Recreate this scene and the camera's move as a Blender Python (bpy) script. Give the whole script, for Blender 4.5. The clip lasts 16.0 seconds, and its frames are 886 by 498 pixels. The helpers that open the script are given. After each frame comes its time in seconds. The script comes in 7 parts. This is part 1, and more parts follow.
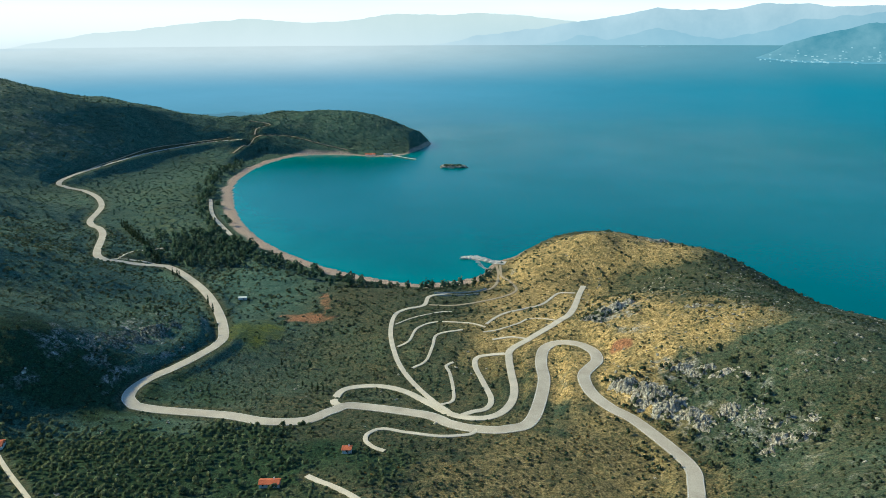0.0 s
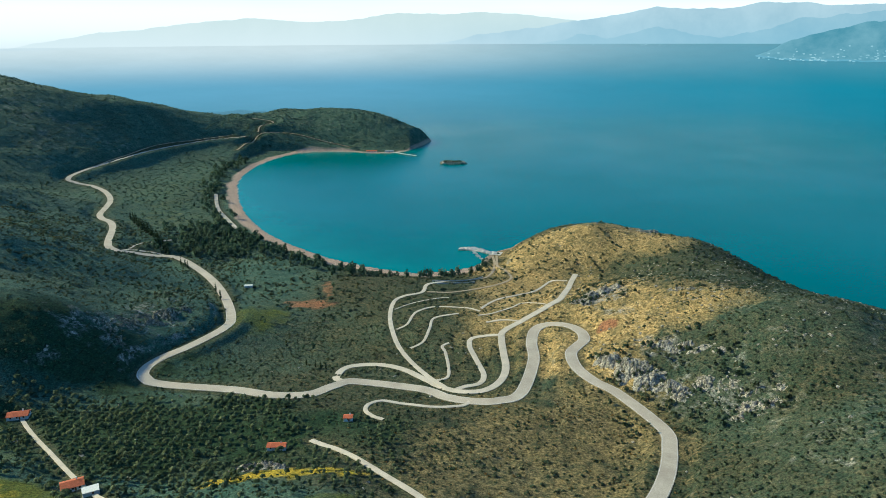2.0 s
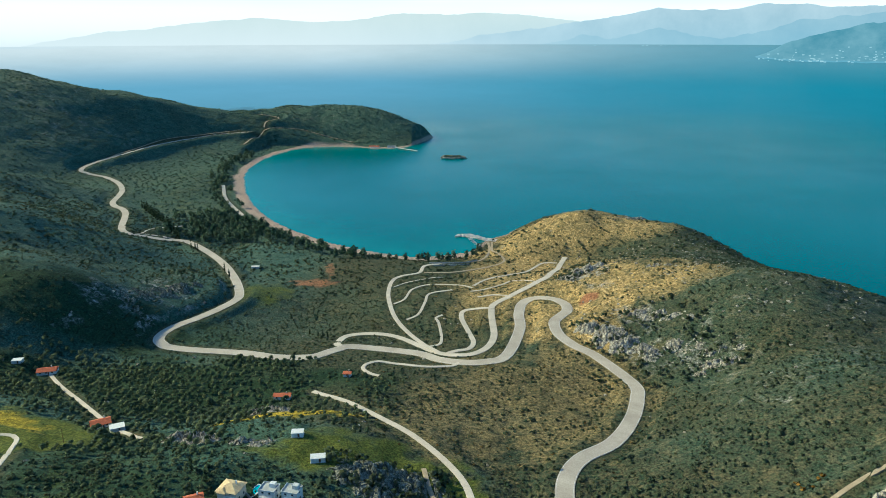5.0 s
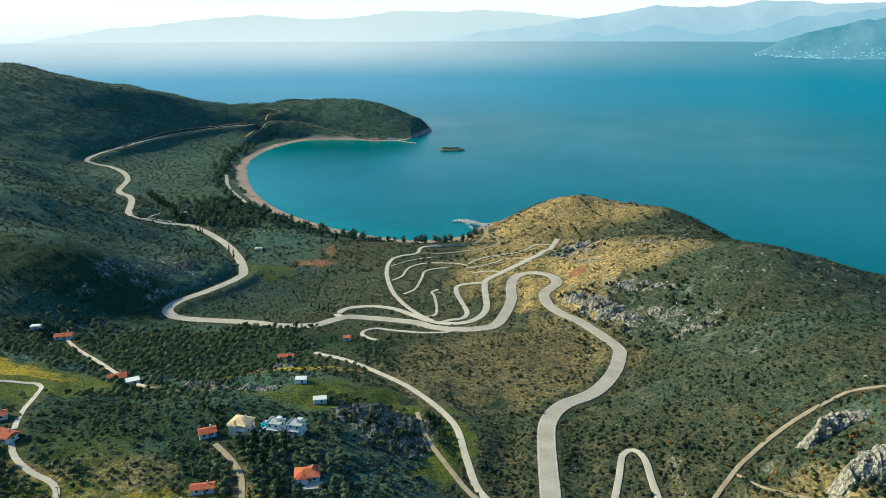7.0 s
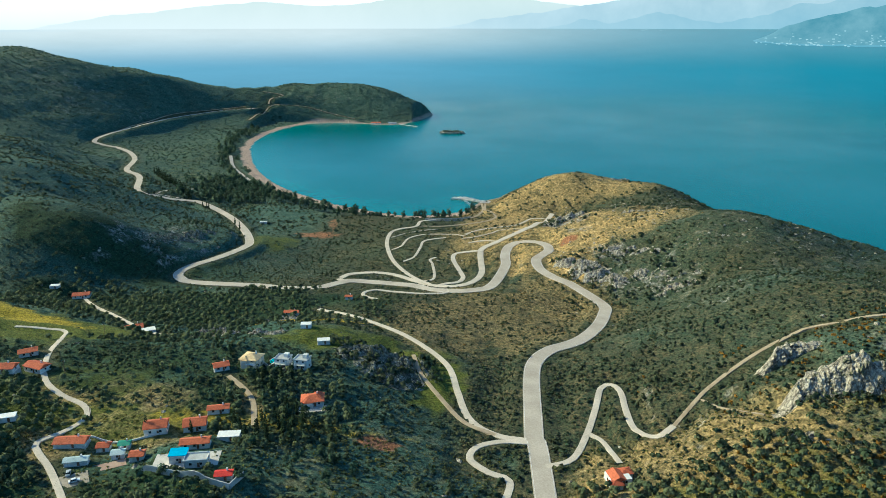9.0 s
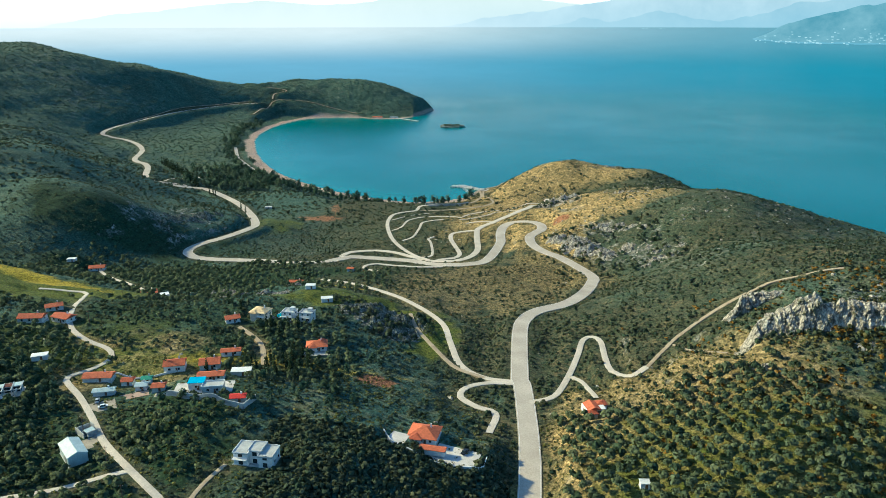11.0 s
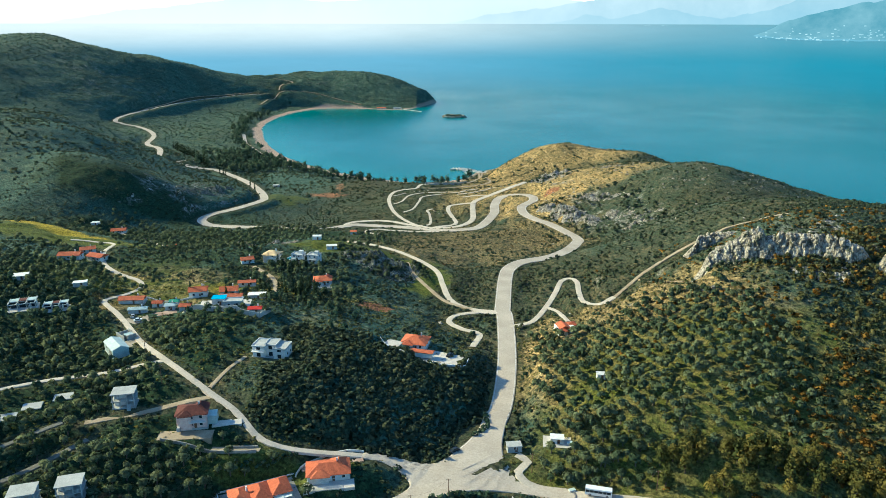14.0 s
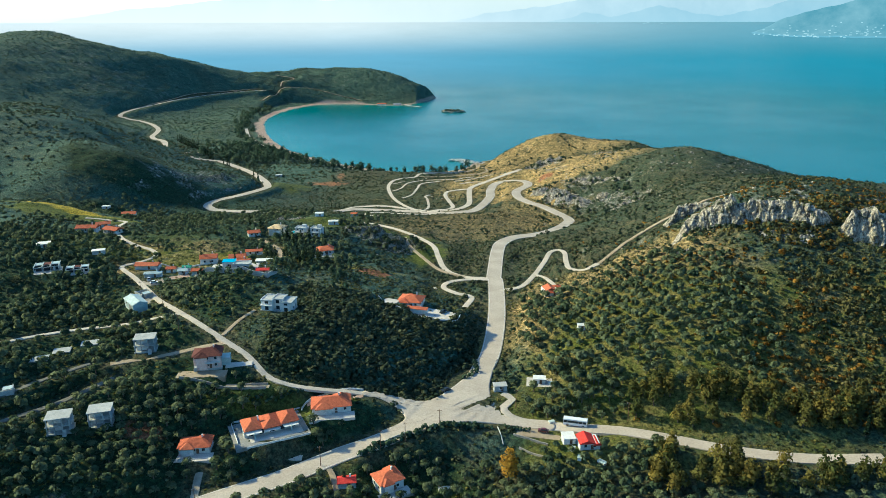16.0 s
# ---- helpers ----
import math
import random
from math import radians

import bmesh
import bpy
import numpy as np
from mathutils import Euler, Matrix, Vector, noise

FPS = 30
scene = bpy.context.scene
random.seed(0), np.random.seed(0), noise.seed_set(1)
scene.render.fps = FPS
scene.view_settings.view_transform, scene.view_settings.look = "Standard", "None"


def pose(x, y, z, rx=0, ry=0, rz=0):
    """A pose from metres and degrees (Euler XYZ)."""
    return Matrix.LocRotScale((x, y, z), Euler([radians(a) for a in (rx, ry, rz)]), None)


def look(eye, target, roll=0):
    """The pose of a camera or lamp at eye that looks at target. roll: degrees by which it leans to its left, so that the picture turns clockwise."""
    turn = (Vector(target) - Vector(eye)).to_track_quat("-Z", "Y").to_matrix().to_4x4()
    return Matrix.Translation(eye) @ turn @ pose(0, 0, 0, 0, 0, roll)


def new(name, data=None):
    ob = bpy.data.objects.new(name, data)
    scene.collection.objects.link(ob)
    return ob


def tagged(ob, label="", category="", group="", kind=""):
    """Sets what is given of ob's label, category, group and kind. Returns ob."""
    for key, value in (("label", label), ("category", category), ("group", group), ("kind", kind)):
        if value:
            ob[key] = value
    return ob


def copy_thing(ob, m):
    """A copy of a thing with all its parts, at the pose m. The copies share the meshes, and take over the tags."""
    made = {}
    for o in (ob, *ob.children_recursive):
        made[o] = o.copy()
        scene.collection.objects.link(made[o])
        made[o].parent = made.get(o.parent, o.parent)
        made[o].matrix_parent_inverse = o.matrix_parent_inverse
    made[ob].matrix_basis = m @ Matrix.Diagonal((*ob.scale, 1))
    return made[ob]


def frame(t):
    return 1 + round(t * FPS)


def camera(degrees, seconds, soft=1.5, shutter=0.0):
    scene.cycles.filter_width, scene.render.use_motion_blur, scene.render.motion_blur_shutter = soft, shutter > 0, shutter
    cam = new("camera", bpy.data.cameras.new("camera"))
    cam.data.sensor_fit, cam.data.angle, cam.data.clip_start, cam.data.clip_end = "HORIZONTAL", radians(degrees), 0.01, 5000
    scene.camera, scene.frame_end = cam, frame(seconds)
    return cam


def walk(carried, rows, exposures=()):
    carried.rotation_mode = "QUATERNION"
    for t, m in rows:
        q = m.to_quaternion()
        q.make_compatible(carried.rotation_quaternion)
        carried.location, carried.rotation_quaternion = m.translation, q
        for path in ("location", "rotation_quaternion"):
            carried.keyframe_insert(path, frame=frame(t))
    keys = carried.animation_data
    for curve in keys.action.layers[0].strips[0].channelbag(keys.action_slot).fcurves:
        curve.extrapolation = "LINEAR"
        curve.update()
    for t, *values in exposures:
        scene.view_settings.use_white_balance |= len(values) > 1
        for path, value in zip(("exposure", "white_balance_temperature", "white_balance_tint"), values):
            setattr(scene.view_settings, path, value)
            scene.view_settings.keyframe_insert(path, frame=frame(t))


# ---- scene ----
cam = camera(63.3, 16.0, soft=0.6)
PATH = [
    (0, (-0.654, -0.448, 295.579), (-0.677, 1.467, 295.003), -0.2),
    (0.5, (0.647, -9.313, 295.469), (0.623, -7.398, 294.891), -0.2),
    (1, (2.018, -18.413, 295.202), (1.992, -16.498, 294.624), -0.2),
    (1.5, (3.396, -27.26, 295.011), (3.369, -25.345, 294.433), -0.2),
    (2, (5.026, -36.165, 294.744), (4.997, -34.25, 294.166), -0.3),
    (2.5, (6.492, -44.978, 294.508), (6.462, -43.064, 293.931), -0.3),
    (3, (7.84, -53.633, 294.176), (7.809, -51.718, 293.599), -0.2),
    (3.5, (9.533, -61.71, 293.753), (9.501, -59.795, 293.177), -0.1),
    (4, (11.469, -69.991, 292.719), (11.433, -68.076, 292.144), -0.1),
    (6.5, (18.985, -113.836, 278.131), (18.944, -111.921, 277.557), -0.1),
    (7, (20.304, -123.355, 276.072), (20.263, -121.44, 275.495), -0.1),
    (7.5, (21.825, -132.655, 273.468), (21.782, -130.743, 272.884), -0.1),
    (8, (22.878, -141.693, 270.615), (22.835, -139.784, 270.02), 0.0),
    (8.5, (24.057, -150.712, 267.848), (24.012, -148.805, 267.248), 0.0),
    (9, (25.487, -160.284, 265.28), (25.441, -158.377, 264.676), 0.0),
    (11.5, (32.65, -206.573, 250.53), (32.595, -204.666, 249.928), 0.0),
    (12, (34.117, -215.999, 247.964), (34.061, -214.093, 247.362), 0.1),
    (12.5, (35.554, -224.983, 245.482), (35.495, -223.077, 244.88), 0.1),
    (13, (37.089, -234.514, 242.733), (37.029, -232.608, 242.129), 0.1),
    (13.5, (38.716, -243.441, 239.99), (38.654, -241.535, 239.387), 0.1),
    (14, (40.277, -252.642, 237.263), (40.212, -250.736, 236.659), 0.1),
    (14.5, (41.674, -261.219, 234.739), (41.608, -259.313, 234.137), 0.0),
    (15, (42.968, -269.875, 232.237), (42.901, -267.97, 231.635), -0.1),
    (15.5, (44.058, -277.396, 230.283), (43.991, -275.49, 229.68), -0.1),
    (16, (45.319, -284.634, 228.327), (45.251, -282.729, 227.723), -0.1),
]
walk(cam, [(t, look(eye, target, roll)) for t, eye, target, roll in PATH], [(0.0, 0.54, 4700, -12), (9.0, 0.66, 4740, -12), (13.0, 0.90, 4800, -11), (15.2, 0.92, 4800, -11), (16.0, 0.82, 4800, -11)])

# ---- light ----
SUN_AZIMUTH, SUN_HEIGHT = -72.0, 29.0  # degrees left of the view's y axis, degrees up
world = bpy.data.worlds.new("sky")
scene.world = world
world.use_nodes = True
wn, wl = world.node_tree.nodes, world.node_tree.links
sky = wn.new("ShaderNodeTexSky")
sky.sky_type, sky.sun_disc = "NISHITA", False
sky.sun_elevation, sky.sun_rotation = radians(SUN_HEIGHT), radians(SUN_AZIMUTH)
sky.air_density, sky.dust_density, sky.ozone_density = 1.0, 0.6, 2.0
wn["Background"].inputs["Strength"].default_value = 0.105
# thin white cloud and haze low over the horizon
way = wn.new("ShaderNodeTexCoord")
split = wn.new("ShaderNodeSeparateXYZ")
wl.new(way.outputs["Generated"], split.inputs["Vector"])
stretch = wn.new("ShaderNodeMapping")
stretch.inputs["Scale"].default_value = (1.5, 1.5, 14.0)
wl.new(way.outputs["Generated"], stretch.inputs["Vector"])
cloud = wn.new("ShaderNodeTexNoise")
cloud.inputs["Scale"].default_value, cloud.inputs["Detail"].default_value = 2.2, 6.0
wl.new(stretch.outputs["Vector"], cloud.inputs["Vector"])
low = wn.new("ShaderNodeMapRange")
low.inputs["From Min"].default_value, low.inputs["From Max"].default_value = 0.34, 0.0
low.inputs["To Min"].default_value, low.inputs["To Max"].default_value = 0.0, 0.68
wl.new(split.outputs["Z"], low.inputs["Value"])
veil = wn.new("ShaderNodeMath")
veil.operation, veil.use_clamp = "MULTIPLY_ADD", True
wl.new(cloud.outputs["Fac"], veil.inputs[0])
wl.new(low.outputs["Result"], veil.inputs[1])
wl.new(low.outputs["Result"], veil.inputs[2])
white_in = wn.new("ShaderNodeMix")
white_in.data_type = "RGBA"
wl.new(veil.outputs[0], white_in.inputs[0])
wl.new(sky.outputs["Color"], white_in.inputs[6])
tone = wn.new("ShaderNodeValToRGB")
for stop, colour in zip((0.0, 0.05, 0.10, 0.22), ((1.0, 0.78, 0.62, 1), (0.80, 0.69, 0.59, 1), (0.26, 0.43, 0.49, 1), (0.10, 0.25, 0.36, 1))):
    e = tone.color_ramp.elements[0] if stop == 0 else tone.color_ramp.elements.new(stop)
    e.position, e.color = stop, colour
tone.color_ramp.elements.remove(tone.color_ramp.elements[-1])
wl.new(split.outputs["Z"], tone.inputs["Fac"])
bright = wn.new("ShaderNodeVectorMath")
bright.operation = "SCALE"
bright.inputs["Scale"].default_value = 10.0
wl.new(tone.outputs["Color"], bright.inputs[0])
wl.new(bright.outputs[0], white_in.inputs[7])
wl.new(white_in.outputs[2], wn["Background"].inputs["Color"])
sun_data = bpy.data.lights.new("sun", "SUN")
sun_data.energy, sun_data.angle, sun_data.color = 5.0, radians(2.0), (1.0, 0.70, 0.34)
sun = new("sun", sun_data)
_a, _e = radians(SUN_AZIMUTH), radians(SUN_HEIGHT)
SUN_WAY = Vector((math.sin(_a) * math.cos(_e), math.cos(_a) * math.cos(_e), math.sin(_e)))
sun.matrix_world = look((0, 0, 600), Vector((0, 0, 600)) - SUN_WAY)


# ---- materials ----
def material(name, rough=0.8, metal=0.0):
    m = bpy.data.materials.new(name)
    m.use_nodes = True
    b = m.node_tree.nodes["Principled BSDF"]
    b.inputs["Roughness"].default_value, b.inputs["Metallic"].default_value = rough, metal
    b.inputs["Specular IOR Level"].default_value = 0.25
    return m, m.node_tree.nodes, m.node_tree.links, b


def noise_node(m, size, detail=4.0, rough=0.6, kind="Fac"):
    """Noise in world metres: size is the width of a blotch."""
    n, l = m.node_tree.nodes, m.node_tree.links
    g = n.new("ShaderNodeNewGeometry")
    t = n.new("ShaderNodeTexNoise")
    t.inputs["Scale"].default_value, t.inputs["Detail"].default_value, t.inputs["Roughness"].default_value = 1.0 / size, detail, rough
    l.new(g.outputs["Position"], t.inputs["Vector"])
    return t.outputs[kind]


def ramp(m, fac, stops):
    n, l = m.node_tree.nodes, m.node_tree.links
    r = n.new("ShaderNodeValToRGB")
    while len(r.color_ramp.elements) < len(stops):
        r.color_ramp.elements.new(0.5)
    for e, (p, c) in zip(r.color_ramp.elements, stops):
        e.position, e.color = p, (*c, 1) if len(c) == 3 else c
    l.new(fac, r.inputs["Fac"])
    return r.outputs["Color"]


def mix(m, fac, a, b, mode="MIX"):
    n, l = m.node_tree.nodes, m.node_tree.links
    x = n.new("ShaderNodeMix")
    x.data_type, x.blend_type = "RGBA", mode
    for sock, v in ((x.inputs[0], fac), (x.inputs[6], a), (x.inputs[7], b)):
        if isinstance(v, (int, float)):
            sock.default_value = v
        elif isinstance(v, tuple):
            sock.default_value = (*v, 1)
        else:
            l.new(v, sock)
    return x.outputs[2]


def math_node(m, op, a, b=0.0, clamp=False):
    n, l = m.node_tree.nodes, m.node_tree.links
    x = n.new("ShaderNodeMath")
    x.operation, x.use_clamp = op, clamp
    for sock, v in zip(x.inputs, (a, b)):
        if isinstance(v, (int, float)):
            sock.default_value = v
        else:
            l.new(v, sock)
    return x.outputs[0]


def bump(m, fac, depth, strength=1.0):
    n, l = m.node_tree.nodes, m.node_tree.links
    x = n.new("ShaderNodeBump")
    x.inputs["Strength"].default_value, x.inputs["Distance"].default_value = strength, depth
    l.new(fac, x.inputs["Height"])
    l.new(x.outputs["Normal"], n["Principled BSDF"].inputs["Normal"])


def plain(name, dark, light, size, rough=0.8, depth=0.02, metal=0.0, fine=None):
    """A surface of two tones in blotches, with a finer grain and a slight relief."""
    m, n, l, b = material(name, rough, metal)
    big = ramp(m, noise_node(m, size, 5), [(0.3, dark), (0.7, light)])
    grain = noise_node(m, fine or size / 9, 4, 0.7)
    l.new(mix(m, 0.35, big, ramp(m, grain, [(0.3, (0.25, 0.25, 0.25)), (0.7, (0.75, 0.75, 0.75))]), "OVERLAY"), b.inputs["Base Color"])
    if depth:
        bump(m, grain, depth)
    return m


def by_object(name, dark, light, size=0.6, rough=0.8, depth=0.03):
    """As plain, and each object a shade of its own."""
    m, n, l, b = material(name, rough)
    info = n.new("ShaderNodeObjectInfo")
    tone = mix(m, info.outputs["Random"], dark, light)
    grain = noise_node(m, size, 5, 0.7)
    l.new(mix(m, 0.5, tone, ramp(m, grain, [(0.3, (0.2, 0.2, 0.2)), (0.7, (0.8, 0.8, 0.8))]), "OVERLAY"), b.inputs["Base Color"])
    bump(m, grain, depth)
    return m


ASPHALT = plain("asphalt", (0.36, 0.31, 0.25), (0.48, 0.42, 0.345), 14, 0.85, 0.01, fine=0.8)
CONCRETE_LANE = plain("lane_concrete", (0.42, 0.37, 0.30), (0.56, 0.49, 0.40), 9, 0.9, 0.02, fine=0.8)
DIRT = plain("dirt_track", (0.26, 0.20, 0.13), (0.40, 0.33, 0.23), 6, 0.95, 0.05)
DARK_TRACK = plain("grey_track", (0.10, 0.10, 0.085), (0.19, 0.18, 0.155), 5, 0.95, 0.05)
GRAVEL = plain("gravel_verge", (0.22, 0.19, 0.14), (0.38, 0.33, 0.26), 4, 0.95, 0.05)
PAINT = plain("road_paint", (0.60, 0.60, 0.58), (0.78, 0.78, 0.75), 3, 0.7, 0.0)


# ---- lie of the land ----
def lattice(ix, iy, seed):
    n = (ix.astype(np.int64) * 374761393 + iy.astype(np.int64) * 668265263 + seed * 974711) & 0x7FFFFFFF
    n = ((n ^ (n >> 13)) * 1274126177) & 0x7FFFFFFF
    return ((n ^ (n >> 16)) & 0xFFFF) / 65535.0


def value_noise(x, y, seed=0):
    ix, iy = np.floor(x), np.floor(y)
    fx, fy = x - ix, y - iy
    fx, fy = fx * fx * (3 - 2 * fx), fy * fy * (3 - 2 * fy)
    a, b = lattice(ix, iy, seed), lattice(ix + 1, iy, seed)
    c, d = lattice(ix, iy + 1, seed), lattice(ix + 1, iy + 1, seed)
    return (a + (b - a) * fx) * (1 - fy) + (c + (d - c) * fx) * fy - 0.5


def fbm(x, y, size, octaves=4, seed=0, gain=0.5):
    total, amp = np.zeros_like(x), 1.0
    for k in range(octaves):
        total += amp * value_noise(x / size * 2 ** k + 17.3 * k, y / size * 2 ** k - 9.1 * k, seed + k)
        amp *= gain
    return total


def smooth(a, b, v):
    t = np.clip((v - a) / (b - a), 0, 1)
    return t * t * (3 - 2 * t)


MAIN_NORTH = [
    (-529, 1806, 40.5), (-593, 1752, 41.7), (-632, 1687, 41.6), (-687, 1577, 39.9), (-718, 1430, 37.1), (-735, 1360, 33.4), 
    (-738, 1321, 28.6), (-719, 1307, 23.0), (-679, 1295, 18.1), (-636, 1254, 15.7), (-597, 1189, 15.9), (-577, 1131, 17.4), 
    (-562, 1077, 18.6), (-544, 1045, 19.0), (-521, 1022, 19.7), (-495, 976, 22.2), (-466, 901, 25.6), (-448, 863, 27.4), 
    (-431, 852, 25.4), (-418, 861, 20.2), (-396, 867, 13.9), (-362, 870, 9.6), (-315, 819, 9.7), (-273, 754, 13.9), 
    (-236, 678, 20.2), (-214, 619, 25.5), (-211, 592, 28.5), (-218, 567, 29.7), (-230, 540, 30.6), (-242, 519, 31.5), 
    (-247, 500, 32.3), (-245, 485, 32.6), (-236, 475, 30.8),
]
MAIN_BENDS = [
    (-236, 475, 30.8), (-219, 471, 30.2), (-163, 458, 33.1), (-131, 446, 35.3), (-103, 447, 35.6), (-86, 464, 34.2), 
    (-71, 472, 32.9), (-20, 455, 35.7), (0, 436, 39.1), (19, 425, 42.0), (37, 423, 43.6), (54, 434, 43.8), 
    (69, 489, 42.7), (71, 523, 43.1), (76, 545, 44.8), (87, 552, 47.7), (102, 544, 51.0), (112, 525, 53.1), 
    (112, 508, 53.2), (105, 498, 51.8), (98, 486, 50.5), (99, 462, 50.0), (108, 440, 50.2), (122, 420, 50.1), 
    (139, 373, 51.2), (135, 345, 54.6), (122, 308, 59.7), (104, 275, 64.6), (83, 254, 67.9), (72, 234, 70.1), 
    (67, 208, 71.8), (62, 143, 74.0),
]
MAIN_SOUTH = [
    (62, 143, 74.0), (63, 134, 74.3), (62, 87, 75.0), (59, 48, 75.5), (55, 22, 76.0), (48, 2, 76.0), 
    (39, -12, 75.5), (32, -25, 75.0), (14, -41, 73.5), (-2, -51, 72.5), (-20, -65, 72.0), (-37, -76, 72.0), 
    (-71, -99, 72.0), (-105, -121, 72.0), (-156, -155, 72.0),
]
LANES = {
    'right': [(43, -14), (49, -21), (56, -24), (67, -27), (85, -31), (106, -36), (122, -42), (137, -48), (154, -53), (173, -56), (196, -56)],
    'lane16': [(27, -20), (16, -16), (2, -17), (-17, -20), (-31, -20), (-39, -16), (-50, -5), (-63, 4), (-79, 17), (-95, 32), (-111, 49), (-128, 72), (-141, 88), (-152, 99), (-156, 106), (-149, 116), (-146, 128), (-152, 138), (-167, 146), (-181, 158), (-193, 178), (-205, 205), (-212, 226)],
    'coastloop': [(-82, 470), (-89, 484), (-87, 511), (-73, 519), (-54, 516), (-35, 503), (-17, 480), (0, 455), (18, 445), (32, 449), (42, 465), (47, 489), (47, 518), (47, 542), (50, 557), (68, 573), (94, 598), (112, 626), (135, 724), (147, 759)],
    'inner': [(0, 455), (-17, 490), (-37, 533), (-49, 571), (-58, 627), (-59, 682), (-50, 702), (-30, 715), (-25, 746), (-6, 759)],
    'serp1': [(50, 550), (33, 552), (21, 550), (19, 537), (24, 512), (29, 481), (25, 463), (14, 457), (7, 452)],
    'serp2': [(-33, 544), (-22, 555), (-17, 580), (-13, 603), (10, 611)],
    'serp3': [(-49, 591), (-39, 602), (-32, 631), (-14, 644), (16, 631), (31, 614)],
    'serp4': [(-56, 656), (-40, 671), (-14, 685), (0, 687)],
    'serp5': [(-10, 476), (0, 483), (1, 503), (-2, 531), (-5, 542), (1, 548)],
    'serp6': [(135, 741), (115, 743), (91, 700), (72, 682), (50, 662), (32, 624)],
    'serp7': [(94, 601), (74, 623), (60, 614), (41, 602), (28, 599)],
    'serp8': [(66, 572), (50, 581), (35, 579)],
    'harbour': [(-6, 759), (29, 769), (50, 791), (59, 859), (59, 905)],
    'harbour2': [(-24, 714), (6, 712), (43, 734), (72, 763), (69, 792), (62, 832), (64, 905)],
    'spur': [(17, 426), (11, 418), (-8, 414), (-30, 420), (-46, 425), (-55, 418), (-56, 407), (-50, 396), (-42, 390)],
    'beachroad': [(-401, 954), (-427, 916), (-426, 873)],
    'branch': [(-430, 856), (-421, 874), (-400, 884), (-358, 890)],
    'beach2': [(-444, 1288), (-405, 1178), (-361, 1093), (-317, 1014)],
    'capeA': [(-524, 1708), (-516, 1772), (-497, 1836), (-479, 1853), (-410, 1869), (-320, 1852), (-267, 1838)],
    'capeB': [(-505, 1842), (-507, 1880), (-480, 1910), (-540, 1922)],
    'villalane': [(58, 141), (44, 147), (31, 164), (25, 194), (20, 226), (9, 251), (-10, 279), (-33, 304), (-59, 336), (-84, 358)],
    'villalane2': [(44, 147), (29, 158), (17, 180), (4, 209), (-2, 236)],
    'villadrive': [(59, 139), (45, 140), (34, 135), (31, 125), (39, 115), (48, 108), (44, 88)],
    'track': [(65, 119), (78, 125), (88, 146), (96, 169), (102, 188), (108, 191), (111, 182), (109, 157), (109, 137), (116, 128), (125, 134)],
    'tracktop': [(123, 132), (136, 146), (150, 158), (174, 172), (200, 180), (216, 176), (240, 172)],
    'farmspur': [(88, 146), (93, 138), (95, 126), (97, 115)],
    'goatpath2': [(142, 150), (150, 128), (158, 118)],
    'coastline': [(-726, 1420), (-690, 1600), (-620, 1720), (-560, 1800)],
    'lanemid': [(-90, 27), (-98, 24), (-112, 18), (-131, 11), (-145, -1), (-153, -14), (-165, -30)],
    'lanew': [(-293, 399), (-241, 343), (-201, 302), (-176, 280), (-166, 274)],
    'lanee': [(-256, 253), (-237, 255), (-223, 251), (-211, 225)],
    'glasslane': [(-64, 7), (-61, 20), (-56, 31)],
    'drivelow': [(-16, -53), (-34, -54), (-38, -53)],
    'villaroad': [(-67, 124), (-74, 147), (-82, 161), (-95, 176)],
    'frontlane': [(-62, 2), (-70, -1), (-85, -9), (-95, -13), (-104, -17)],
    'leftlane': [(-99, -25), (-106, -36), (-116, -52), (-122, -62), (-130, -76)],
    'leftlane2': [(-112, -18), (-118, -26), (-125, -38), (-132, -54)],
    'vdrive': [(-47, -52), (-50, -60), (-50, -68), (-48, -78)],
    'gateloop': [(61, -8), (65, -12), (61, -17), (63, -22), (68, -26)],
    'dirt': [(0, -70), (-3, -62), (-6, -58)],
}
LEFT_RANGE = [
    (-1150, 1900, 350, 52.7), (-1270, 1340, 200, 60.1), (-875, 2025, 110, 5.8), (-650, 1500, 110, -24.9), (-1010, 2250, 200, -37.6), 
    (-1400, 2250, 200, 49.8), (-575, 1725, 110, -15.6), (-725, 1275, 110, -26.2), (-500, 1950, 110, 1.9), (-800, 1800, 110, 40.5), 
    (-1025, 1575, 110, 21.3), (-500, 1050, 110, -22.5), (-725, 975, 110, 41.2), (-620, 2250, 200, -39.8), (-800, 1425, 110, 18.5), 
    (-1100, 1725, 110, 49.0), (-1025, 1950, 110, -1.3), (-425, 1650, 110, 1.2), (-875, 1650, 110, 35.3), (-1400, 1730, 200, 19.1), 
    (-650, 1875, 110, 20.8), (-425, 2025, 110, 47.7), (-1140, 1340, 200, 51.3), (-575, 2025, 110, 17.1),
]
LEFT_RANGE_B = [
    (-1400, 1900, 350, 61.8),
]
LEFT_SLOPE = [
    (-900, 400, 350, 63.1), (-500, 675, 110, 37.6), (-425, 150, 110, 30.7), (-425, 375, 110, -24.2), (-875, 900, 110, -0.0), 
    (-750, 430, 200, 51.4), (-875, 600, 110, 19.6),
]
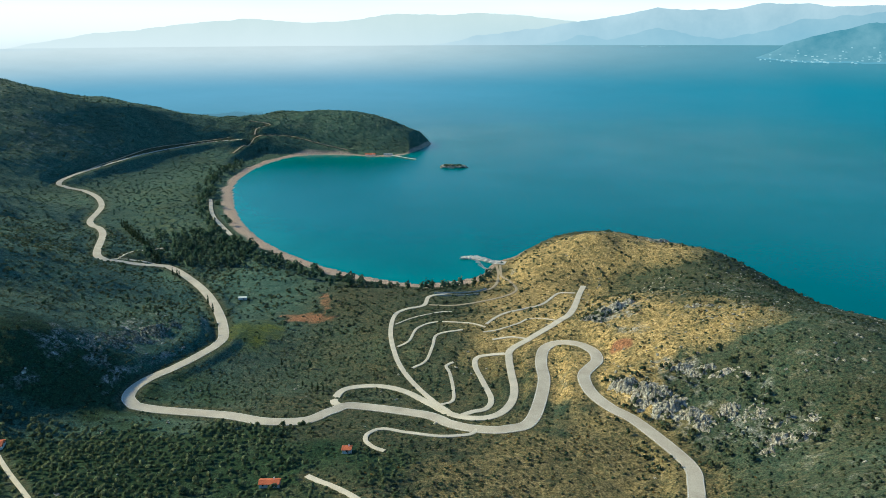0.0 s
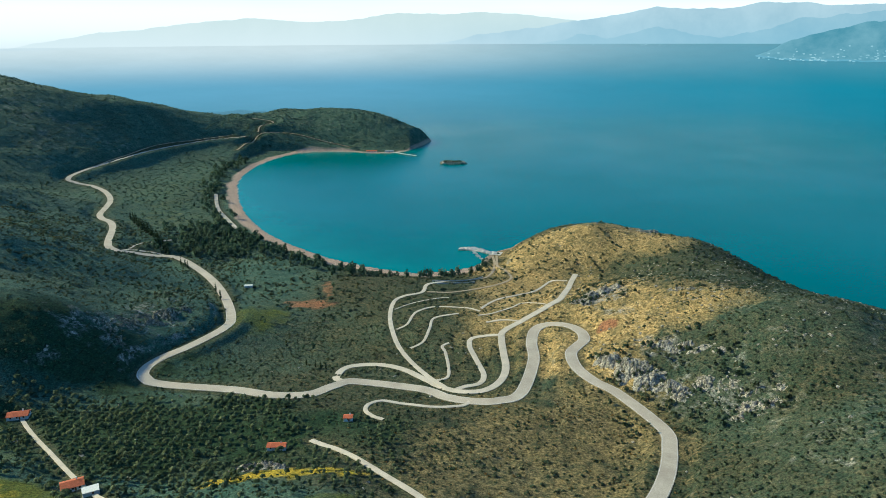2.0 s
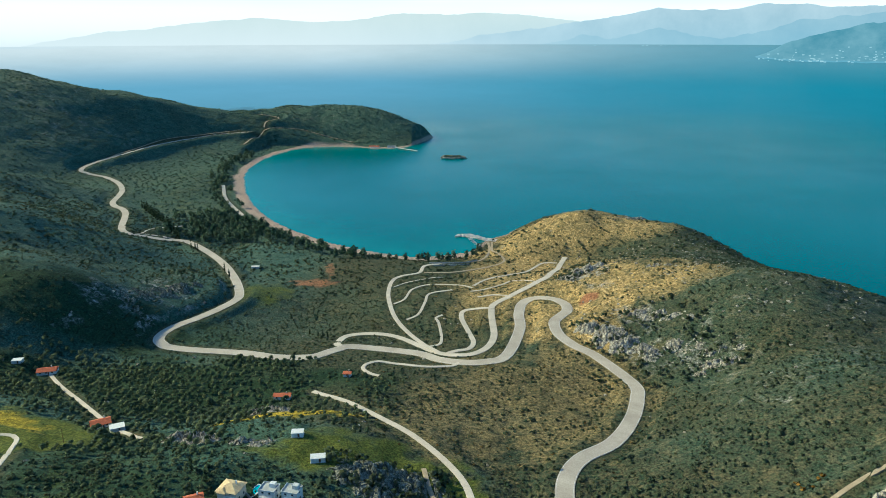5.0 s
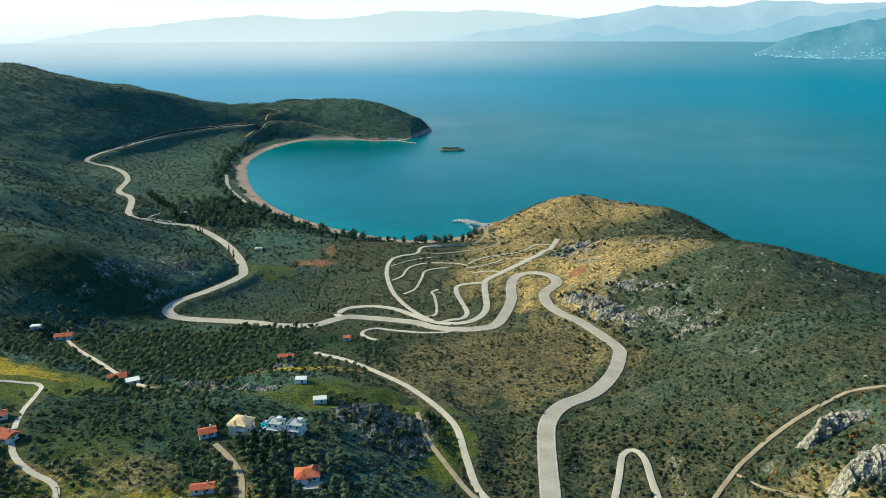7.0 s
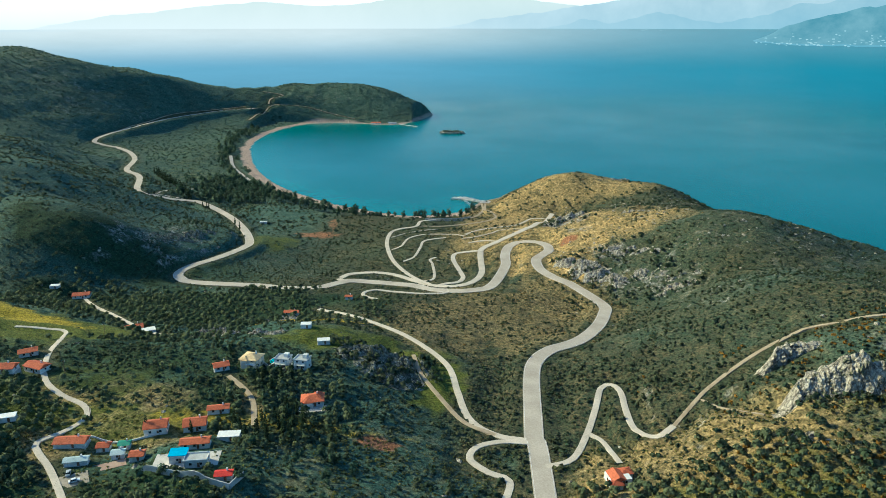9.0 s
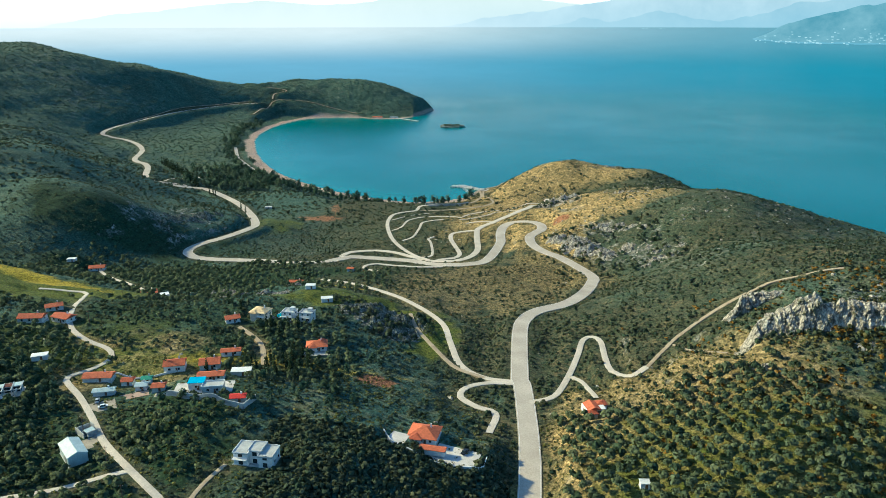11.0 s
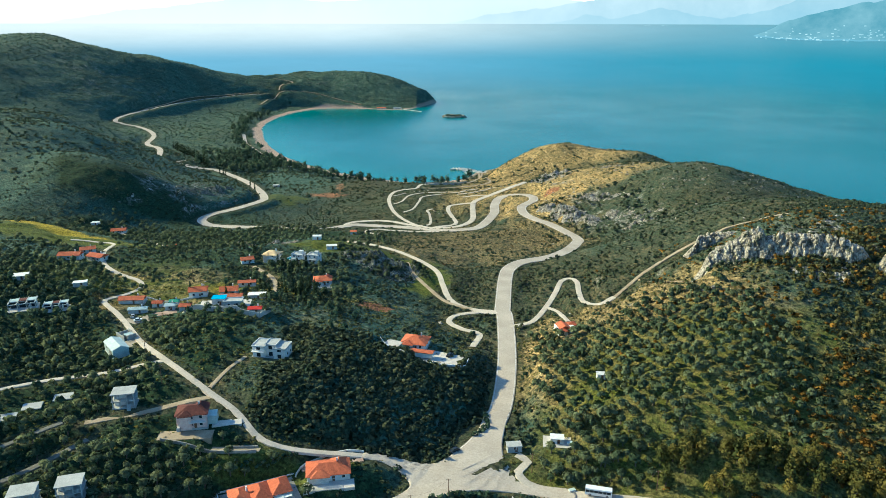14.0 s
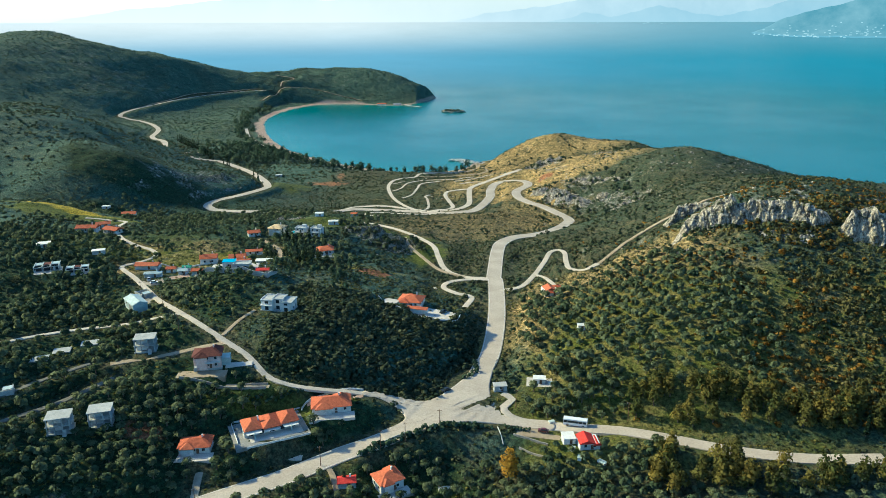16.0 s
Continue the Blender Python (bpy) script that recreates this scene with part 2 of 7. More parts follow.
VALLEY_AND_BAY = [
    (-125, 600, 110, -37.0), (100, 395, 60, -0.6), (-350, 825, 110, -18.0), (100, 755, 60, -14.1), (-200, 375, 110, -3.4), 
    (-50, 900, 110, -14.6), (-350, 530, 60, 15.8), (100, 530, 60, -5.7), (-260, 710, 60, -18.6), (-260, 485, 60, -15.2), 
    (100, 935, 60, -12.6), (-35, 620, 60, 13.5), (-260, 620, 60, 24.0), (10, 485, 60, -12.0), (-350, 620, 60, -11.0), 
    (10, 890, 60, -37.1), (10, 665, 60, -7.0), (-80, 440, 60, 0.9), (-350, 485, 60, 34.6), (-170, 845, 60, -7.2), 
    (-305, 395, 60, -13.7), (10, 575, 60, 4.5), (-350, 845, 60, -15.4), (-305, 935, 60, -7.5),
]
VALLEY_AND_BAY_B = [
    (-305, 575, 60, -14.0),
]
VILLAGE = [
    (100, -100, 350, 44.9), (-275, 0, 110, 38.2), (-80, 170, 60, 10.1), (55, -100, 60, -0.7), (-35, 35, 60, 26.2), 
    (-215, 215, 60, 7.6), (-260, -100, 60, 49.1), (-80, 260, 60, 23.6), (10, -55, 60, -10.5), (-125, -100, 60, 12.4), 
    (-125, 305, 60, -16.3), (10, 305, 60, -9.6), (55, 215, 60, -5.0), (-215, 125, 60, 8.1), (-305, 215, 60, 5.2), 
    (55, 80, 60, -12.6), (-100, -350, 200, -25.0), (-125, 80, 60, -4.8), (100, -55, 60, -9.4), (-80, -55, 60, -5.9), 
    (-350, 305, 60, 17.0),
]
CAPE_HILL = [
    (250, 525, 110, 27.4), (190, 890, 60, 10.5), (680, 560, 200, -48.8), (415, 665, 60, -19.0), (280, 800, 60, 28.3), 
    (415, 440, 60, 5.2), (280, 935, 60, -8.0), (145, 845, 60, 27.5), (280, 710, 60, 12.5), (370, 755, 60, -6.1), 
    (280, 440, 60, 37.2), (190, 395, 60, -8.7), (190, 755, 60, -17.0), (325, 395, 60, -7.7), (475, 375, 110, 20.4), 
    (415, 530, 60, 9.9), (190, 575, 60, 15.1), (145, 350, 60, -17.8), (370, 845, 60, -19.1), (325, 620, 60, 11.5), 
    (280, 350, 60, -12.4),
]
EAST_SLOPE = [
    (325, 225, 110, 44.3), (235, 80, 60, -8.6), (415, -55, 60, 36.7), (145, 35, 60, 22.5), (325, 35, 60, 24.1), 
    (190, 170, 60, -1.4), (280, -100, 60, 10.0), (415, 260, 60, 9.3), (235, -10, 60, -8.8), (235, 305, 60, 20.8), 
    (190, -100, 60, -3.7), (235, 125, 60, 40.8), (145, 260, 60, 5.2),
]
HEADLAND = [
    (-150, 1400, 350, -48.9), (-275, 2025, 110, 41.9), (-350, 1800, 110, -4.0), (-100, 2250, 200, -78.4), (-50, 1950, 110, 6.6), 
    (-125, 1800, 110, -29.8), (-200, 1950, 110, 64.2), (-275, 1875, 110, -39.2),
]


# the shore, from the headland's tip round the bay and the cape to the east; then the rest of the land's edge
SHORE = [
    (-58, 1995), (-92, 1877), (-140, 1790), (-226, 1793), (-290, 1814), (-345, 1812), (-395, 1785), (-428, 1720), (-447, 1640), (-455, 1550),
    (-442, 1422), (-414, 1320), (-373, 1200), (-328, 1101), (-287, 1029), (-238, 966), (-198, 925), (-163, 893), (-114, 861), (-70, 841),
    (-27, 833), (29, 856), (48, 888), (61, 922), (86, 944), (122, 985), (165, 1015), (230, 1010), (300, 930), (350, 840), (385, 770),
    (406, 738), (440, 690), (500, 630), (590, 560), (680, 500),
]
LAND_EDGE = [
    (780, 440), (1100, 300), (1600, 200), (2400, -200), (2400, -2200), (-3000, -2200), (-3000, 2300), (-2100, 2750), (-1500, 2700), (-1150, 2480),
    (-1000, 2620), (-900, 2760), (-800, 2840), (-700, 2830), (-690, 2650), (-640, 2450), (-560, 2260), (-440, 2190), (-300, 2170), (-160, 2130), (-75, 2060),
]


def spline(points, step, closed=False):
    """A smooth line through the points, sampled about every step metres."""
    p = np.array(points, float)
    q = np.vstack([2 * p[0] - p[1], p, 2 * p[-1] - p[-2]])
    out = []
    for i in range(1, len(q) - 2):
        n = max(2, int(np.linalg.norm(q[i + 1][:2] - q[i][:2]) / step))
        t = np.arange(n)[:, None] / n
        a, b, c, d = q[i - 1], q[i], q[i + 1], q[i + 2]
        out.append(0.5 * (2 * b + (c - a) * t + (2 * a - 5 * b + 4 * c - d) * t ** 2 + (3 * b - a - 3 * c + d) * t ** 3))
    return np.vstack(out + [p[-1:]])


COAST_LINE = np.vstack([spline(SHORE, 25), np.array(LAND_EDGE, float)])


def inland(x, y):
    """Distance from the shore: positive on land, negative at sea."""
    a = COAST_LINE
    b = np.roll(a, -1, axis=0)
    best, odd = np.full(x.shape, 1e9), np.zeros(x.shape, bool)
    for (ax, ay), (bx, by) in zip(a, b):
        ux, uy = bx - ax, by - ay
        t = np.clip(((x - ax) * ux + (y - ay) * uy) / (ux * ux + uy * uy), 0, 1)
        best = np.minimum(best, (x - ax - t * ux) ** 2 + (y - ay - t * uy) ** 2)
        if by != ay:
            odd ^= ((ay > y) != (by > y)) & (x < ax + (y - ay) * ux / uy)
    d = np.sqrt(best)
    return np.where(odd, d, -d)


KNOLLS = [(-62, 178, 34, 3.8), (-72, 188, 26, -9.0), (-46, 150, 18, -2.0), (-80, 78, 20, 7.0), (-46, 36, 14, -3.5), (-97, -56, 14, -4.5), (-63, -13, 12, -2.5)]
HILLS = LEFT_RANGE + LEFT_RANGE_B + LEFT_SLOPE + VALLEY_AND_BAY + VALLEY_AND_BAY_B + VILLAGE + CAPE_HILL + EAST_SLOPE + HEADLAND + KNOLLS


def raw_height(x, y):
    z = np.full(x.shape, 40.0)
    for cx, cy, s, c in HILLS:
        z += c * np.exp(-((x - cx) ** 2 + (y - cy) ** 2) / (2.0 * s * s))
    return z


def beachy(x, y):
    """1 along the bay's sandy shore, 0 on the rocky coasts."""
    return smooth(1850, 1800, y) * smooth(50, 20, x) * smooth(-560, -500, x) * smooth(740, 800, y)


def land_height(x, y):
    d = inland(x, y)
    z = np.maximum(raw_height(x, y), 1.0 + 0.01 * np.maximum(d, 0))
    z = z + (np.minimum(z, 11.0 + 4 * fbm(x, y, 60, 3, 2)) - z) * smooth(2330, 2480, y) * smooth(-1150, -1020, x)
    sandy = beachy(x, y)
    cap = sandy * (0.055 * d + 0.0009 * np.maximum(d, 0) ** 2) + (1 - sandy) * (1.2 * d + 1.0)
    cap = np.maximum(cap, 0.0)
    k = 3.0
    low = np.where(d > 0, -k * np.log(np.exp(-np.minimum(z, 400) / k) + np.exp(-np.minimum(cap, 400) / k)) + k * 0.693 * np.exp(-d / 15), 0)
    low = np.minimum(np.maximum(low, 0.02 * d), z)
    return np.where(d > 0, low, np.maximum(-14, 0.10 * d)), d


# ---- roads on the land ----
def smoothed(v, n):
    k = np.ones(2 * n + 1) / (2 * n + 1)
    return np.convolve(np.pad(v, n, mode="edge"), k, mode="valid")


ROADS = []  # name, material, width, samples (x, y, z)
main = np.vstack([spline(MAIN_NORTH, 3)[:-1], spline(MAIN_BENDS, 3)[:-1], spline(MAIN_SOUTH, 3)])
main[:, 2] = smoothed(main[:, 2], 4)
ROADS.append(("main_road", ASPHALT, 9.6, main))
LANE_KINDS = {
    "right": ("side_road", ASPHALT, 6.2), "coastloop": ("side_road", CONCRETE_LANE, 6.0), "inner": ("side_road", CONCRETE_LANE, 4.2), "lane16": ("lane", CONCRETE_LANE, 2.7), "lanemid": ("lane", CONCRETE_LANE, 2.4), "glasslane": ("lane", DIRT, 1.8), "lanew": ("lane", CONCRETE_LANE, 2.6), "lanee": ("lane", CONCRETE_LANE, 2.4), "villaroad": ("lane", DIRT, 2.6),
    "serp1": ("lane", CONCRETE_LANE, 4.4), "serp2": ("lane", CONCRETE_LANE, 2.6), "serp3": ("lane", CONCRETE_LANE, 2.4), "serp4": ("lane", CONCRETE_LANE, 1.7), "serp5": ("lane", CONCRETE_LANE, 2.6), "serp6": ("lane", CONCRETE_LANE, 2.8),
    "serp7": ("lane", CONCRETE_LANE, 1.9), "serp8": ("lane", CONCRETE_LANE, 2.6), "beach2": ("lane", CONCRETE_LANE, 6.0), "branch": ("lane", CONCRETE_LANE, 4.5), "harbour": ("lane", DIRT, 3.2), "harbour2": ("lane", DIRT, 3.0), "spur": ("lane", CONCRETE_LANE, 3.0),
    "track": ("lane", CONCRETE_LANE, 3.2), "tracktop": ("dirt_track", DIRT, 2.0), "farmspur": ("lane", CONCRETE_LANE, 2.6), "dirt": ("dirt_track", DIRT, 2.0), "villalane": ("lane", CONCRETE_LANE, 3.6), "villalane2": ("lane", DIRT, 2.4),
    "capeA": ("lane", DIRT, 3.2), "capeB": ("lane", DIRT, 3.2), "coastline": ("dirt_track", DIRT, 2.6), "goatpath2": ("dirt_track", DIRT, 1.2),
    "leftlane": ("dirt_track", DARK_TRACK, 2.6), "leftlane2": ("dirt_track", DARK_TRACK, 2.2), "vdrive": ("lane", GRAVEL, 2.6), "frontlane": ("lane", DIRT, 3.0), "gateloop": ("lane", CONCRETE_LANE, 3.2),
}
for key, pts in LANES.items():
    name, mat, width = LANE_KINDS.get(key, ("lane", CONCRETE_LANE, 3.3))
    line = spline(pts, 3)
    z = land_height(line[:, 0], line[:, 1])[0]
    ROADS.append((name, mat, width, np.column_stack([line, smoothed(z, 4)])))
# lanes meet the roads that they leave at those roads' height
for name, mat, width, line in ROADS[1:]:
    for end in (0, -1):
        for other in ROADS:
            if other[3] is line or other[2] < width:
                continue
            d = np.hypot(other[3][:, 0] - line[end, 0], other[3][:, 1] - line[end, 1])
            i = int(np.argmin(d))
            if d[i] < other[2] * 0.8 + 2:
                s = np.arange(len(line)) * 3.0
                s = s if end == 0 else s[::-1]
                line[:, 2] += (other[3][i, 2] - line[end, 2]) * np.exp(-(s / 22.0) ** 2)
                break


# buildings: kind, x, y, turn, width, depth, storeys
HOUSES_BY_ROAD = [
    ("twin_villa", -31, -41, 27, 21, 9, 1), ("villa", -9, -29, 12, 15, 9, 1), ("villa", -55, -55, 8, 11, 7, 1), ("villa", 17, -61, 32, 9, 8, 1.3),
    ("tin_shed", 3, -66.5, 10, 6, 4, 0.8), ("red_tin_house", 92, -43, 6, 7.5, 6.5, 0.95), ("white_shed", 85, -40, 6, 4.5, 5, 0.8), ("maroon_house", -63.5, -13, 12, 11, 8, 2),
    ("frame_house", -94, -4, 14, 8.4, 6.5, 2), ("frame_house", -102, -60, 18, 8, 6.5, 1.6), ("frame_house", -91, -52, 18, 8, 6.5, 1.6), ("white_shed", 77, -3, -5, 5, 3.6, 0.7), ("gate_hut", 60, -4.5, 8, 5.5, 3.6, 0.85),
    ("white_shed", 100, 34, 0, 3.4, 3, 0.8),
]
HOUSES_OF_VILLAGE = [
    ("metal_barn", -117, 38, -48, 12.9, 6.9, 1.5), ("modern_house", -45, 34, -8, 15.5, 7.7, 1.7), ("blue_box", -84, 81.5, 8, 6.5, 5.2, 1.2), ("white_flat", -76, 79, 8, 8.6, 5.2, 1),
    ("big_villa", 16, 68, -12, 12.0, 10.3, 1), ("red_farm", 93, 101, 12, 9.5, 6.9, 1), ("pergola_villa", -182, 76, 22, 12.0, 8.5, 1.2), ("pergola_villa", -169, 82, 22, 11.0, 7.0, 1.0),
    ("cottage", -204, 161, 5, 12.9, 6.9, 1), ("cottage", -192, 170, -20, 11.2, 6.9, 1), ("cottage", -141, 106, 5, 13.0, 6.0, 0.8), ("white_shed", -205, 112, 22, 7.7, 6.0, 0.8),
    ("long_shed", -132, 92.5, 12, 9.0, 3.6, 0.8), ("long_shed", -117, 98, 12, 5.0, 4.0, 0.9), ("green_shed", -118, 106, 10, 4.4, 3.6, 0.8), ("cottage", -127, 105.5, 8, 5.0, 4.2, 0.8), ("cottage", -108, 96, 10, 5.5, 4.5, 0.8),
    ("tin_shed", -62, 68.5, 8, 6.0, 3.6, 0.8), ("white_shed", -73, 108, 6, 9.0, 4.6, 0.8), ("cottage", -210, 192, 30, 9.0, 6.0, 0.9), ("white_shed", -175, 117, 20, 7.0, 4.0, 0.8),
    ("ruin", -121, 56, -40, 8.0, 6.0, 0.9), ("ruin", -131, -47, 30, 8.0, 5.0, 0.7),
]
HOUSES_UPHILL = [
    ("cottage", -109, 118, 14, 9.5, 7.7, 1.2), ("cottage", -93, 122, 14, 9.5, 7.7, 1), ("cottage", -84, 98.5, 10, 11.5, 5.0, 0.9), ("cottage", -87, 136, 12, 9.5, 4.3, 0.9),
    ("cottage", -101, 183, 25, 7.7, 6.0, 0.9), ("cream_villa", -86, 189, -14, 9.5, 8.6, 1.8), ("white_flat", -69, 189, -12, 7.4, 6.2, 1.8), ("white_flat", -58.5, 188, -12, 7.4, 6.2, 1.8),
    ("villa", -46, 152, 10, 10.3, 7.7, 1), ("white_shed", -68, 243, 5, 6.0, 4.3, 0.8), ("white_shed", -53, 220, 10, 6.9, 4.3, 0.8), ("cottage", -104, 352, 2, 11.2, 5.2, 0.9),
]
HOUSES_FAR = [
    ("cottage", -292, 397, 15, 13, 8, 0.9), ("white_shed", -316, 401, 10, 7, 5, 0.8), ("cottage", -201, 296, 30, 11, 8, 0.9), ("white_shed", -188, 290, 30, 8, 6, 0.8),
    ("cottage", -65, 388, 0, 5.5, 4.5, 0.9), ("white_flat", -262, 945, -40, 16, 9, 1), ("white_shed", -235, 754, 5, 9, 5, 0.8), ("cottage", -205, 1802, 0, 26, 9, 0.9),
    ("white_flat", -160, 1803, 0, 22, 9, 1),
]
HOUSES = HOUSES_BY_ROAD + HOUSES_OF_VILLAGE + HOUSES_UPHILL + HOUSES_FAR


for pts, width in (([(47, 4), (44, -12), (34, -24)], 17.0), ([(26, -20), (40, -23), (57, -26)], 11.0)):
    line = spline(pts, 3)
    joined = np.vstack([r[3] for r in ROADS[:2]])
    z = smoothed(np.array([joined[np.argmin(np.hypot(joined[:, 0] - px, joined[:, 1] - py)), 2] - 0.05 for px, py in line]), 1)
    ROADS.append(("junction", None, width, np.column_stack([line, z])))


def axis(*stretches):
    """Grid lines: (from, to, step) one after another."""
    out = []
    for a, b, s in stretches:
        n = max(1, int(round(abs(b - a) / s)))
        out += list(a + (b - a) * np.arange(n) / n)
    return np.array(out + [stretches[-1][1]])


GX = axis((-2990, -1400, 90), (-1400, -800, 16), (-800, -400, 8), (-400, -230, 4.5), (-230, 250, 2.7), (250, 420, 4.5), (420, 760, 10), (760, 2390, 110))
GY = axis((-2190, -500, 110), (-500, -130, 10), (-130, 250, 2.6), (250, 620, 3.4), (620, 960, 5), (960, 1180, 4.5), (1180, 2100, 9.5), (2100, 2900, 18))
X, Y = np.meshgrid(GX, GY)
Z, D = land_height(X, Y)
ROAD_GAP = np.full(X.shape, 1e3)  # distance from the nearest road's edge
lift = fbm(X, Y, 60, 5, 3, 0.55) * 5.0 + fbm(X, Y, 9, 3, 9, 0.55) * 1.3
lift += smooth(-330, -520, X) * (14 * (0.25 - np.abs(fbm(X + 0.4 * Y, Y - 0.3 * X, 190, 5, 71, 0.55))) * smooth(18, 60, Z))
Z = Z + lift * smooth(4, 40, D) * (0.35 + 0.65 * smooth(20, 60, Z))
road_z, road_w = np.zeros(X.shape), np.full(X.shape, 1e9)
for name, mat, width, line in ROADS:
    x0, x1 = line[:, 0].min() - 40, line[:, 0].max() + 40
    y0, y1 = line[:, 1].min() - 40, line[:, 1].max() + 40
    ci, cj = np.where((GY > y0) & (GY < y1))[0], np.where((GX > x0) & (GX < x1))[0]
    if not len(ci) or not len(cj):
        continue
    sub = np.ix_(ci, cj)
    sx, sy = X[sub], Y[sub]
    near, zz = np.full(sx.shape, 1e9), np.zeros(sx.shape)
    for k in range(len(line)):
        d2 = (sx - line[k, 0]) ** 2 + (sy - line[k, 1]) ** 2
        m = d2 < near
        near[m], zz[m] = d2[m], line[k, 2]
    gap = np.sqrt(near) - width / 2
    m = gap < road_w[sub]
    road_w[sub] = np.where(m, gap, road_w[sub])
    road_z[sub] = np.where(m, zz, road_z[sub])
ROAD_GAP = road_w
spacing = np.maximum(np.gradient(GX)[None, :], np.gradient(GY)[:, None])
flat = 1 - smooth(1.0 + 0.8 * spacing, 9.0 + 1.6 * spacing, road_w)
flat = np.where(D > -2, flat, 0)
Z = Z * (1 - flat) + (road_z - 0.30) * flat

# paved yards: x, y, turn, width, depth
YARDS = {"pale": [(29, 56, -22, 19, 12), (5, 62, -22, 8, 9), (77, -3.5, -5, 11, 8), (-81, 81.5, 8, 25, 10), (-51, -12, 12, 11, 4)], "brown": [(-9, -21.5, 18, 23, 5.5), (-119, 91, 28, 15, 5)], "grey": [(-31, -43, 28, 28, 18)],
         "dirt": [(-64, -20.5, 6, 20, 6), (74, -34.5, -10, 17, 7), (-44, -24.5, 0, 18, 2.4)], "rubble": [(-128, 80, 30, 13, 9), (-117, 47, -48, 8, 9)], "slab": [(-128, -10, 20, 7, 5.5), (-132, -20, 20, 7, 5.5), (-120, -2, 20, 7, 5.5)]}
FREE = np.minimum(ROAD_GAP, 1e3)  # distance from roads and building plots
for kind, hx, hy, turn, w, d, storeys in HOUSES:
    near = np.hypot(X - hx, Y - hy)
    r = 0.5 * math.hypot(w, d)
    inner = near < r
    level = float(Z[inner].mean()) if inner.any() else float(Z.ravel()[near.argmin()])
    k = 1 - smooth(r + 0.5, r + 6.5, near)
    Z = Z * (1 - k) + level * k
    FREE = np.minimum(FREE, near - r + 1.0)
for hx, hy, turn, w, d in [r for rows in YARDS.values() for r in rows]:
    c, s = math.cos(radians(turn)), math.sin(radians(turn))
    out = np.hypot(np.maximum(np.abs((X - hx) * c + (Y - hy) * s) - w / 2, 0), np.maximum(np.abs((Y - hy) * c - (X - hx) * s) - d / 2, 0))
    level = float(Z[out < 1.5].mean())
    k = (1 - smooth(0.5, 5.5, out)) * smooth(0.5, 4.0, ROAD_GAP)
    Z = Z * (1 - k) + level * k
    FREE = np.minimum(FREE, out + 0.6)


def ground(x, y):
    """Height of the finished ground at one place."""
    j = min(max(int(np.searchsorted(GX, x)) - 1, 0), len(GX) - 2)
    i = min(max(int(np.searchsorted(GY, y)) - 1, 0), len(GY) - 2)
    u, v = (x - GX[j]) / (GX[j + 1] - GX[j]), (y - GY[i]) / (GY[i + 1] - GY[i])
    return float((Z[i, j] * (1 - u) + Z[i, j + 1] * u) * (1 - v) + (Z[i + 1, j] * (1 - u) + Z[i + 1, j + 1] * u) * v)


def pick(grid, x, y):
    """Values of a grid at many places."""
    j = np.clip(np.searchsorted(GX, x) - 1, 0, len(GX) - 2)
    i = np.clip(np.searchsorted(GY, y) - 1, 0, len(GY) - 2)
    u, v = (x - GX[j]) / (GX[j + 1] - GX[j]), (y - GY[i]) / (GY[i + 1] - GY[i])
    return (grid[i, j] * (1 - u) + grid[i, j + 1] * u) * (1 - v) + (grid[i + 1, j] * (1 - u) + grid[i + 1, j + 1] * u) * v


def blob(cx, cy, rx, ry=None, turn=0.0, soft=0.5):
    """1 inside an oval patch of land, falling to 0 outside, with a frayed edge."""
    ry = ry or rx
    c, s = math.cos(radians(turn)), math.sin(radians(turn))
    u, v = (X - cx) * c + (Y - cy) * s, -(X - cx) * s + (Y - cy) * c
    r = np.sqrt((u / rx) ** 2 + (v / ry) ** 2) + fbm(X, Y, 0.6 * min(rx, ry), 4, 21) * 0.7
    return 1 - smooth(1 - soft, 1 + soft, r)


def most(*masks):
    out = masks[0]
    for m in masks[1:]:
        out = np.maximum(out, m)
    return out


gy_, gx_ = np.gradient(Z, GY, GX)
STEEP = np.hypot(gx_, gy_)
# dry grass; its patches also stand in for golden sunlight on the slopes
SUNLIT_DRY = most(blob(170, 870, 150, 105), blob(100, 700, 75, 110), blob(70, 590, 60, 70) * 0.75, blob(120, 470, 22, 45) * 0.9, blob(140, 510, 30, 55), blob(185, 520, 60, 45) * 0.7, blob(40, 330, 80, 90) * 0.45,
           blob(85, 60, 18, 70) * 0.7, blob(-20, 110, 70, 40) * 0.25, blob(140, 100, 50, 40) * 0.6, blob(120, 30, 70, 75) * 0.55, blob(150, 560, 60, 80) * 0.9, blob(105, 640, 45, 80) * 0.8, blob(60, 600, 70, 110) * 0.5, blob(110, 380, 50, 70) * 0.5,
           blob(-130, 130, 70, 35) * 0.7, blob(170, 600, 60, 60) * 0.5, blob(-20, 20, 60, 30, 0) * 0.2, blob(85, 500, 22, 60) * 0.8, blob(230, 20, 50, 40) * 0.5, blob(195, 0, 60, 45) * 0.55)
GREEN = most(blob(-255, 262, 75, 42, -15), blob(-30, 232, 52, 26, -10), blob(-180, 150, 60, 40) * 0.4, blob(15, 205, 12, 40, -8) * 0.9,
             blob(-135, 125, 50, 20) * 0.6, blob(120, 10, 65, 70) * 0.6, blob(170, 10, 70, 60) * 0.55, blob(30, -75, 35, 25) * 0.4, blob(240, 10, 60, 50) * 0.5,
             blob(-190, 640, 25, 45) * 0.6, blob(-480, 1250, 120, 260) * 0.25, blob(-30, -30, 30, 10) * 0.6, blob(240, -20, 60, 40) * 0.5)
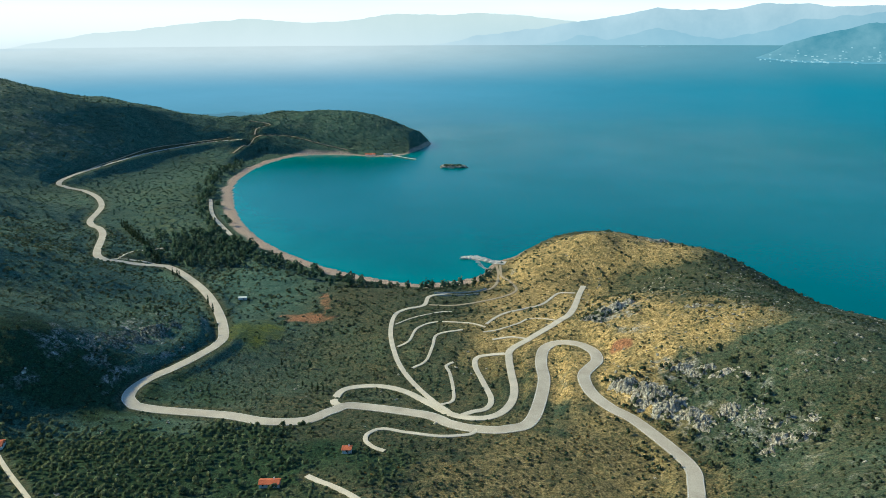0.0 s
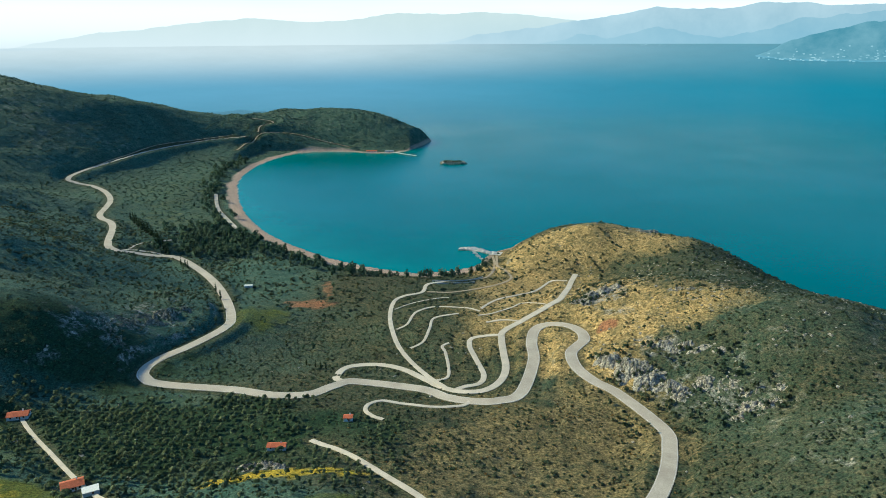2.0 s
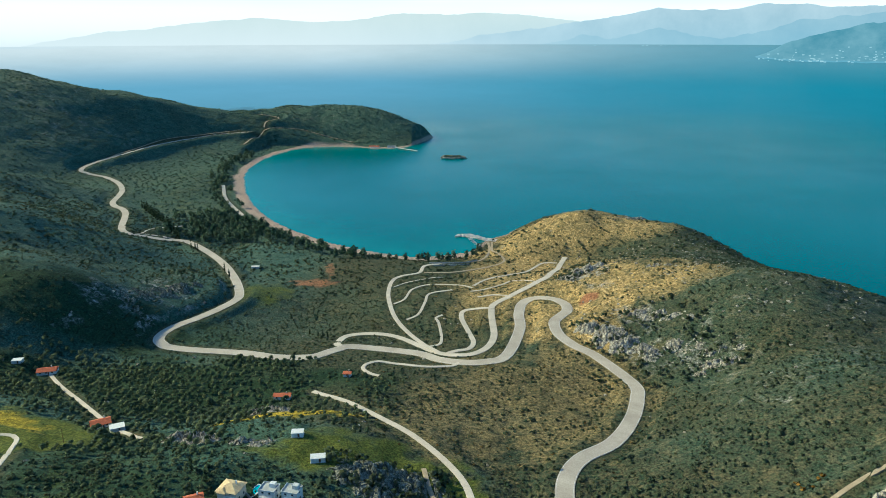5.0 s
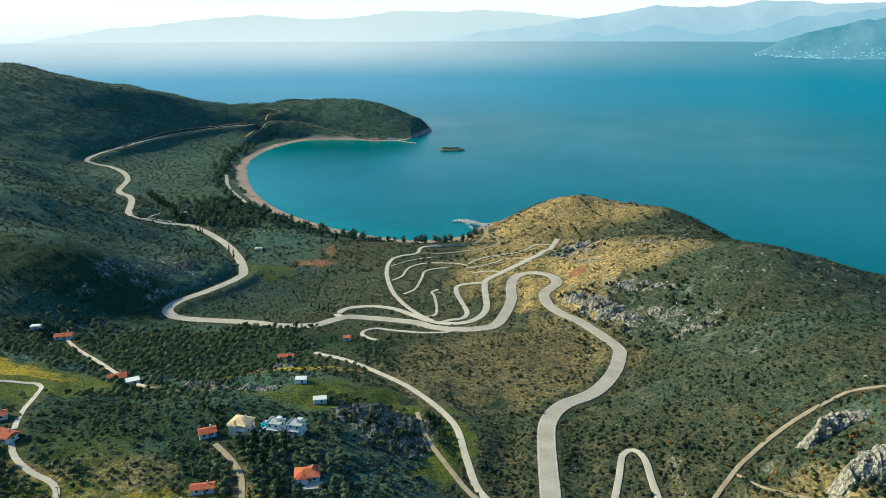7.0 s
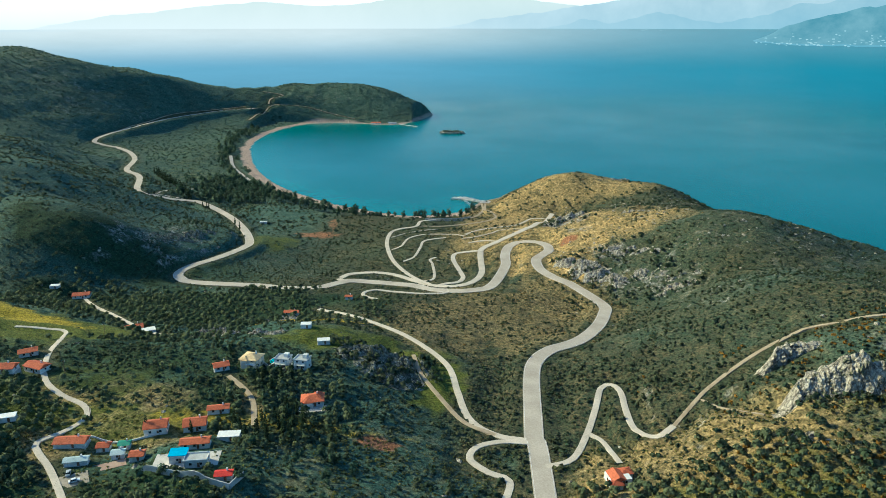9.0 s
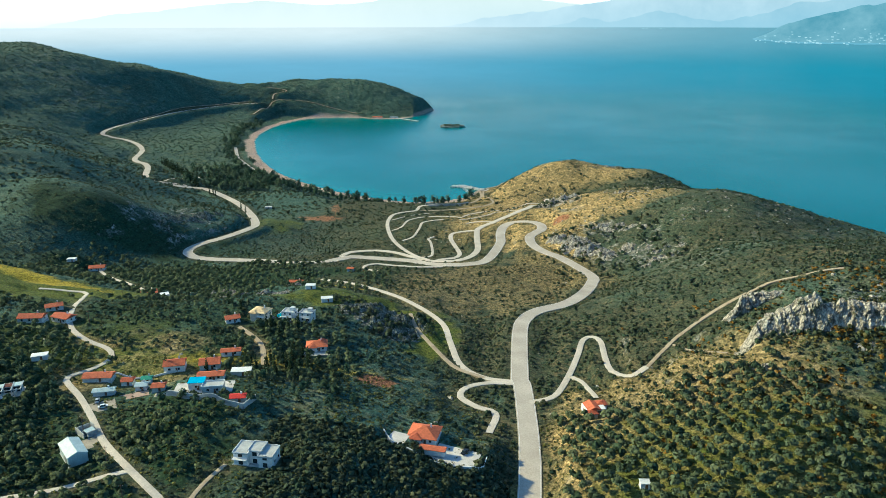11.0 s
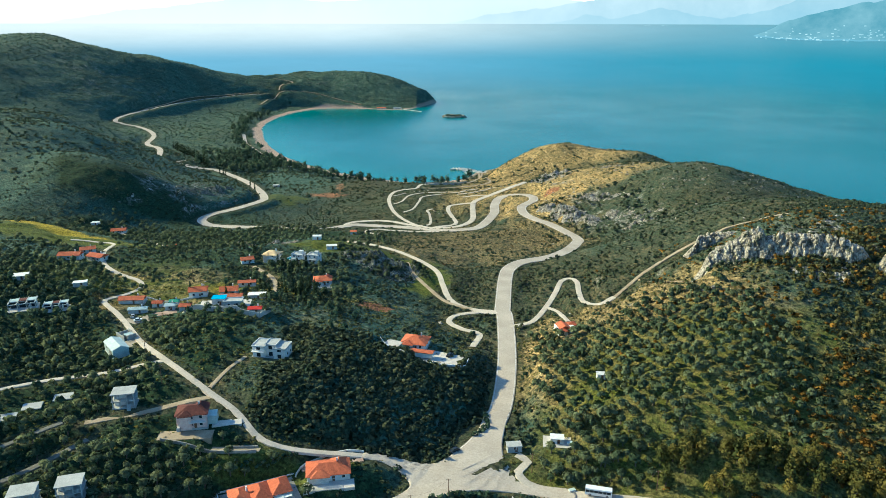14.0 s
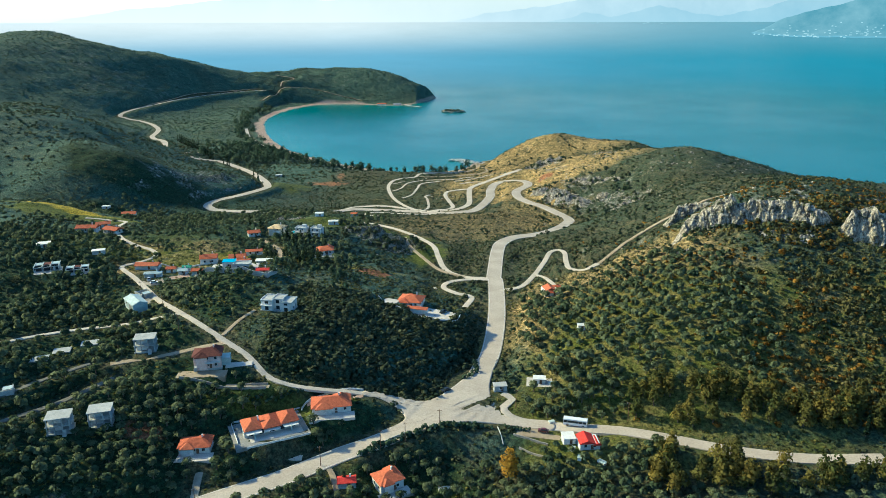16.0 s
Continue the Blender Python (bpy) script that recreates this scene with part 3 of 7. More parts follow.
FLOWERS = most(blob(-275, 285, 60, 14, -15) * 0.8, blob(-95, 300, 40, 9, 5), blob(-60, 130, 50, 9) * 0.5)
ROCKY = np.clip(smooth(0.7, 1.15, STEEP + fbm(X, Y, 30, 4, 31) * 0.5) * smooth(3, 14, Z) * smooth(2, 14, ROAD_GAP) * (1 - 0.75 * smooth(-330, -420, X)) * (1 - 0.8 * smooth(1700, 1800, Y))
                + most(blob(-275, 585, 30, 55) * 0.55, blob(-300, 520, 30, 26) * 0.5, blob(-900, 1500, 150, 250) * 0.35, blob(145, 575, 16, 40), blob(300, 480, 110, 190) * 0.28, blob(145, 440, 30, 50) * 0.8, blob(185, 395, 30, 30) * 0.6, blob(230, 330, 60, 60) * 0.3, blob(230, 860, 60, 40) * 0.4,
                       blob(250, 120, 60, 25), blob(-400, 1960, 300, 60) * 0.25) * smooth(-0.15, 0.25, fbm(X, Y, 14, 4, 5) + 0.1), 0, 1) * smooth(2, 14, FREE)
# dense maquis; the ground under this mask also carries painted haze
HAZED_LUSH = np.clip(most(smooth(20 - 110 * smooth(250, 340, Y), -90 - 150 * smooth(250, 340, Y), X) * 0.95, smooth(130, 190, X - 0.25 * Y) * smooth(150, 100, Y) * 0.3, smooth(150, 230, X - 0.2 * (Y - 300)) * smooth(160, 240, Y) * smooth(660, 540, Y) * 0.15, smooth(1700, 1780, Y) * 0.9, blob(20, 20, 50, 60), blob(340, 470, 150, 200, 0, 0.9) * 0.2, blob(-20, 190, 45, 55) * 0.8, blob(250, 250, 110, 110) * 0.25, blob(-20, 120, 55, 50) * 0.8, blob(230, 140, 60, 40) * 0.5)
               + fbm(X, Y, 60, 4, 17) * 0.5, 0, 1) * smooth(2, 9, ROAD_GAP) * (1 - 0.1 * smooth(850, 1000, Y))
SOIL = most(blob(-150, 690, 26, 14) * 0.7, blob(-140, 745, 6, 34, 10) * 0.5, blob(132, 520, 8, 7), blob(-76, -53, 7, 4), blob(-10, 120, 9, 5))
# weedy grass under the olives, darkened to stand in for cloud shade
SHADED_ORCHARD = most(blob(-80, -65, 105, 70), blob(-150, 20, 90, 60), blob(-210, 90, 70, 70), blob(0, -70, 60, 35), blob(-200, 370, 150, 60) * 0.9, blob(-90, 48, 40, 30) * 0.7, blob(-300, 480, 120, 60) * 0.8, blob(-170, 255, 60, 30) * 0.6, blob(-150, 185, 110, 70) * 0.7) * smooth(1.5, 6, ROAD_GAP)
SAND = np.clip((1 - smooth(11, 22, D + fbm(X, Y, 30, 3, 8) * 10)) * beachy(X, Y), 0, 1)
SAND = np.maximum(SAND, (1 - smooth(3, 9, D)) * 0.6)


def lattice_mesh(name, x, y, z, keep=None):
    ny, nx = x.shape
    co = np.column_stack([x.ravel(), y.ravel(), z.ravel()]).astype(np.float32)
    i = np.arange(ny * nx).reshape(ny, nx)
    f = np.stack([i[:-1, :-1], i[:-1, 1:], i[1:, 1:], i[1:, :-1]], -1).reshape(-1, 4)
    if keep is not None:
        f = f[keep.ravel()]
    me = bpy.data.meshes.new(name)
    me.vertices.add(len(co))
    me.vertices.foreach_set("co", co.ravel())
    me.loops.add(f.size)
    me.loops.foreach_set("vertex_index", f.ravel().astype(np.int32))
    me.polygons.add(len(f))
    me.polygons.foreach_set("loop_start", (np.arange(len(f)) * 4).astype(np.int32))
    me.polygons.foreach_set("use_smooth", np.ones(len(f), bool))
    me.update(calc_edges=True)
    return me


def cover(me, name, *channels):
    a = me.color_attributes.new(name, "FLOAT_COLOR", "POINT")
    c = np.ones((len(me.vertices), 4), np.float32)
    for k, v in enumerate(channels):
        c[:, k] = v.ravel()
    a.data.foreach_set("color", c.ravel())


def ground_material():
    m, n, l, b = material("hillside", 0.95)
    b.inputs["Specular IOR Level"].default_value = 0.1

    def zone(name):
        a = n.new("ShaderNodeVertexColor")
        a.layer_name = name
        s = n.new("ShaderNodeSeparateColor")
        l.new(a.outputs["Color"], s.inputs["Color"])
        return list(s.outputs) + [a.outputs["Alpha"]]
    one, two = zone("cover"), zone("soil")
    fine, mid, big = noise_node(m, 3.2, 7, 0.78), noise_node(m, 13, 7, 0.7), noise_node(m, 70, 4, 0.6)
    scrub = ramp(m, mid, [(0.38, (0.026, 0.040, 0.024)), (0.5, (0.060, 0.062, 0.034)), (0.62, (0.140, 0.112, 0.056))])
    scrub = mix(m, big, scrub, ramp(m, fine, [(0.40, (0.022, 0.040, 0.024)), (0.60, (0.120, 0.102, 0.055))]))
    cells = n.new("ShaderNodeTexVoronoi")
    cells.inputs["Scale"].default_value = 0.30
    place = n.new("ShaderNodeNewGeometry")
    l.new(place.outputs["Position"], cells.inputs["Vector"])
    clumps = math_node(m, "MULTIPLY", ramp(m, cells.outputs["Distance"], [(0.25, (1, 1, 1)), (0.62, (0, 0, 0))]), ramp(m, noise_node(m, 26, 4), [(0.35, (0.15, 0.15, 0.15)), (0.6, (0.95, 0.95, 0.95))]))
    leafy = ramp(m, fine, [(0.4, (0.018, 0.036, 0.022)), (0.7, (0.062, 0.080, 0.044))])
    scrub = mix(m, clumps, scrub, leafy)
    both = mix(m, 0.5, mid, fine)
    # maquis ground, with distance haze put into its pale bluish tones
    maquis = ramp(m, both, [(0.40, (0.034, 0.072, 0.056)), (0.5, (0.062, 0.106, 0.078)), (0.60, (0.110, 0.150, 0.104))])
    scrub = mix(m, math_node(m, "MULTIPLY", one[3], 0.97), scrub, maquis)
    # dry grass, the gold of sunlit patches put into its colour
    dry = ramp(m, fine, [(0.36, (0.15, 0.115, 0.045)), (0.5, (0.36, 0.255, 0.10)), (0.62, (0.58, 0.43, 0.20))])
    dry = mix(m, ramp(m, mid, [(0.44, (0, 0, 0)), (0.64, (0.75, 0.75, 0.75))]), dry, ramp(m, fine, [(0.3, (0.045, 0.055, 0.026)), (0.7, (0.13, 0.115, 0.055))]))
    dry = mix(m, math_node(m, "MULTIPLY", clumps, 0.55), dry, leafy)
    green = ramp(m, fine, [(0.3, (0.040, 0.066, 0.015)), (0.7, (0.140, 0.142, 0.024))])
    rock = ramp(m, fine, [(0.3, (0.13, 0.13, 0.12)), (0.5, (0.28, 0.27, 0.25)), (0.7, (0.46, 0.44, 0.40))])
    soil = ramp(m, fine, [(0.3, (0.16, 0.075, 0.035)), (0.7, (0.34, 0.17, 0.09))])
    sand = ramp(m, fine, [(0.3, (0.29, 0.21, 0.165)), (0.7, (0.42, 0.33, 0.265))])
    yellow = ramp(m, fine, [(0.3, (0.20, 0.16, 0.02)), (0.7, (0.48, 0.36, 0.03))])

    def mask(v, wobble=1.2):
        w = math_node(m, "MULTIPLY", math_node(m, "SUBTRACT", mid, 0.5), wobble)
        inner = math_node(m, "MULTIPLY", math_node(m, "SUBTRACT", math_node(m, "ADD", v, w), 0.22), 1.9, True)
        return math_node(m, "MULTIPLY", inner, math_node(m, "MULTIPLY", v, 6.0, True))
    col = mix(m, mask(one[0]), scrub, dry)
    # green weeds, with the cloud's shade put into their colour
    shaded_weeds = ramp(m, fine, [(0.35, (0.010, 0.026, 0.014)), (0.6, (0.034, 0.058, 0.026)), (0.75, (0.060, 0.075, 0.034))])
    col = mix(m, mask(two[3]), col, shaded_weeds)
    col = mix(m, mask(one[1]), col, green)
    col = mix(m, mask(two[2]), col, yellow)
    col = mix(m, mask(two[1]), col, soil)
    grit = math_node(m, "MULTIPLY", math_node(m, "SUBTRACT", noise_node(m, 5.5, 8, 0.8), 0.47), 9.0, True)
    col = mix(m, math_node(m, "MULTIPLY", mask(one[2], 1.6), grit), col, rock)
    col = mix(m, mask(two[0], 0.5), col, sand)
    speck = ramp(m, noise_node(m, 1.3, 6, 0.75), [(0.40, (0.0, 0.0, 0.0)), (0.5, (0.45, 0.45, 0.45)), (0.60, (1.0, 1.0, 1.0))])
    col = mix(m, speck, mix(m, 1.0, col, (0.42, 0.43, 0.45), "MULTIPLY"), mix(m, 1.0, col, (1.50, 1.47, 1.42), "MULTIPLY"))
    l.new(col, b.inputs["Base Color"])
    bump(m, fine, 0.6, 0.9)
    return m


HILLSIDE = ground_material()
land = lattice_mesh("ground", X, Y, Z, keep=(np.minimum(np.minimum(D[:-1, :-1], D[1:, 1:]), np.minimum(D[1:, :-1], D[:-1, 1:])) > -160))
cover(land, "cover", SUNLIT_DRY, GREEN, ROCKY, HAZED_LUSH)
cover(land, "soil", SAND, SOIL, FLOWERS, SHADED_ORCHARD)
land.materials.append(HILLSIDE)
tagged(new("ground", land), "hilly coastal ground of dark scrub, dry grass and pale rock", "ground", kind="structure")


def ribbon(line, width, rise=0.0, skirt=0.9, offset=0.0):
    """A band that follows a line, with its sides turned down into the ground."""
    p = line[:, :2]
    t = np.gradient(p, axis=0)
    t /= np.maximum(np.linalg.norm(t, axis=1), 1e-6)[:, None]
    nrm = np.column_stack([-t[:, 1], t[:, 0]])
    rows = []
    for off, dz in ((width / 2 + 0.25, -skirt), (width / 2, 0.0), (0.0, 0.06 if skirt else 0.0), (-width / 2, 0.0), (-width / 2 - 0.25, -skirt)):
        if not skirt and abs(off) > width / 2:
            continue
        q = p + nrm * (off + offset)
        rows.append(np.column_stack([q, line[:, 2] + rise + dz]))
    return np.stack(rows, 1)


def road_mesh(name, grid, mat):
    me = lattice_mesh(name, grid[:, :, 0], grid[:, :, 1], grid[:, :, 2])
    me.flip_normals()
    for p in me.polygons:
        p.use_smooth = False
    me.materials.append(mat)
    return me


for k, (name, mat, width, line) in enumerate(ROADS):
    if mat is None:
        continue
    if name == "lane":
        line = line + np.column_stack([0 * line[:, :2], 1.1 * smooth(900, 1000, line[:, 1])])
    label = {"main_road": "winding two-lane asphalt road, pale grey and worn", "side_road": "pale concrete side road without markings",
             "lane": "narrow pale concrete lane with ragged edges", "dirt_track": "narrow brown dirt track across the scrub"}[name]
    ob = tagged(new(name, road_mesh(name, ribbon(line, width, 0.02 * (len(ROADS) - k) / len(ROADS)), mat)), label, "road", kind="structure")
    if name == "main_road":
        near = line[line[:, 1] < 700]
        for side in (1, -1):
            open_ = (near[:, 1] > -37) & (near[:, 1] < (6 if side == 1 else -12)) & (np.abs(near[:, 0] - 35) < 40)
            cut = np.where(open_)[0]
            for piece in (near[:cut[0]], near[cut[-1] + 1:]):
                e = new("edge_line", road_mesh("edge_line", ribbon(piece, 0.16, 0.09, 0, side * 4.3), PAINT))
                e.parent = ob

# the broad mouth of the side road and of the village lane
def road_level(x, y):
    """The height of the roads round a place, the nearest counting most."""
    top = low = 0.0
    for r in ROADS[:3]:
        d = np.hypot(r[3][:, 0] - x, r[3][:, 1] - y)
        k = 1.0 / (d.min() + 0.5) ** 3
        top, low = top + k * r[3][d.argmin(), 2], low + k
    return top / low


def junction(outline, heart):
    """One sheet of asphalt that joins the mouths of the roads, inside an outline that can be seen whole from its heart."""
    edge_ = spline(outline + outline[:1], 1.5)
    w = np.concatenate([[1.008], np.linspace(1, 0, 26)])
    p = np.array(heart) + (edge_[None] - np.array(heart)) * w[:, None, None]
    z = np.array([[road_level(*q) for q in row] for row in p]) + 0.10
    z[0] -= 1.2
    me = lattice_mesh("junction", p[:, :, 0], p[:, :, 1], z)
    me.flip_normals()
    me.materials.append(ASPHALT)
    tagged(new("junction", me), "broad worn asphalt mouth of a road junction", "road", kind="structure")


junction([(60, 24), (57, 9), (55.5, -5), (58, -15), (68, -23.2), (80, -26.6), (80, -33), (68, -30.2), (54, -28.8), (40, -31), (24, -38.5), (16.6, -44.4), (11.4, -37.4), (17, -32.5), (20.5, -28), (18, -22.5), (10, -18.8), (2, -18.6), (2, -15.3), (14, -14.2),
          (26, -15), (34, -10.5), (41, -1), (46.5, 10), (50.4, 24)], (40, -19))

# ---- sea ----
def sea_material():
    m, n, l, b = material("sea_water", 0.22)
    b.inputs["IOR"].default_value = 1.33
    b.inputs["Specular IOR Level"].default_value = 0.4
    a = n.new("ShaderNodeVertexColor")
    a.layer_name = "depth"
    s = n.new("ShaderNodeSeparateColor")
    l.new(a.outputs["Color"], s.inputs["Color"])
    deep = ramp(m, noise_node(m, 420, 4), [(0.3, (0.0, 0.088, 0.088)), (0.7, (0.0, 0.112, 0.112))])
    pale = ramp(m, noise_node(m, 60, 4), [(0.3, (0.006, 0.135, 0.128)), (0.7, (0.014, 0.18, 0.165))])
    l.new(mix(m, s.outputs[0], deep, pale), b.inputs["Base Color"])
    swell = noise_node(m, 5, 4, 0.6)
    bump(m, swell, 0.35, 0.35)
    # ruffled lanes and smooth slicks on the water
    l.new(ramp(m, noise_node(m, 260, 5, 0.6), [(0.35, (0.19, 0.19, 0.19)), (0.65, (0.25, 0.25, 0.25))]), b.inputs["Roughness"])
    return m


CENTRE, RIM, RISE_FROM, RIM_HEIGHT = (20.0, -140.0), 4740.0, 2450.0, 222.0
rr = np.concatenate([np.linspace(200, 2400, 100), np.linspace(2450, RIM, 46)])
aa = np.radians(np.linspace(-180, 180, 241))
R_, A_ = np.meshgrid(rr, aa)


def far_rise(r):
    return RIM_HEIGHT * (np.maximum(r - RISE_FROM, 0) / (RIM - RISE_FROM)) ** 2


sx, sy = CENTRE[0] + R_ * np.sin(A_), CENTRE[1] + R_ * np.cos(A_)
water = lattice_mesh("water", sx, sy, far_rise(R_))
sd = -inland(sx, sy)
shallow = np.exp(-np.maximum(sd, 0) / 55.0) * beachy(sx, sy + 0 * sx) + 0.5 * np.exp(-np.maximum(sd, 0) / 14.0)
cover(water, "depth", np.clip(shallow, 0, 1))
water.flip_normals()
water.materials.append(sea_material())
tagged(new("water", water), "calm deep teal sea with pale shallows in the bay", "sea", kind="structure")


# ---- far shore, a backdrop with its haze put into glowing colour ----
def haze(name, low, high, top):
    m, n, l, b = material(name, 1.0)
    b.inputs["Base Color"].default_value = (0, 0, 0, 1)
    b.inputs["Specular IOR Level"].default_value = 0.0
    # the air's haze is painted here as the land's own glow
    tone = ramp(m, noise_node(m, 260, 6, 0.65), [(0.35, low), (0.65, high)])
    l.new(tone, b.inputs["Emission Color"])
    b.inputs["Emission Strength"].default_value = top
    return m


def far_range(name, crest, radius, foot, seed, mat, rough, deep=14):
    """Mountains along the far rim: crest gives (bearing, height angle) in degrees, seen from over the bay's middle."""
    az, up = np.array(crest).T
    a = np.radians(np.linspace(az[0], az[-1], 420))
    deg = np.degrees(a)
    line = np.interp(deg, az, up) + fbm(deg, a * 0, 1.6, 5, seed, 0.55) * rough
    top = EYE_LEVEL + radius * np.tan(np.radians(line))
    k = np.linspace(0, 1, 22)[:, None]
    spur = fbm(deg[None, :] + 2.2 * k, 2 * k + 0 * a, 1.1, 5, seed + 5, 0.6)
    depth = radius + deep * (k + spur * k * (1 - k) * 2)
    z = foot - 25 + (top[None, :] - foot + 25) * np.clip(k + spur * 0.8 * k * (1 - k), 0, 1)
    me = lattice_mesh(name, CENTRE[0] + depth * np.sin(a), CENTRE[1] + depth * np.cos(a), z)
    me.materials.append(mat)
    return tagged(new(name, me), "mountains across the gulf, glowing in painted blue haze", "mountains", kind="structure")


EYE_LEVEL = 270.0
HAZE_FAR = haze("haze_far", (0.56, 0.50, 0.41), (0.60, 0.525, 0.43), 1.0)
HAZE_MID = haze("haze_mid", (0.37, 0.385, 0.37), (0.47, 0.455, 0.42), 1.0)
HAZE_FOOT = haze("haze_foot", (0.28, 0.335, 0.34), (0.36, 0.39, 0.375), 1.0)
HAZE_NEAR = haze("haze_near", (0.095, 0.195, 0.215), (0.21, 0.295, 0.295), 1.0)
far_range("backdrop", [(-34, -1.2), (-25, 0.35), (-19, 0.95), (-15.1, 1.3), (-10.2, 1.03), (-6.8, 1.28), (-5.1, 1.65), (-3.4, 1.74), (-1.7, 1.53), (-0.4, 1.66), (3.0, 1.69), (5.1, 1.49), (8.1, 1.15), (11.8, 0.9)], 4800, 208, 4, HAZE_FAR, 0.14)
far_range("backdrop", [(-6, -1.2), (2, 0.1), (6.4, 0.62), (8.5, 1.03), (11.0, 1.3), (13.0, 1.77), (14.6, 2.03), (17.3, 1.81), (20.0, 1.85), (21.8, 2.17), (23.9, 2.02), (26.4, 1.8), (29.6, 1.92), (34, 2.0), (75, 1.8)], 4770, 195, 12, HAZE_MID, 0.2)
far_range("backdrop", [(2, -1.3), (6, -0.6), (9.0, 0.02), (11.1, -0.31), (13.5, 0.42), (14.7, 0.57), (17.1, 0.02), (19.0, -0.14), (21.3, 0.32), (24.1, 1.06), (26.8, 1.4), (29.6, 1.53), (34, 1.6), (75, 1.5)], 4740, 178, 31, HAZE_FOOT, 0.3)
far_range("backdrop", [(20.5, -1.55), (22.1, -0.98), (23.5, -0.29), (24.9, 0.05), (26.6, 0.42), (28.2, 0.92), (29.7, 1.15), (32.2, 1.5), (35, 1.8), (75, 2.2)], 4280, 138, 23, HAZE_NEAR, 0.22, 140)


def haze_sheet():
    """A glowing, see-through sheet that stands in for sea haze over the far gulf: it thickens with distance, is white
    towards the bright west and blue towards the east, and thins out over the horizon.
    """
    m, n, l, b = material("painted_sea_haze", 1.0)
    a = n.new("ShaderNodeVertexColor")
    a.layer_name = "haze"
    s = n.new("ShaderNodeSeparateColor")
    l.new(a.outputs["Color"], s.inputs["Color"])
    # haze added as emission, its strength and tint stored per vertex
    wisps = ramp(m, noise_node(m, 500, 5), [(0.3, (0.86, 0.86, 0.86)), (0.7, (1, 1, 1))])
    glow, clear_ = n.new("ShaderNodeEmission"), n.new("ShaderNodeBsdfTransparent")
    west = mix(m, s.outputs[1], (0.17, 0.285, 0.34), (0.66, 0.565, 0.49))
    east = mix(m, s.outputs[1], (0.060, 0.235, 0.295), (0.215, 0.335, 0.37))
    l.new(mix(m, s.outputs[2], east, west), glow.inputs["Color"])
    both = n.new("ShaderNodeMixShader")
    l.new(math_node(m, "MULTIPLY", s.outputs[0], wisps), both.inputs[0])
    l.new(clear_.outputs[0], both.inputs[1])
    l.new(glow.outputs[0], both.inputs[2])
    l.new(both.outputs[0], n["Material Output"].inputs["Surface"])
    r = np.concatenate([np.linspace(1900, RIM - 30, 70), np.full(24, RIM - 28)])
    up = np.concatenate([far_rise(r[:70]) + 7, far_rise(r[69]) + 7 + np.linspace(4, 210, 24)])
    az, rr_ = np.meshgrid(np.radians(np.linspace(-75, 75, 160)), r, indexing="ij")
    z = np.broadcast_to(up, rr_.shape)
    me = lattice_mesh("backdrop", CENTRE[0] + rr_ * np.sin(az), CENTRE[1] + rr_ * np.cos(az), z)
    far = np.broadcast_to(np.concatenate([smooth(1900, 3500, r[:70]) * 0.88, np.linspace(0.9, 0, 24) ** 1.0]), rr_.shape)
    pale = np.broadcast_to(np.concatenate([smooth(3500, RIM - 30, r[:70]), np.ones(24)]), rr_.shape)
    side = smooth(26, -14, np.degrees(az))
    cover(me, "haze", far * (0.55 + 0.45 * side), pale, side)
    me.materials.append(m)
    tagged(new("backdrop", me), "glowing see-through sheet painted as bright sea haze", "haze", kind="structure")


haze_sheet()


# ---- building parts ----
WHITE = by_object("white_render", (0.52, 0.52, 0.50), (0.72, 0.71, 0.68), 1.2, 0.85)
CREAM = by_object("cream_render", (0.62, 0.52, 0.40), (0.72, 0.63, 0.50), 1.2, 0.85)
PINK = by_object("pink_render", (0.60, 0.45, 0.40), (0.70, 0.55, 0.49), 1.2, 0.85)
GREY_WALL = plain("bare_concrete", (0.30, 0.31, 0.30), (0.46, 0.46, 0.44), 3, 0.9, 0.03)
STONE_WALL = plain("stone_wall", (0.24, 0.22, 0.19), (0.42, 0.39, 0.34), 1.5, 0.95, 0.08)
PAVING = plain("pale_paving", (0.42, 0.39, 0.35), (0.58, 0.54, 0.49), 4, 0.85, 0.01)
BROWN_PAVING = plain("brown_paving", (0.30, 0.20, 0.15), (0.42, 0.31, 0.24), 3, 0.85, 0.01)
YARD_CONCRETE = plain("yard_concrete", (0.20, 0.20, 0.19), (0.33, 0.32, 0.30), 5, 0.9, 0.01)
PALE_BEAM = plain("weathered_white", (0.34, 0.36, 0.35), (0.50, 0.51, 0.49), 2, 0.85, 0.01)
GREEN_TIN = plain("green_sheet", (0.04, 0.20, 0.13), (0.07, 0.28, 0.18), 2, 0.5, 0.02)
GLASS = material("window_glass", 0.08)[0]
GLASS.node_tree.nodes["Principled BSDF"].inputs["Base Color"].default_value = (0.02, 0.03, 0.035, 1)
FRAME = plain("window_frame", (0.5, 0.5, 0.48), (0.7, 0.7, 0.68), 0.8, 0.6, 0.0)
WOOD = plain("brown_wood", (0.09, 0.05, 0.03), (0.20, 0.12, 0.07), 0.8, 0.7, 0.01)
BARK = plain("bark", (0.06, 0.05, 0.04), (0.15, 0.12, 0.09), 0.5, 0.95, 0.04)
POOL = plain("pool_water", (0.03, 0.42, 0.50), (0.05, 0.52, 0.60), 3, 0.1, 0.02)
BLUE_TARP = plain("blue_sheet_roof", (0.02, 0.30, 0.52), (0.04, 0.42, 0.66), 2, 0.5, 0.02)
TIN = plain("zinc_sheet", (0.34, 0.42, 0.42), (0.50, 0.58, 0.57), 2.5, 0.45, 0.02)
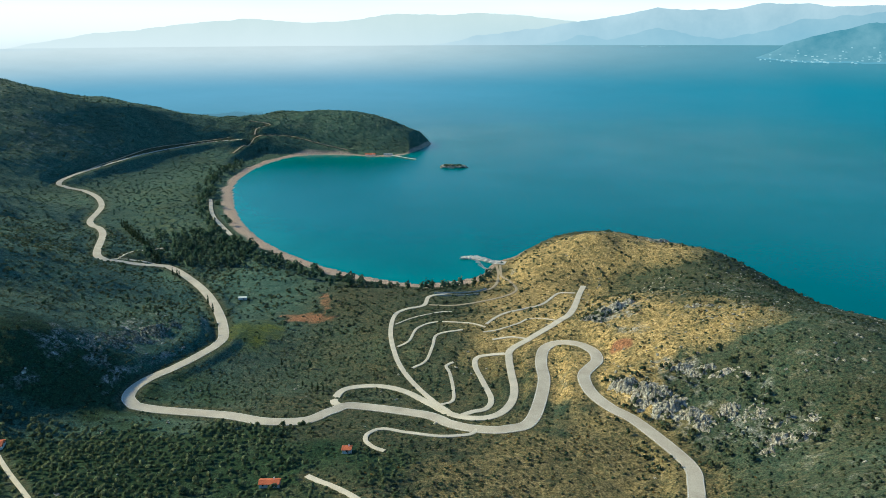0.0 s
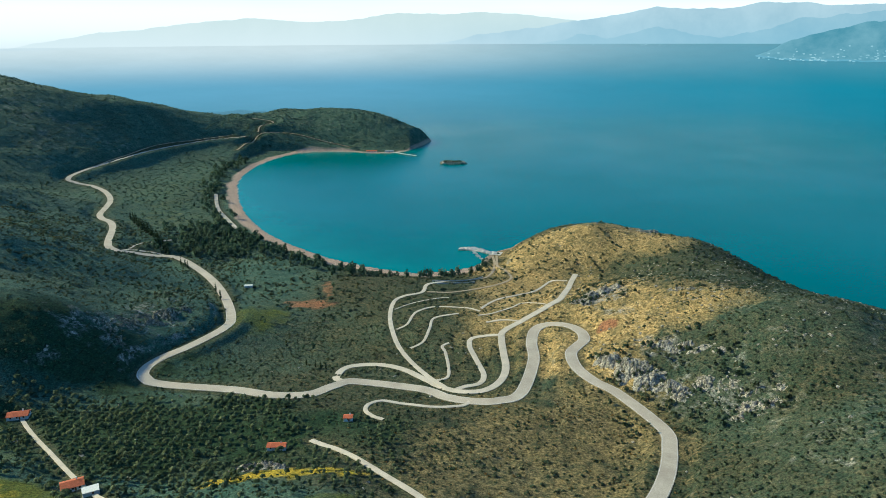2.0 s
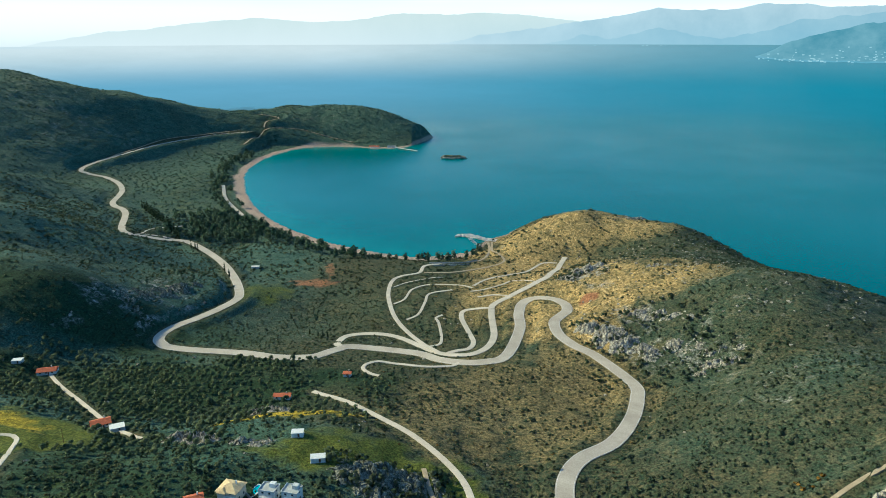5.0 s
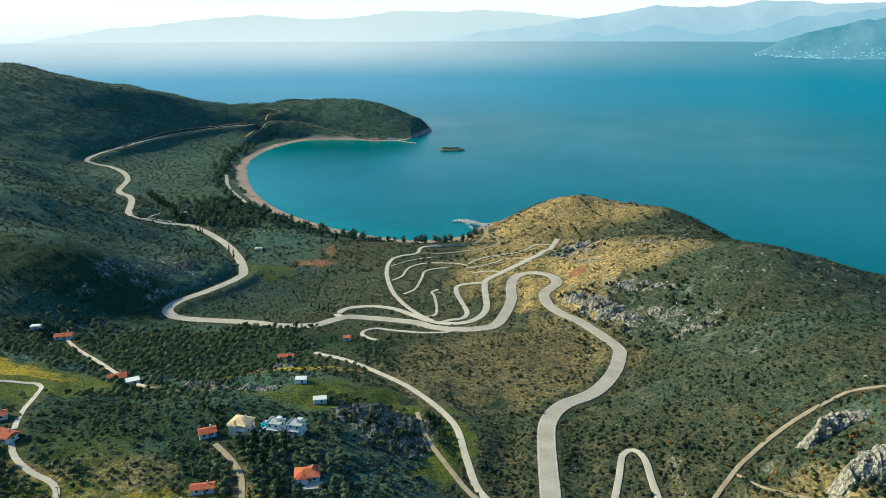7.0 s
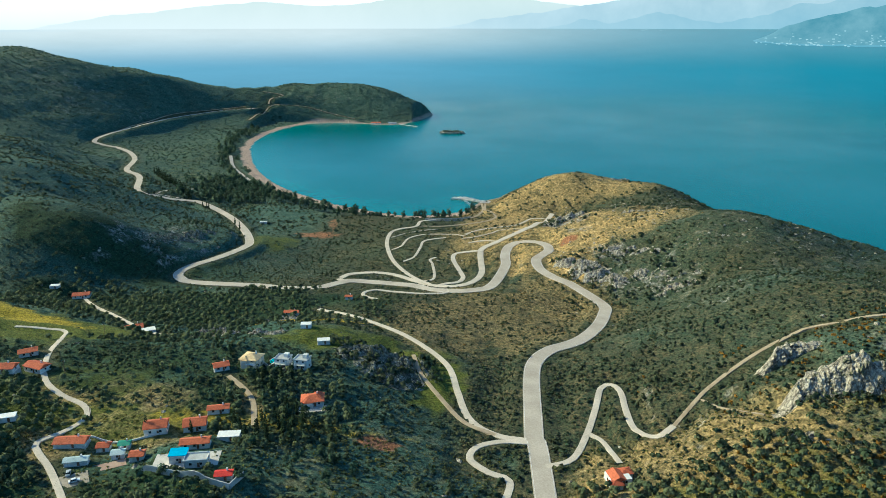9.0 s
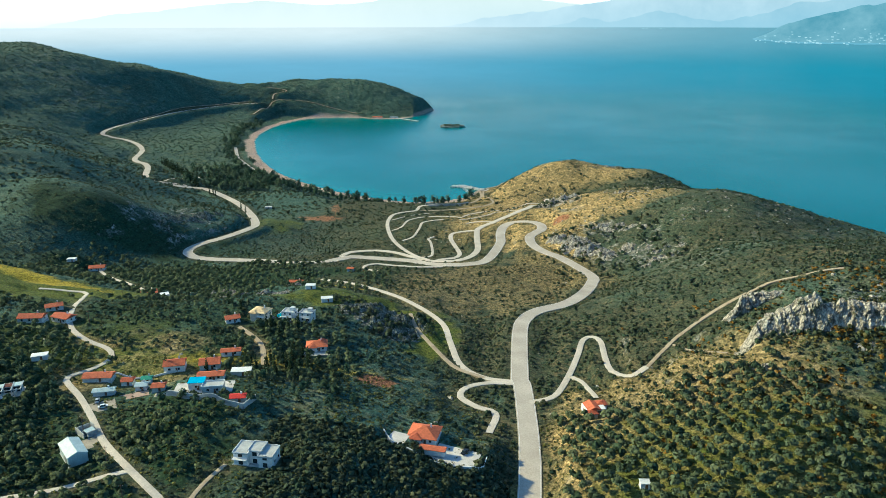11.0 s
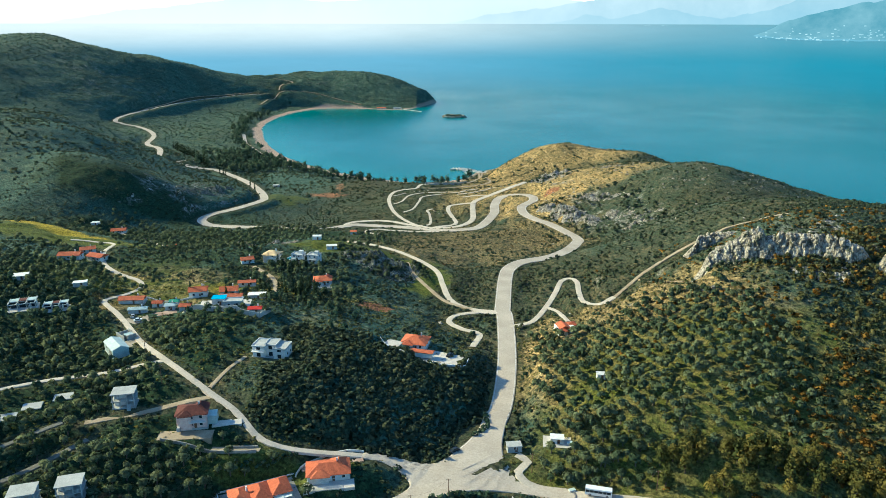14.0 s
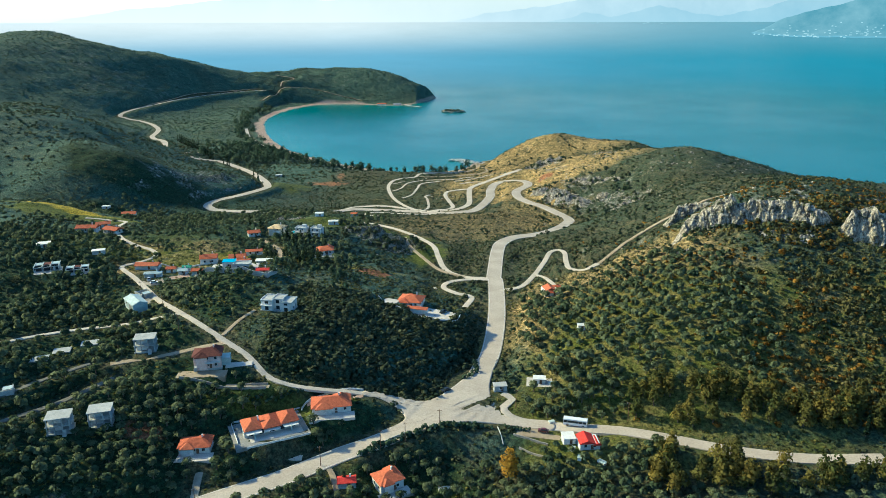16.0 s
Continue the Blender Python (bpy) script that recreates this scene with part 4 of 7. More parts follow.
RUBBER = plain("black_rubber", (0.02, 0.02, 0.02), (0.04, 0.04, 0.04), 0.3, 0.8, 0.0)
METAL = plain("grey_metal", (0.25, 0.26, 0.27), (0.4, 0.41, 0.42), 0.5, 0.45, 0.0, 0.6)


def tile_material(name, dark, light, pitch=0.35):
    """Roof tiles: courses and channels in relief, and each roof a shade of its own."""
    m, n, l, b = material(name, 0.85)
    info = n.new("ShaderNodeObjectInfo")
    tone = mix(m, info.outputs["Random"], dark, light)
    spots = ramp(m, noise_node(m, 0.9, 5, 0.75), [(0.3, (0.25, 0.25, 0.25)), (0.7, (0.8, 0.8, 0.8))])
    l.new(mix(m, 0.6, tone, spots, "OVERLAY"), b.inputs["Base Color"])
    co = n.new("ShaderNodeTexCoord")
    w = n.new("ShaderNodeTexWave")
    w.inputs["Scale"].default_value = 0.34 / pitch
    w.inputs["Distortion"].default_value = 0.3
    l.new(co.outputs["Object"], w.inputs["Vector"])
    bump(m, w.outputs["Fac"], 0.035)
    return m


ROOF_TILES = tile_material("terracotta_tiles", (0.36, 0.088, 0.040), (0.48, 0.135, 0.060))
ROOF_MAROON = tile_material("maroon_tiles", (0.075, 0.022, 0.018), (0.105, 0.032, 0.025))
ROOF_YELLOW = tile_material("yellow_tiles", (0.55, 0.40, 0.20), (0.62, 0.46, 0.25))
ROOF_RED_TIN = tile_material("red_sheet_roof", (0.46, 0.03, 0.025), (0.55, 0.05, 0.035), 0.8)


def part(name, bm, mat, parent, label=""):
    """Links a bmesh as one mesh object under a thing or a part."""
    me = bpy.data.meshes.new(name)
    bm.to_mesh(me)
    bm.free()
    me.materials.append(mat)
    return part_of(name, me, parent, label)


def part_of(name, me, parent, label="", at=None):
    ob = new(name, me)
    ob.parent = parent
    if at is not None:
        ob.matrix_basis = at
    if label:
        ob["label"] = label
    return ob


def box(bm, x, y, z, sx, sy, sz, taper=0.0, turn=0.0):
    """A block, centred at x, y and standing on z."""
    c, s = math.cos(radians(turn)), math.sin(radians(turn))
    v = []
    for k, dz in ((1.0, 0), (1.0 - taper, sz)):
        for a, b in ((-1, -1), (1, -1), (1, 1), (-1, 1)):
            px, py = a * sx / 2 * k, b * sy / 2 * k
            v.append(bm.verts.new((x + px * c - py * s, y + px * s + py * c, z + dz)))
    for f in ((3, 2, 1, 0), (4, 5, 6, 7), (0, 1, 5, 4), (1, 2, 6, 5), (2, 3, 7, 6), (3, 0, 4, 7)):
        bm.faces.new([v[i] for i in f])
    return bm


def boxes(*rows):
    bm = bmesh.new()
    for r in rows:
        box(bm, *r)
    return bm


def hip(bm, x, y, z, w, d, rise, over=0.5, gable=False):
    """A hipped or gabled roof over a block, with an eaves board of some thickness."""
    w, d = w + 2 * over, d + 2 * over
    along = w >= d
    half = (w - d) / 2 if along else (d - w) / 2
    if gable:
        half = (w if along else d) / 2
    low = [bm.verts.new((x + a * w / 2, y + b * d / 2, z - 0.18)) for a, b in ((-1, -1), (1, -1), (1, 1), (-1, 1))]
    v = [bm.verts.new((x + a * w / 2, y + b * d / 2, z)) for a, b in ((-1, -1), (1, -1), (1, 1), (-1, 1))]
    r = [bm.verts.new((x - half, y, z + rise)), bm.verts.new((x + half, y, z + rise))] if along else [bm.verts.new((x, y - half, z + rise)), bm.verts.new((x, y + half, z + rise))]
    if along:
        faces = [(v[0], v[1], r[1], r[0]), (v[2], v[3], r[0], r[1]), (v[1], v[2], r[1]), (v[3], v[0], r[0])]
    else:
        faces = [(v[1], v[2], r[1], r[0]), (v[3], v[0], r[0], r[1]), (v[0], v[1], r[0]), (v[2], v[3], r[1])]
    for f in faces:
        bm.faces.new(f)
    bm.faces.new(low[::-1])
    for i in range(4):
        bm.faces.new((low[i], low[(i + 1) % 4], v[(i + 1) % 4], v[i]))
    return bm


def shared(name, bm, mat):
    me = bpy.data.meshes.new(name)
    bm.to_mesh(me)
    bm.free()
    me.materials.append(mat)
    return me


def ring(bm, w, h, t, depth):
    """An upright frame in the x-z plane, its foot at z 0."""
    for r in ((-w / 2 + t / 2, 0, 0, t, depth, h), (w / 2 - t / 2, 0, 0, t, depth, h), (0, 0, 0, w - 2 * t, depth, t), (0, 0, h - t, w - 2 * t, depth, t)):
        box(bm, *r)
    return bm


WINDOW_FRAME = shared("window", ring(bmesh.new(), 1.3, 1.35, 0.12, 0.16), FRAME)
WINDOW_PANE = shared("pane", boxes((0, 0, 0.12, 1.06, 0.07, 1.11)), GLASS)
TALL_FRAME = shared("window", ring(bmesh.new(), 2.0, 2.2, 0.12, 0.16), FRAME)
TALL_PANE = shared("pane", boxes((0, 0, 0.12, 1.76, 0.07, 1.96)), GLASS)
DOOR_MESH = shared("door", boxes((0, 0, 0, 1.0, 0.14, 2.1)), WOOD)


def windows_on(root, w, d, z, sides, gap=3.1, tall=False):
    """Windows at even steps on the named sides of a block at one storey."""
    f, p, sill = (TALL_FRAME, TALL_PANE, 0.05) if tall else (WINDOW_FRAME, WINDOW_PANE, 0.95)
    for side in sides:
        length, turn, out = {"s": (w, 0, d), "n": (w, 180, d), "e": (d, 90, w), "w": (d, 270, w)}[side]
        n = max(1, int((length - 1.0) // gap))
        for i in range(n):
            u = (i + 0.5) / n * (length - 0.8) - (length - 0.8) / 2
            m = pose(0, 0, 0, 0, 0, turn) @ pose(u, -out / 2 - 0.03, z + sill)
            part_of("pane", p, part_of("window", f, root, at=m))


def rails(root, x0, x1, y, z, name="railing", mat=None, h=0.95):
    bm = bmesh.new()
    n = max(2, int(abs(x1 - x0) / 1.2))
    for i in range(n + 1):
        box(bm, x0 + (x1 - x0) * i / n, y, z, 0.07, 0.07, h)
    box(bm, (x0 + x1) / 2, y, z + h, abs(x1 - x0), 0.09, 0.07)
    box(bm, (x0 + x1) / 2, y, z + h * 0.5, abs(x1 - x0), 0.05, 0.05)
    part(name, bm, mat or WHITE, root)


LABELS = {
    "twin_villa": ("long white villa with three orange tiled hipped roofs", "house"), "villa": ("white villa under an orange tiled hipped roof", "house"),
    "big_villa": ("white villa with terracotta hipped roof on a paved terrace", "house"), "cottage": ("low whitewashed cottage with a red tiled gable roof", "house"),
    "cream_villa": ("cream two-storey villa with a pale yellow hipped roof", "house"), "maroon_house": ("two-storey pinkish house with a dark maroon tiled roof", "house"),
    "frame_house": ("unfinished concrete frame house with bare flat slabs", "unfinished house"), "modern_house": ("white flat-roofed modern house stepped in blocks", "house"),
    "white_flat": ("white flat-roofed house with parapet and dark windows", "house"), "blue_box": ("white outbuilding covered by a bright blue sheet roof", "outbuilding"),
    "metal_barn": ("grey-green metal barn with a ribbed pitched roof", "barn"), "white_shed": ("small white flat-roofed shed in the olive grove", "shed"),
    "tin_shed": ("small shed under a dull red tin roof", "shed"), "red_tin_house": ("small house under bright red ribbed sheet roofs", "house"),
    "pergola_villa": ("white open-framed villa with beams and dark glazing", "house"), "gate_hut": ("small grey concrete hut at the end of a drive", "hut"),
    "long_shed": ("low white shed under a dull zinc roof", "shed"), "green_shed": ("small shed under a green sheet roof", "shed"), "ruin": ("roofless ruin of bare block walls", "ruin"),
    "red_farm": ("small farmhouse with stepped red tiled roofs", "house"),
}


def house(kind, x, y, turn, w, d, storeys):
    z = ground(x, y)
    root = new(kind)
    root.matrix_world = pose(x, y, z, 0, 0, turn)
    label, cat = LABELS[kind]
    tagged(root, label, cat)
    h = 2.9 * storeys
    wall = {"cream_villa": CREAM, "maroon_house": PINK, "metal_barn": TIN, "tin_shed": GREY_WALL, "gate_hut": GREY_WALL}.get(kind, WHITE)
    part("plinth", boxes((0, 0, -4.0, w + 0.5, d + 0.5, 4.15)), GREY_WALL, root)
    if kind == "frame_house":
        for k in range(3):
            part("slab", boxes((0, 0, 0.2 + k * 3.0, w + 0.5, d + 0.5, 0.28)), GREY_WALL, root)
        for a in (-0.47, -0.16, 0.16, 0.47):
            for b in (-0.46, 0.46):
                part("column", boxes((a * w, b * d, 0.2, 0.4, 0.4, 6.1)), GREY_WALL, root)
        for k in range(2):
            part("infill_wall", boxes((0, d * 0.42, 0.48 + 3 * k, w * 0.92, 0.25, 2.72)), GREY_WALL, root)
            part("infill_wall", boxes((-w * 0.2, d * 0.1, 0.48 + 3 * k, w * 0.5, d * 0.5, 2.72)), WHITE, root)
        for i in range(6):
            part("step", boxes((w * 0.25, -d * 0.55 - 0.3 * i, -0.3, 1.4, 0.3, 0.5 + 0.34 * (5 - i))), GREY_WALL, root)
        rails(root, -w / 2, w / 2, -d / 2, 3.48, mat=GREY_WALL)
        return root
    if kind == "ruin":
        for bx, by, sx, sy, hh in ((0, -d / 2, w, 0.3, h), (-w / 2, 0, 0.3, d - 0.6, h * 0.8), (w / 2, 0.5, 0.3, d - 1.6, h), (-w * 0.28, d / 2, w * 0.44, 0.3, h), (w * 0.3, d / 2, w * 0.4, 0.3, h * 0.6), (0.4, 0, 0.25, d - 0.6, h * 0.7)):
            part("wall", boxes((bx, by, 0.1, sx, sy, hh)), GREY_WALL, root)
        part("floor_slab", boxes((0, 0, 0.15, w - 0.8, d - 0.8, 0.12)), YARD_CONCRETE, root)
        part("roof_remnant", boxes((w * 0.28, 0, h * 0.98, w * 0.4, d * 0.6, 0.16)), TIN, root)
        return root
    if kind == "pergola_villa":
        part("wall", boxes((0, d * 0.22, 0, w * 0.94, d * 0.5, h - 0.1)), PALE_BEAM, root)
        part("terrace", boxes((0, -d * 0.1, -0.6, w + 1.2, d * 1.25, 0.8)), PAVING, root)
        n = max(3, int(w / 3.2))
        for i in range(n + 1):
            u = -w / 2 + w * i / n
            part("beam", boxes((u, -0.3, h, 0.4, d + 0.8, 0.45)), PALE_BEAM, root)
            part("column", boxes((u, -d / 2 + 0.1, 0.2, 0.35, 0.35, h - 0.2)), PALE_BEAM, root)
            if i < n:
                part("glazing", boxes((u + w / n / 2, -d * 0.06, 0.3, w / n - 0.5, 0.12, h - 0.5)), GLASS, root)
                part("roof_panel", boxes((u + w / n / 2, d * 0.2, h + 0.12, w / n - 0.42, d * 0.5, 0.12)), ROOF_MAROON if i == n // 2 else TIN, root, "dark red roof panel" if i == n // 2 else "")
        for v in (-d / 2 + 0.1, -d * 0.04, d / 2 + 0.2):
            part("cross_beam", boxes((0, v, h - 0.35, w + 0.4, 0.3, 0.35)), PALE_BEAM, root)
        part("wing_wall", boxes((w * 0.3, -d * 0.45, 0.2, 0.35, d * 0.6, h * 0.75)), PALE_BEAM, root)
        return root
    if kind == "twin_villa":
        part("wall", boxes((0, 0, 0, w, d, h)), wall, root)
        for i in (-1, 0, 1):
            part("roof", hip(bmesh.new(), i * w / 3, -0.5 * (i == 0), h, w / 3 - 0.7, d + (0.8 if i == 0 else 0), 2.1, 0.45), ROOF_TILES, root)
            part("awning", boxes((i * w / 3, -d / 2 - 1.1, h - 0.75, w / 3 - 1.2, 2.2, 0.12)), WHITE, root, "white canvas awning")
        windows_on(root, w, d, 0.2, "sn", 3.4, True)
        windows_on(root, w, d, 0.2, "ew")
        part("terrace", boxes((1.0, -d / 2 - 2.4, -0.9, w - 1, 4.6, 1.15)), PAVING, root, "pale paved terrace")
        part("parapet", boxes((1.0, -d / 2 - 7.6, 0.0, w + 3, 0.25, 0.8)), WHITE, root)
        part("parapet", boxes((-w / 2 - 3.0, 0, 0.0, 0.25, d + 6, 0.8)), WHITE, root)
        part("parapet", boxes((0.5, d / 2 + 3.6, 0.0, w + 6, 0.25, 0.8)), WHITE, root)
        for i in (-0.5, 0.5):
            part("dividing_wall", boxes((i * w / 1.5, -d / 2 - 1.4, 0.2, 0.25, 2.8, 2.3)), TIN, root, "pale blue-grey dividing wall")
        part("chimney", boxes((-w * 0.2, 1.0, h, 0.6, 0.6, 2.4)), WHITE, root)
        return root
    if kind == "modern_house":
        for cx, cy, sx, sy, hh in ((-w * 0.3, 0, w * 0.36, d, h), (w * 0.02, 0.8, w * 0.3, d - 1.6, h + 0.3), (w * 0.33, -0.4, w * 0.34, d, h - 0.4)):
            part("wall", boxes((cx, cy, 0, sx, sy, hh)), wall, root)
            part("roof", boxes((cx, cy, hh, sx + 0.6, sy + 0.6, 0.3)), GREY_WALL, root)
            part("parapet", ring_wall(cx, cy, hh + 0.3, sx + 0.6, sy + 0.6, 0.35), WHITE, root)
        for k in (0, 1):
            for cx, oy in ((-w * 0.3, d), (w * 0.02, d - 3.2), (w * 0.33, d + 0.8)):
                m = pose(cx, -oy / 2 - 0.03, 0.2 + 3.1 * k)
                part_of("pane", TALL_PANE, part_of("window", TALL_FRAME, root, at=m))
        windows_on(root, w, d, 0.2, "ew")
        part("balcony", boxes((-w * 0.3, -d / 2 - 0.8, 3.0, w * 0.36, 1.6, 0.2)), WHITE, root)
        rails(root, -w * 0.48, -w * 0.12, -d / 2 - 1.5, 3.2)
        return root
    part("wall", boxes((0, 0, 0, w, d, h)), wall, root)
    full = max(1, int(round(storeys)))
    if kind in ("white_flat", "blue_box", "white_shed", "gate_hut"):
        top = BLUE_TARP if kind == "blue_box" else GREY_WALL if kind in ("white_flat", "gate_hut") else WHITE
        part("roof", boxes((0, 0, h, w + 0.5, d + 0.5, 0.22)), top, root, "bright blue sheet roof" if kind == "blue_box" else "")
        if kind == "white_flat":
            part("parapet", ring_wall(0, 0, h + 0.22, w + 0.5, d + 0.5, 0.5), WHITE, root)
            if storeys > 1.5:
                part("balcony", boxes((0, -d / 2 - 0.8, 3.0, w * 0.8, 1.7, 0.2)), WHITE, root)
                rails(root, -w * 0.4, w * 0.4, -d / 2 - 1.55, 3.2)
                part("roof_hut", boxes((w * 0.2, d * 0.2, h + 0.22, 2.6, 2.4, 1.9)), WHITE, root)
    elif kind == "metal_barn":
        part("roof", hip(bmesh.new(), 0, 0, h, w, d, 1.5, 0.3, True), TIN, root)
        part("sliding_door", boxes((w * 0.2, -d / 2 - 0.05, 0, 3.4, 0.12, 3.4)), METAL, root)
        windows_on(root, w, d, 1.4, "s", 4.5)
        return root
    elif kind == "red_tin_house":
        part("roof", hip(bmesh.new(), -w * 0.12, 0, h, w * 0.72, d, 1.3, 0.4, True), ROOF_RED_TIN, root)
        part("lean_to", boxes((w * 0.36, -0.6, 0, w * 0.34, d * 0.8, h - 0.7)), WHITE, root)
        part("roof", hip(bmesh.new(), w * 0.38, -0.8, h - 0.6, w * 0.34, d * 0.8, 0.8, 0.4, True), ROOF_RED_TIN, root)
    elif kind == "red_farm":
        part("roof", hip(bmesh.new(), -w * 0.1, 0, h, w * 0.6, d, 1.5, 0.4, True), ROOF_TILES, root)
        part("annex", boxes((w * 0.45, 2.6, 0, 5, 4.5, 2.7)), WHITE, root)
        part("roof", hip(bmesh.new(), w * 0.45, 2.6, 2.7, 5, 4.5, 1.0, 0.4), ROOF_TILES, root)
        part("annex", boxes((-w * 0.3, -d * 0.6, 0, 5, 4, 2.5)), WHITE, root)
        part("roof", hip(bmesh.new(), -w * 0.3, -d * 0.6, 2.5, 5, 4, 0.9, 0.4), ROOF_TILES, root)
    else:
        tiles = {"maroon_house": ROOF_MAROON, "tin_shed": ROOF_RED_TIN, "long_shed": TIN, "green_shed": GREEN_TIN, "cream_villa": ROOF_YELLOW}.get(kind, ROOF_TILES)
        if kind in ("cottage", "tin_shed", "long_shed", "green_shed"):
            part("roof", hip(bmesh.new(), 0, 0, h, w, d, 0.22 * d, 0.45, True), tiles, root)
        else:
            part("roof", hip(bmesh.new(), 0, 0, h, w, d, 0.24 * d, 0.6), tiles, root)
            part("roof", hip(bmesh.new(), -w * 0.2, -d * 0.38, h - 0.02, w * 0.4, d * 0.5, 1.3, 0.5), tiles, root)
            part("porch_wall", boxes((-w * 0.2, -d * 0.38, 0, w * 0.4, d * 0.5, h)), wall, root)
        part("chimney", boxes((w * 0.22, d * 0.12, h, 0.6, 0.6, 0.24 * d + 0.9)), WHITE, root)
        if kind in ("villa", "maroon_house"):
            part("roof", hip(bmesh.new(), w * 0.27, d * 0.2, h + 0.03, w * 0.36, d * 0.75, 0.24 * d + 0.2, 0.5), tiles, root)
            part("wing_wall", boxes((w * 0.27, d * 0.2, 0, w * 0.36, d * 0.75, h)), wall, root)
        if kind == "maroon_house":
            part("garage", boxes((w * 0.62, 0.5, 0, 4.0, 5.0, 3.4)), TIN, root, "pale blue-grey side block")
            part("stair", boxes((-w * 0.42, -d / 2 - 0.5, 0.15, 1.2, 3.2, 1.6)), GREY_WALL, root)
        if kind == "big_villa":
            part("roof_tier", hip(bmesh.new(), 0, 0.3, h + 1.5, w * 0.42, d * 0.36, 1.1, 0.3), tiles, root)
            part("wing_wall", boxes((w * 0.52, -d * 0.98, -0.4, 10.5, 3.4, 2.6)), wall, root)
            part("wing_roof", hip(bmesh.new(), w * 0.52, -d * 0.98, 2.2, 10.5, 3.4, 0.7, 0.3, True), ROOF_TILES, root)
        if kind in ("villa", "big_villa"):
            part("terrace", boxes((0, -d / 2 - 2.2, -1.2, w + 3, 5.0, 1.22)), PAVING, root)
            rails(root, -w / 2 - 1.4, w / 2 + 1.4, -d / 2 - 4.5, 0.02)
        if full > 1:
            part("balcony", boxes((w * 0.2, -d / 2 - 0.8, 3.0, w * 0.55, 1.8, 0.2)), WHITE, root)
            rails(root, -w * 0.07, w * 0.47, -d / 2 - 1.6, 3.2)
    if storeys >= 0.85:
        for k in range(full):
            windows_on(root, w, d, 0.1 + 3.0 * k, "snew")
    part_of("door", DOOR_MESH, root, at=pose(w * 0.12, -d / 2 - 0.03, 0.05))
    return root


def ring_wall(cx, cy, z, w, d, h, t=0.2):
    return boxes((cx, cy - d / 2 + t / 2, z, w, t, h), (cx, cy + d / 2 - t / 2, z, w, t, h), (cx - w / 2 + t / 2, cy, z, t, d - 2 * t, h), (cx + w / 2 - t / 2, cy, z, t, d - 2 * t, h))


for spec in HOUSES:
    house(*spec)


def slab_thing(name, x, y, turn, w, d, mat, label, cat, rise=0.12, rim=None):
    """A paved yard or pool set into the ground."""
    z = ground(x, y)
    root = new(name)
    root.matrix_world = pose(x, y, z, 0, 0, turn)
    tagged(root, label, cat)
    part("slab" if rim is None else "water_surface", boxes((0, 0, -3.0, w, d, 3.0 + rise)), mat, root)
    if rim is not None:
        part("coping", ring_wall(0, 0, -2.5, w + 1.6, d + 1.6, 2.5 + rise + 0.06, 0.78), rim, root)
    return root


YARD_KINDS = {"pale": (PAVING, "pale paved yard beside the house", "yard"), "brown": (BROWN_PAVING, "brown paved yard behind the house", "yard"), "grey": (YARD_CONCRETE, "grey concrete yard all round the villa", "yard"),
              "dirt": (DIRT, "bare dirt yard beside the house", "yard"), "rubble": (GRAVEL, "rubble-strewn yard beside the lane", "yard"), "slab": (GREY_WALL, "pale flat concrete cistern slab in the grove", "cistern")}
for key, rows in YARDS.items():
    for row in rows:
        slab_thing("cistern" if key == "slab" else "yard", *row, *YARD_KINDS[key], 0.5 if key == "slab" else 0.14)
slab_thing("swimming_pool", -77, 194, -30, 3.4, 8, POOL, "turquoise swimming pool with white coping", "pool", 0.15, WHITE)


# ---- walls along plots ----
def plot_wall(points, h, mat, label, t=0.35):
    line = spline(points, 2.5)
    z = np.array([ground(px, py) for px, py in line])
    tn = np.gradient(line, axis=0)
    tn /= np.linalg.norm(tn, axis=1)[:, None]
    nr = np.column_stack([-tn[:, 1], tn[:, 0]]) * t / 2
    rows = np.stack([np.column_stack([line + nr, z - 1.5]), np.column_stack([line + nr, z + h]), np.column_stack([line - nr, z + h]), np.column_stack([line - nr, z - 1.5])], 1)
    me = lattice_mesh("plot_wall", rows[:, :, 0], rows[:, :, 1], rows[:, :, 2])
    for p in me.polygons:
        p.use_smooth = False
    me.materials.append(mat)
    return tagged(new("plot_wall", me), label, "wall")


plot_wall([(-97, 76), (-86, 72), (-73, 67), (-58, 62)], 2.6, GREY_WALL, "long grey retaining wall below the white house")
plot_wall([(-58, 62), (-55, 70)], 2.6, GREY_WALL, "long grey retaining wall below the white house")
plot_wall([(-1, 66), (6, 56), (18, 50), (38, 48), (42, 56)], 0.9, WHITE, "low white parapet wall round the villa yard")
plot_wall([(-21, -30), (-20, -26), (-10, -17.5), (2, -14.5)], 0.9, WHITE, "low pale garden wall behind the villa")
plot_wall([(-48, -24), (-36, -23)], 0.9, STONE_WALL, "curved stone wall below the house yard")
plot_wall([(9, -47), (16, -42), (23, -37)], 1.0, GREY_WALL, "low concrete wall beside the main road")
plot_wall([(58, -31.5), (60, -40)], 0.4, WHITE, "low white drive wall")
plot_wall([(64, -36), (77, -42)], 0.8, STONE_WALL, "rough stone terrace wall")
plot_wall([(66, -41), (76, -47)], 0.8, STONE_WALL, "rough stone terrace wall")
plot_wall([(-72, -24.5), (-62, -26), (-50, -27), (-36, -26)], 1.2, STONE_WALL, "curved stone wall below the house yard")
plot_wall([(-137, 112), (-118, 110), (-104, 116)], 0.9, WHITE, "low white wall along the village lane")
plot_wall([(-80, 190), (-72, 183), (-62, 184)], 1.6, STONE_WALL, "stone garden wall below the villas")
plot_wall([(-20, 758), (20, 764), (40, 778)], 1.6, GREY_WALL, "ruined concrete wall by the shore")
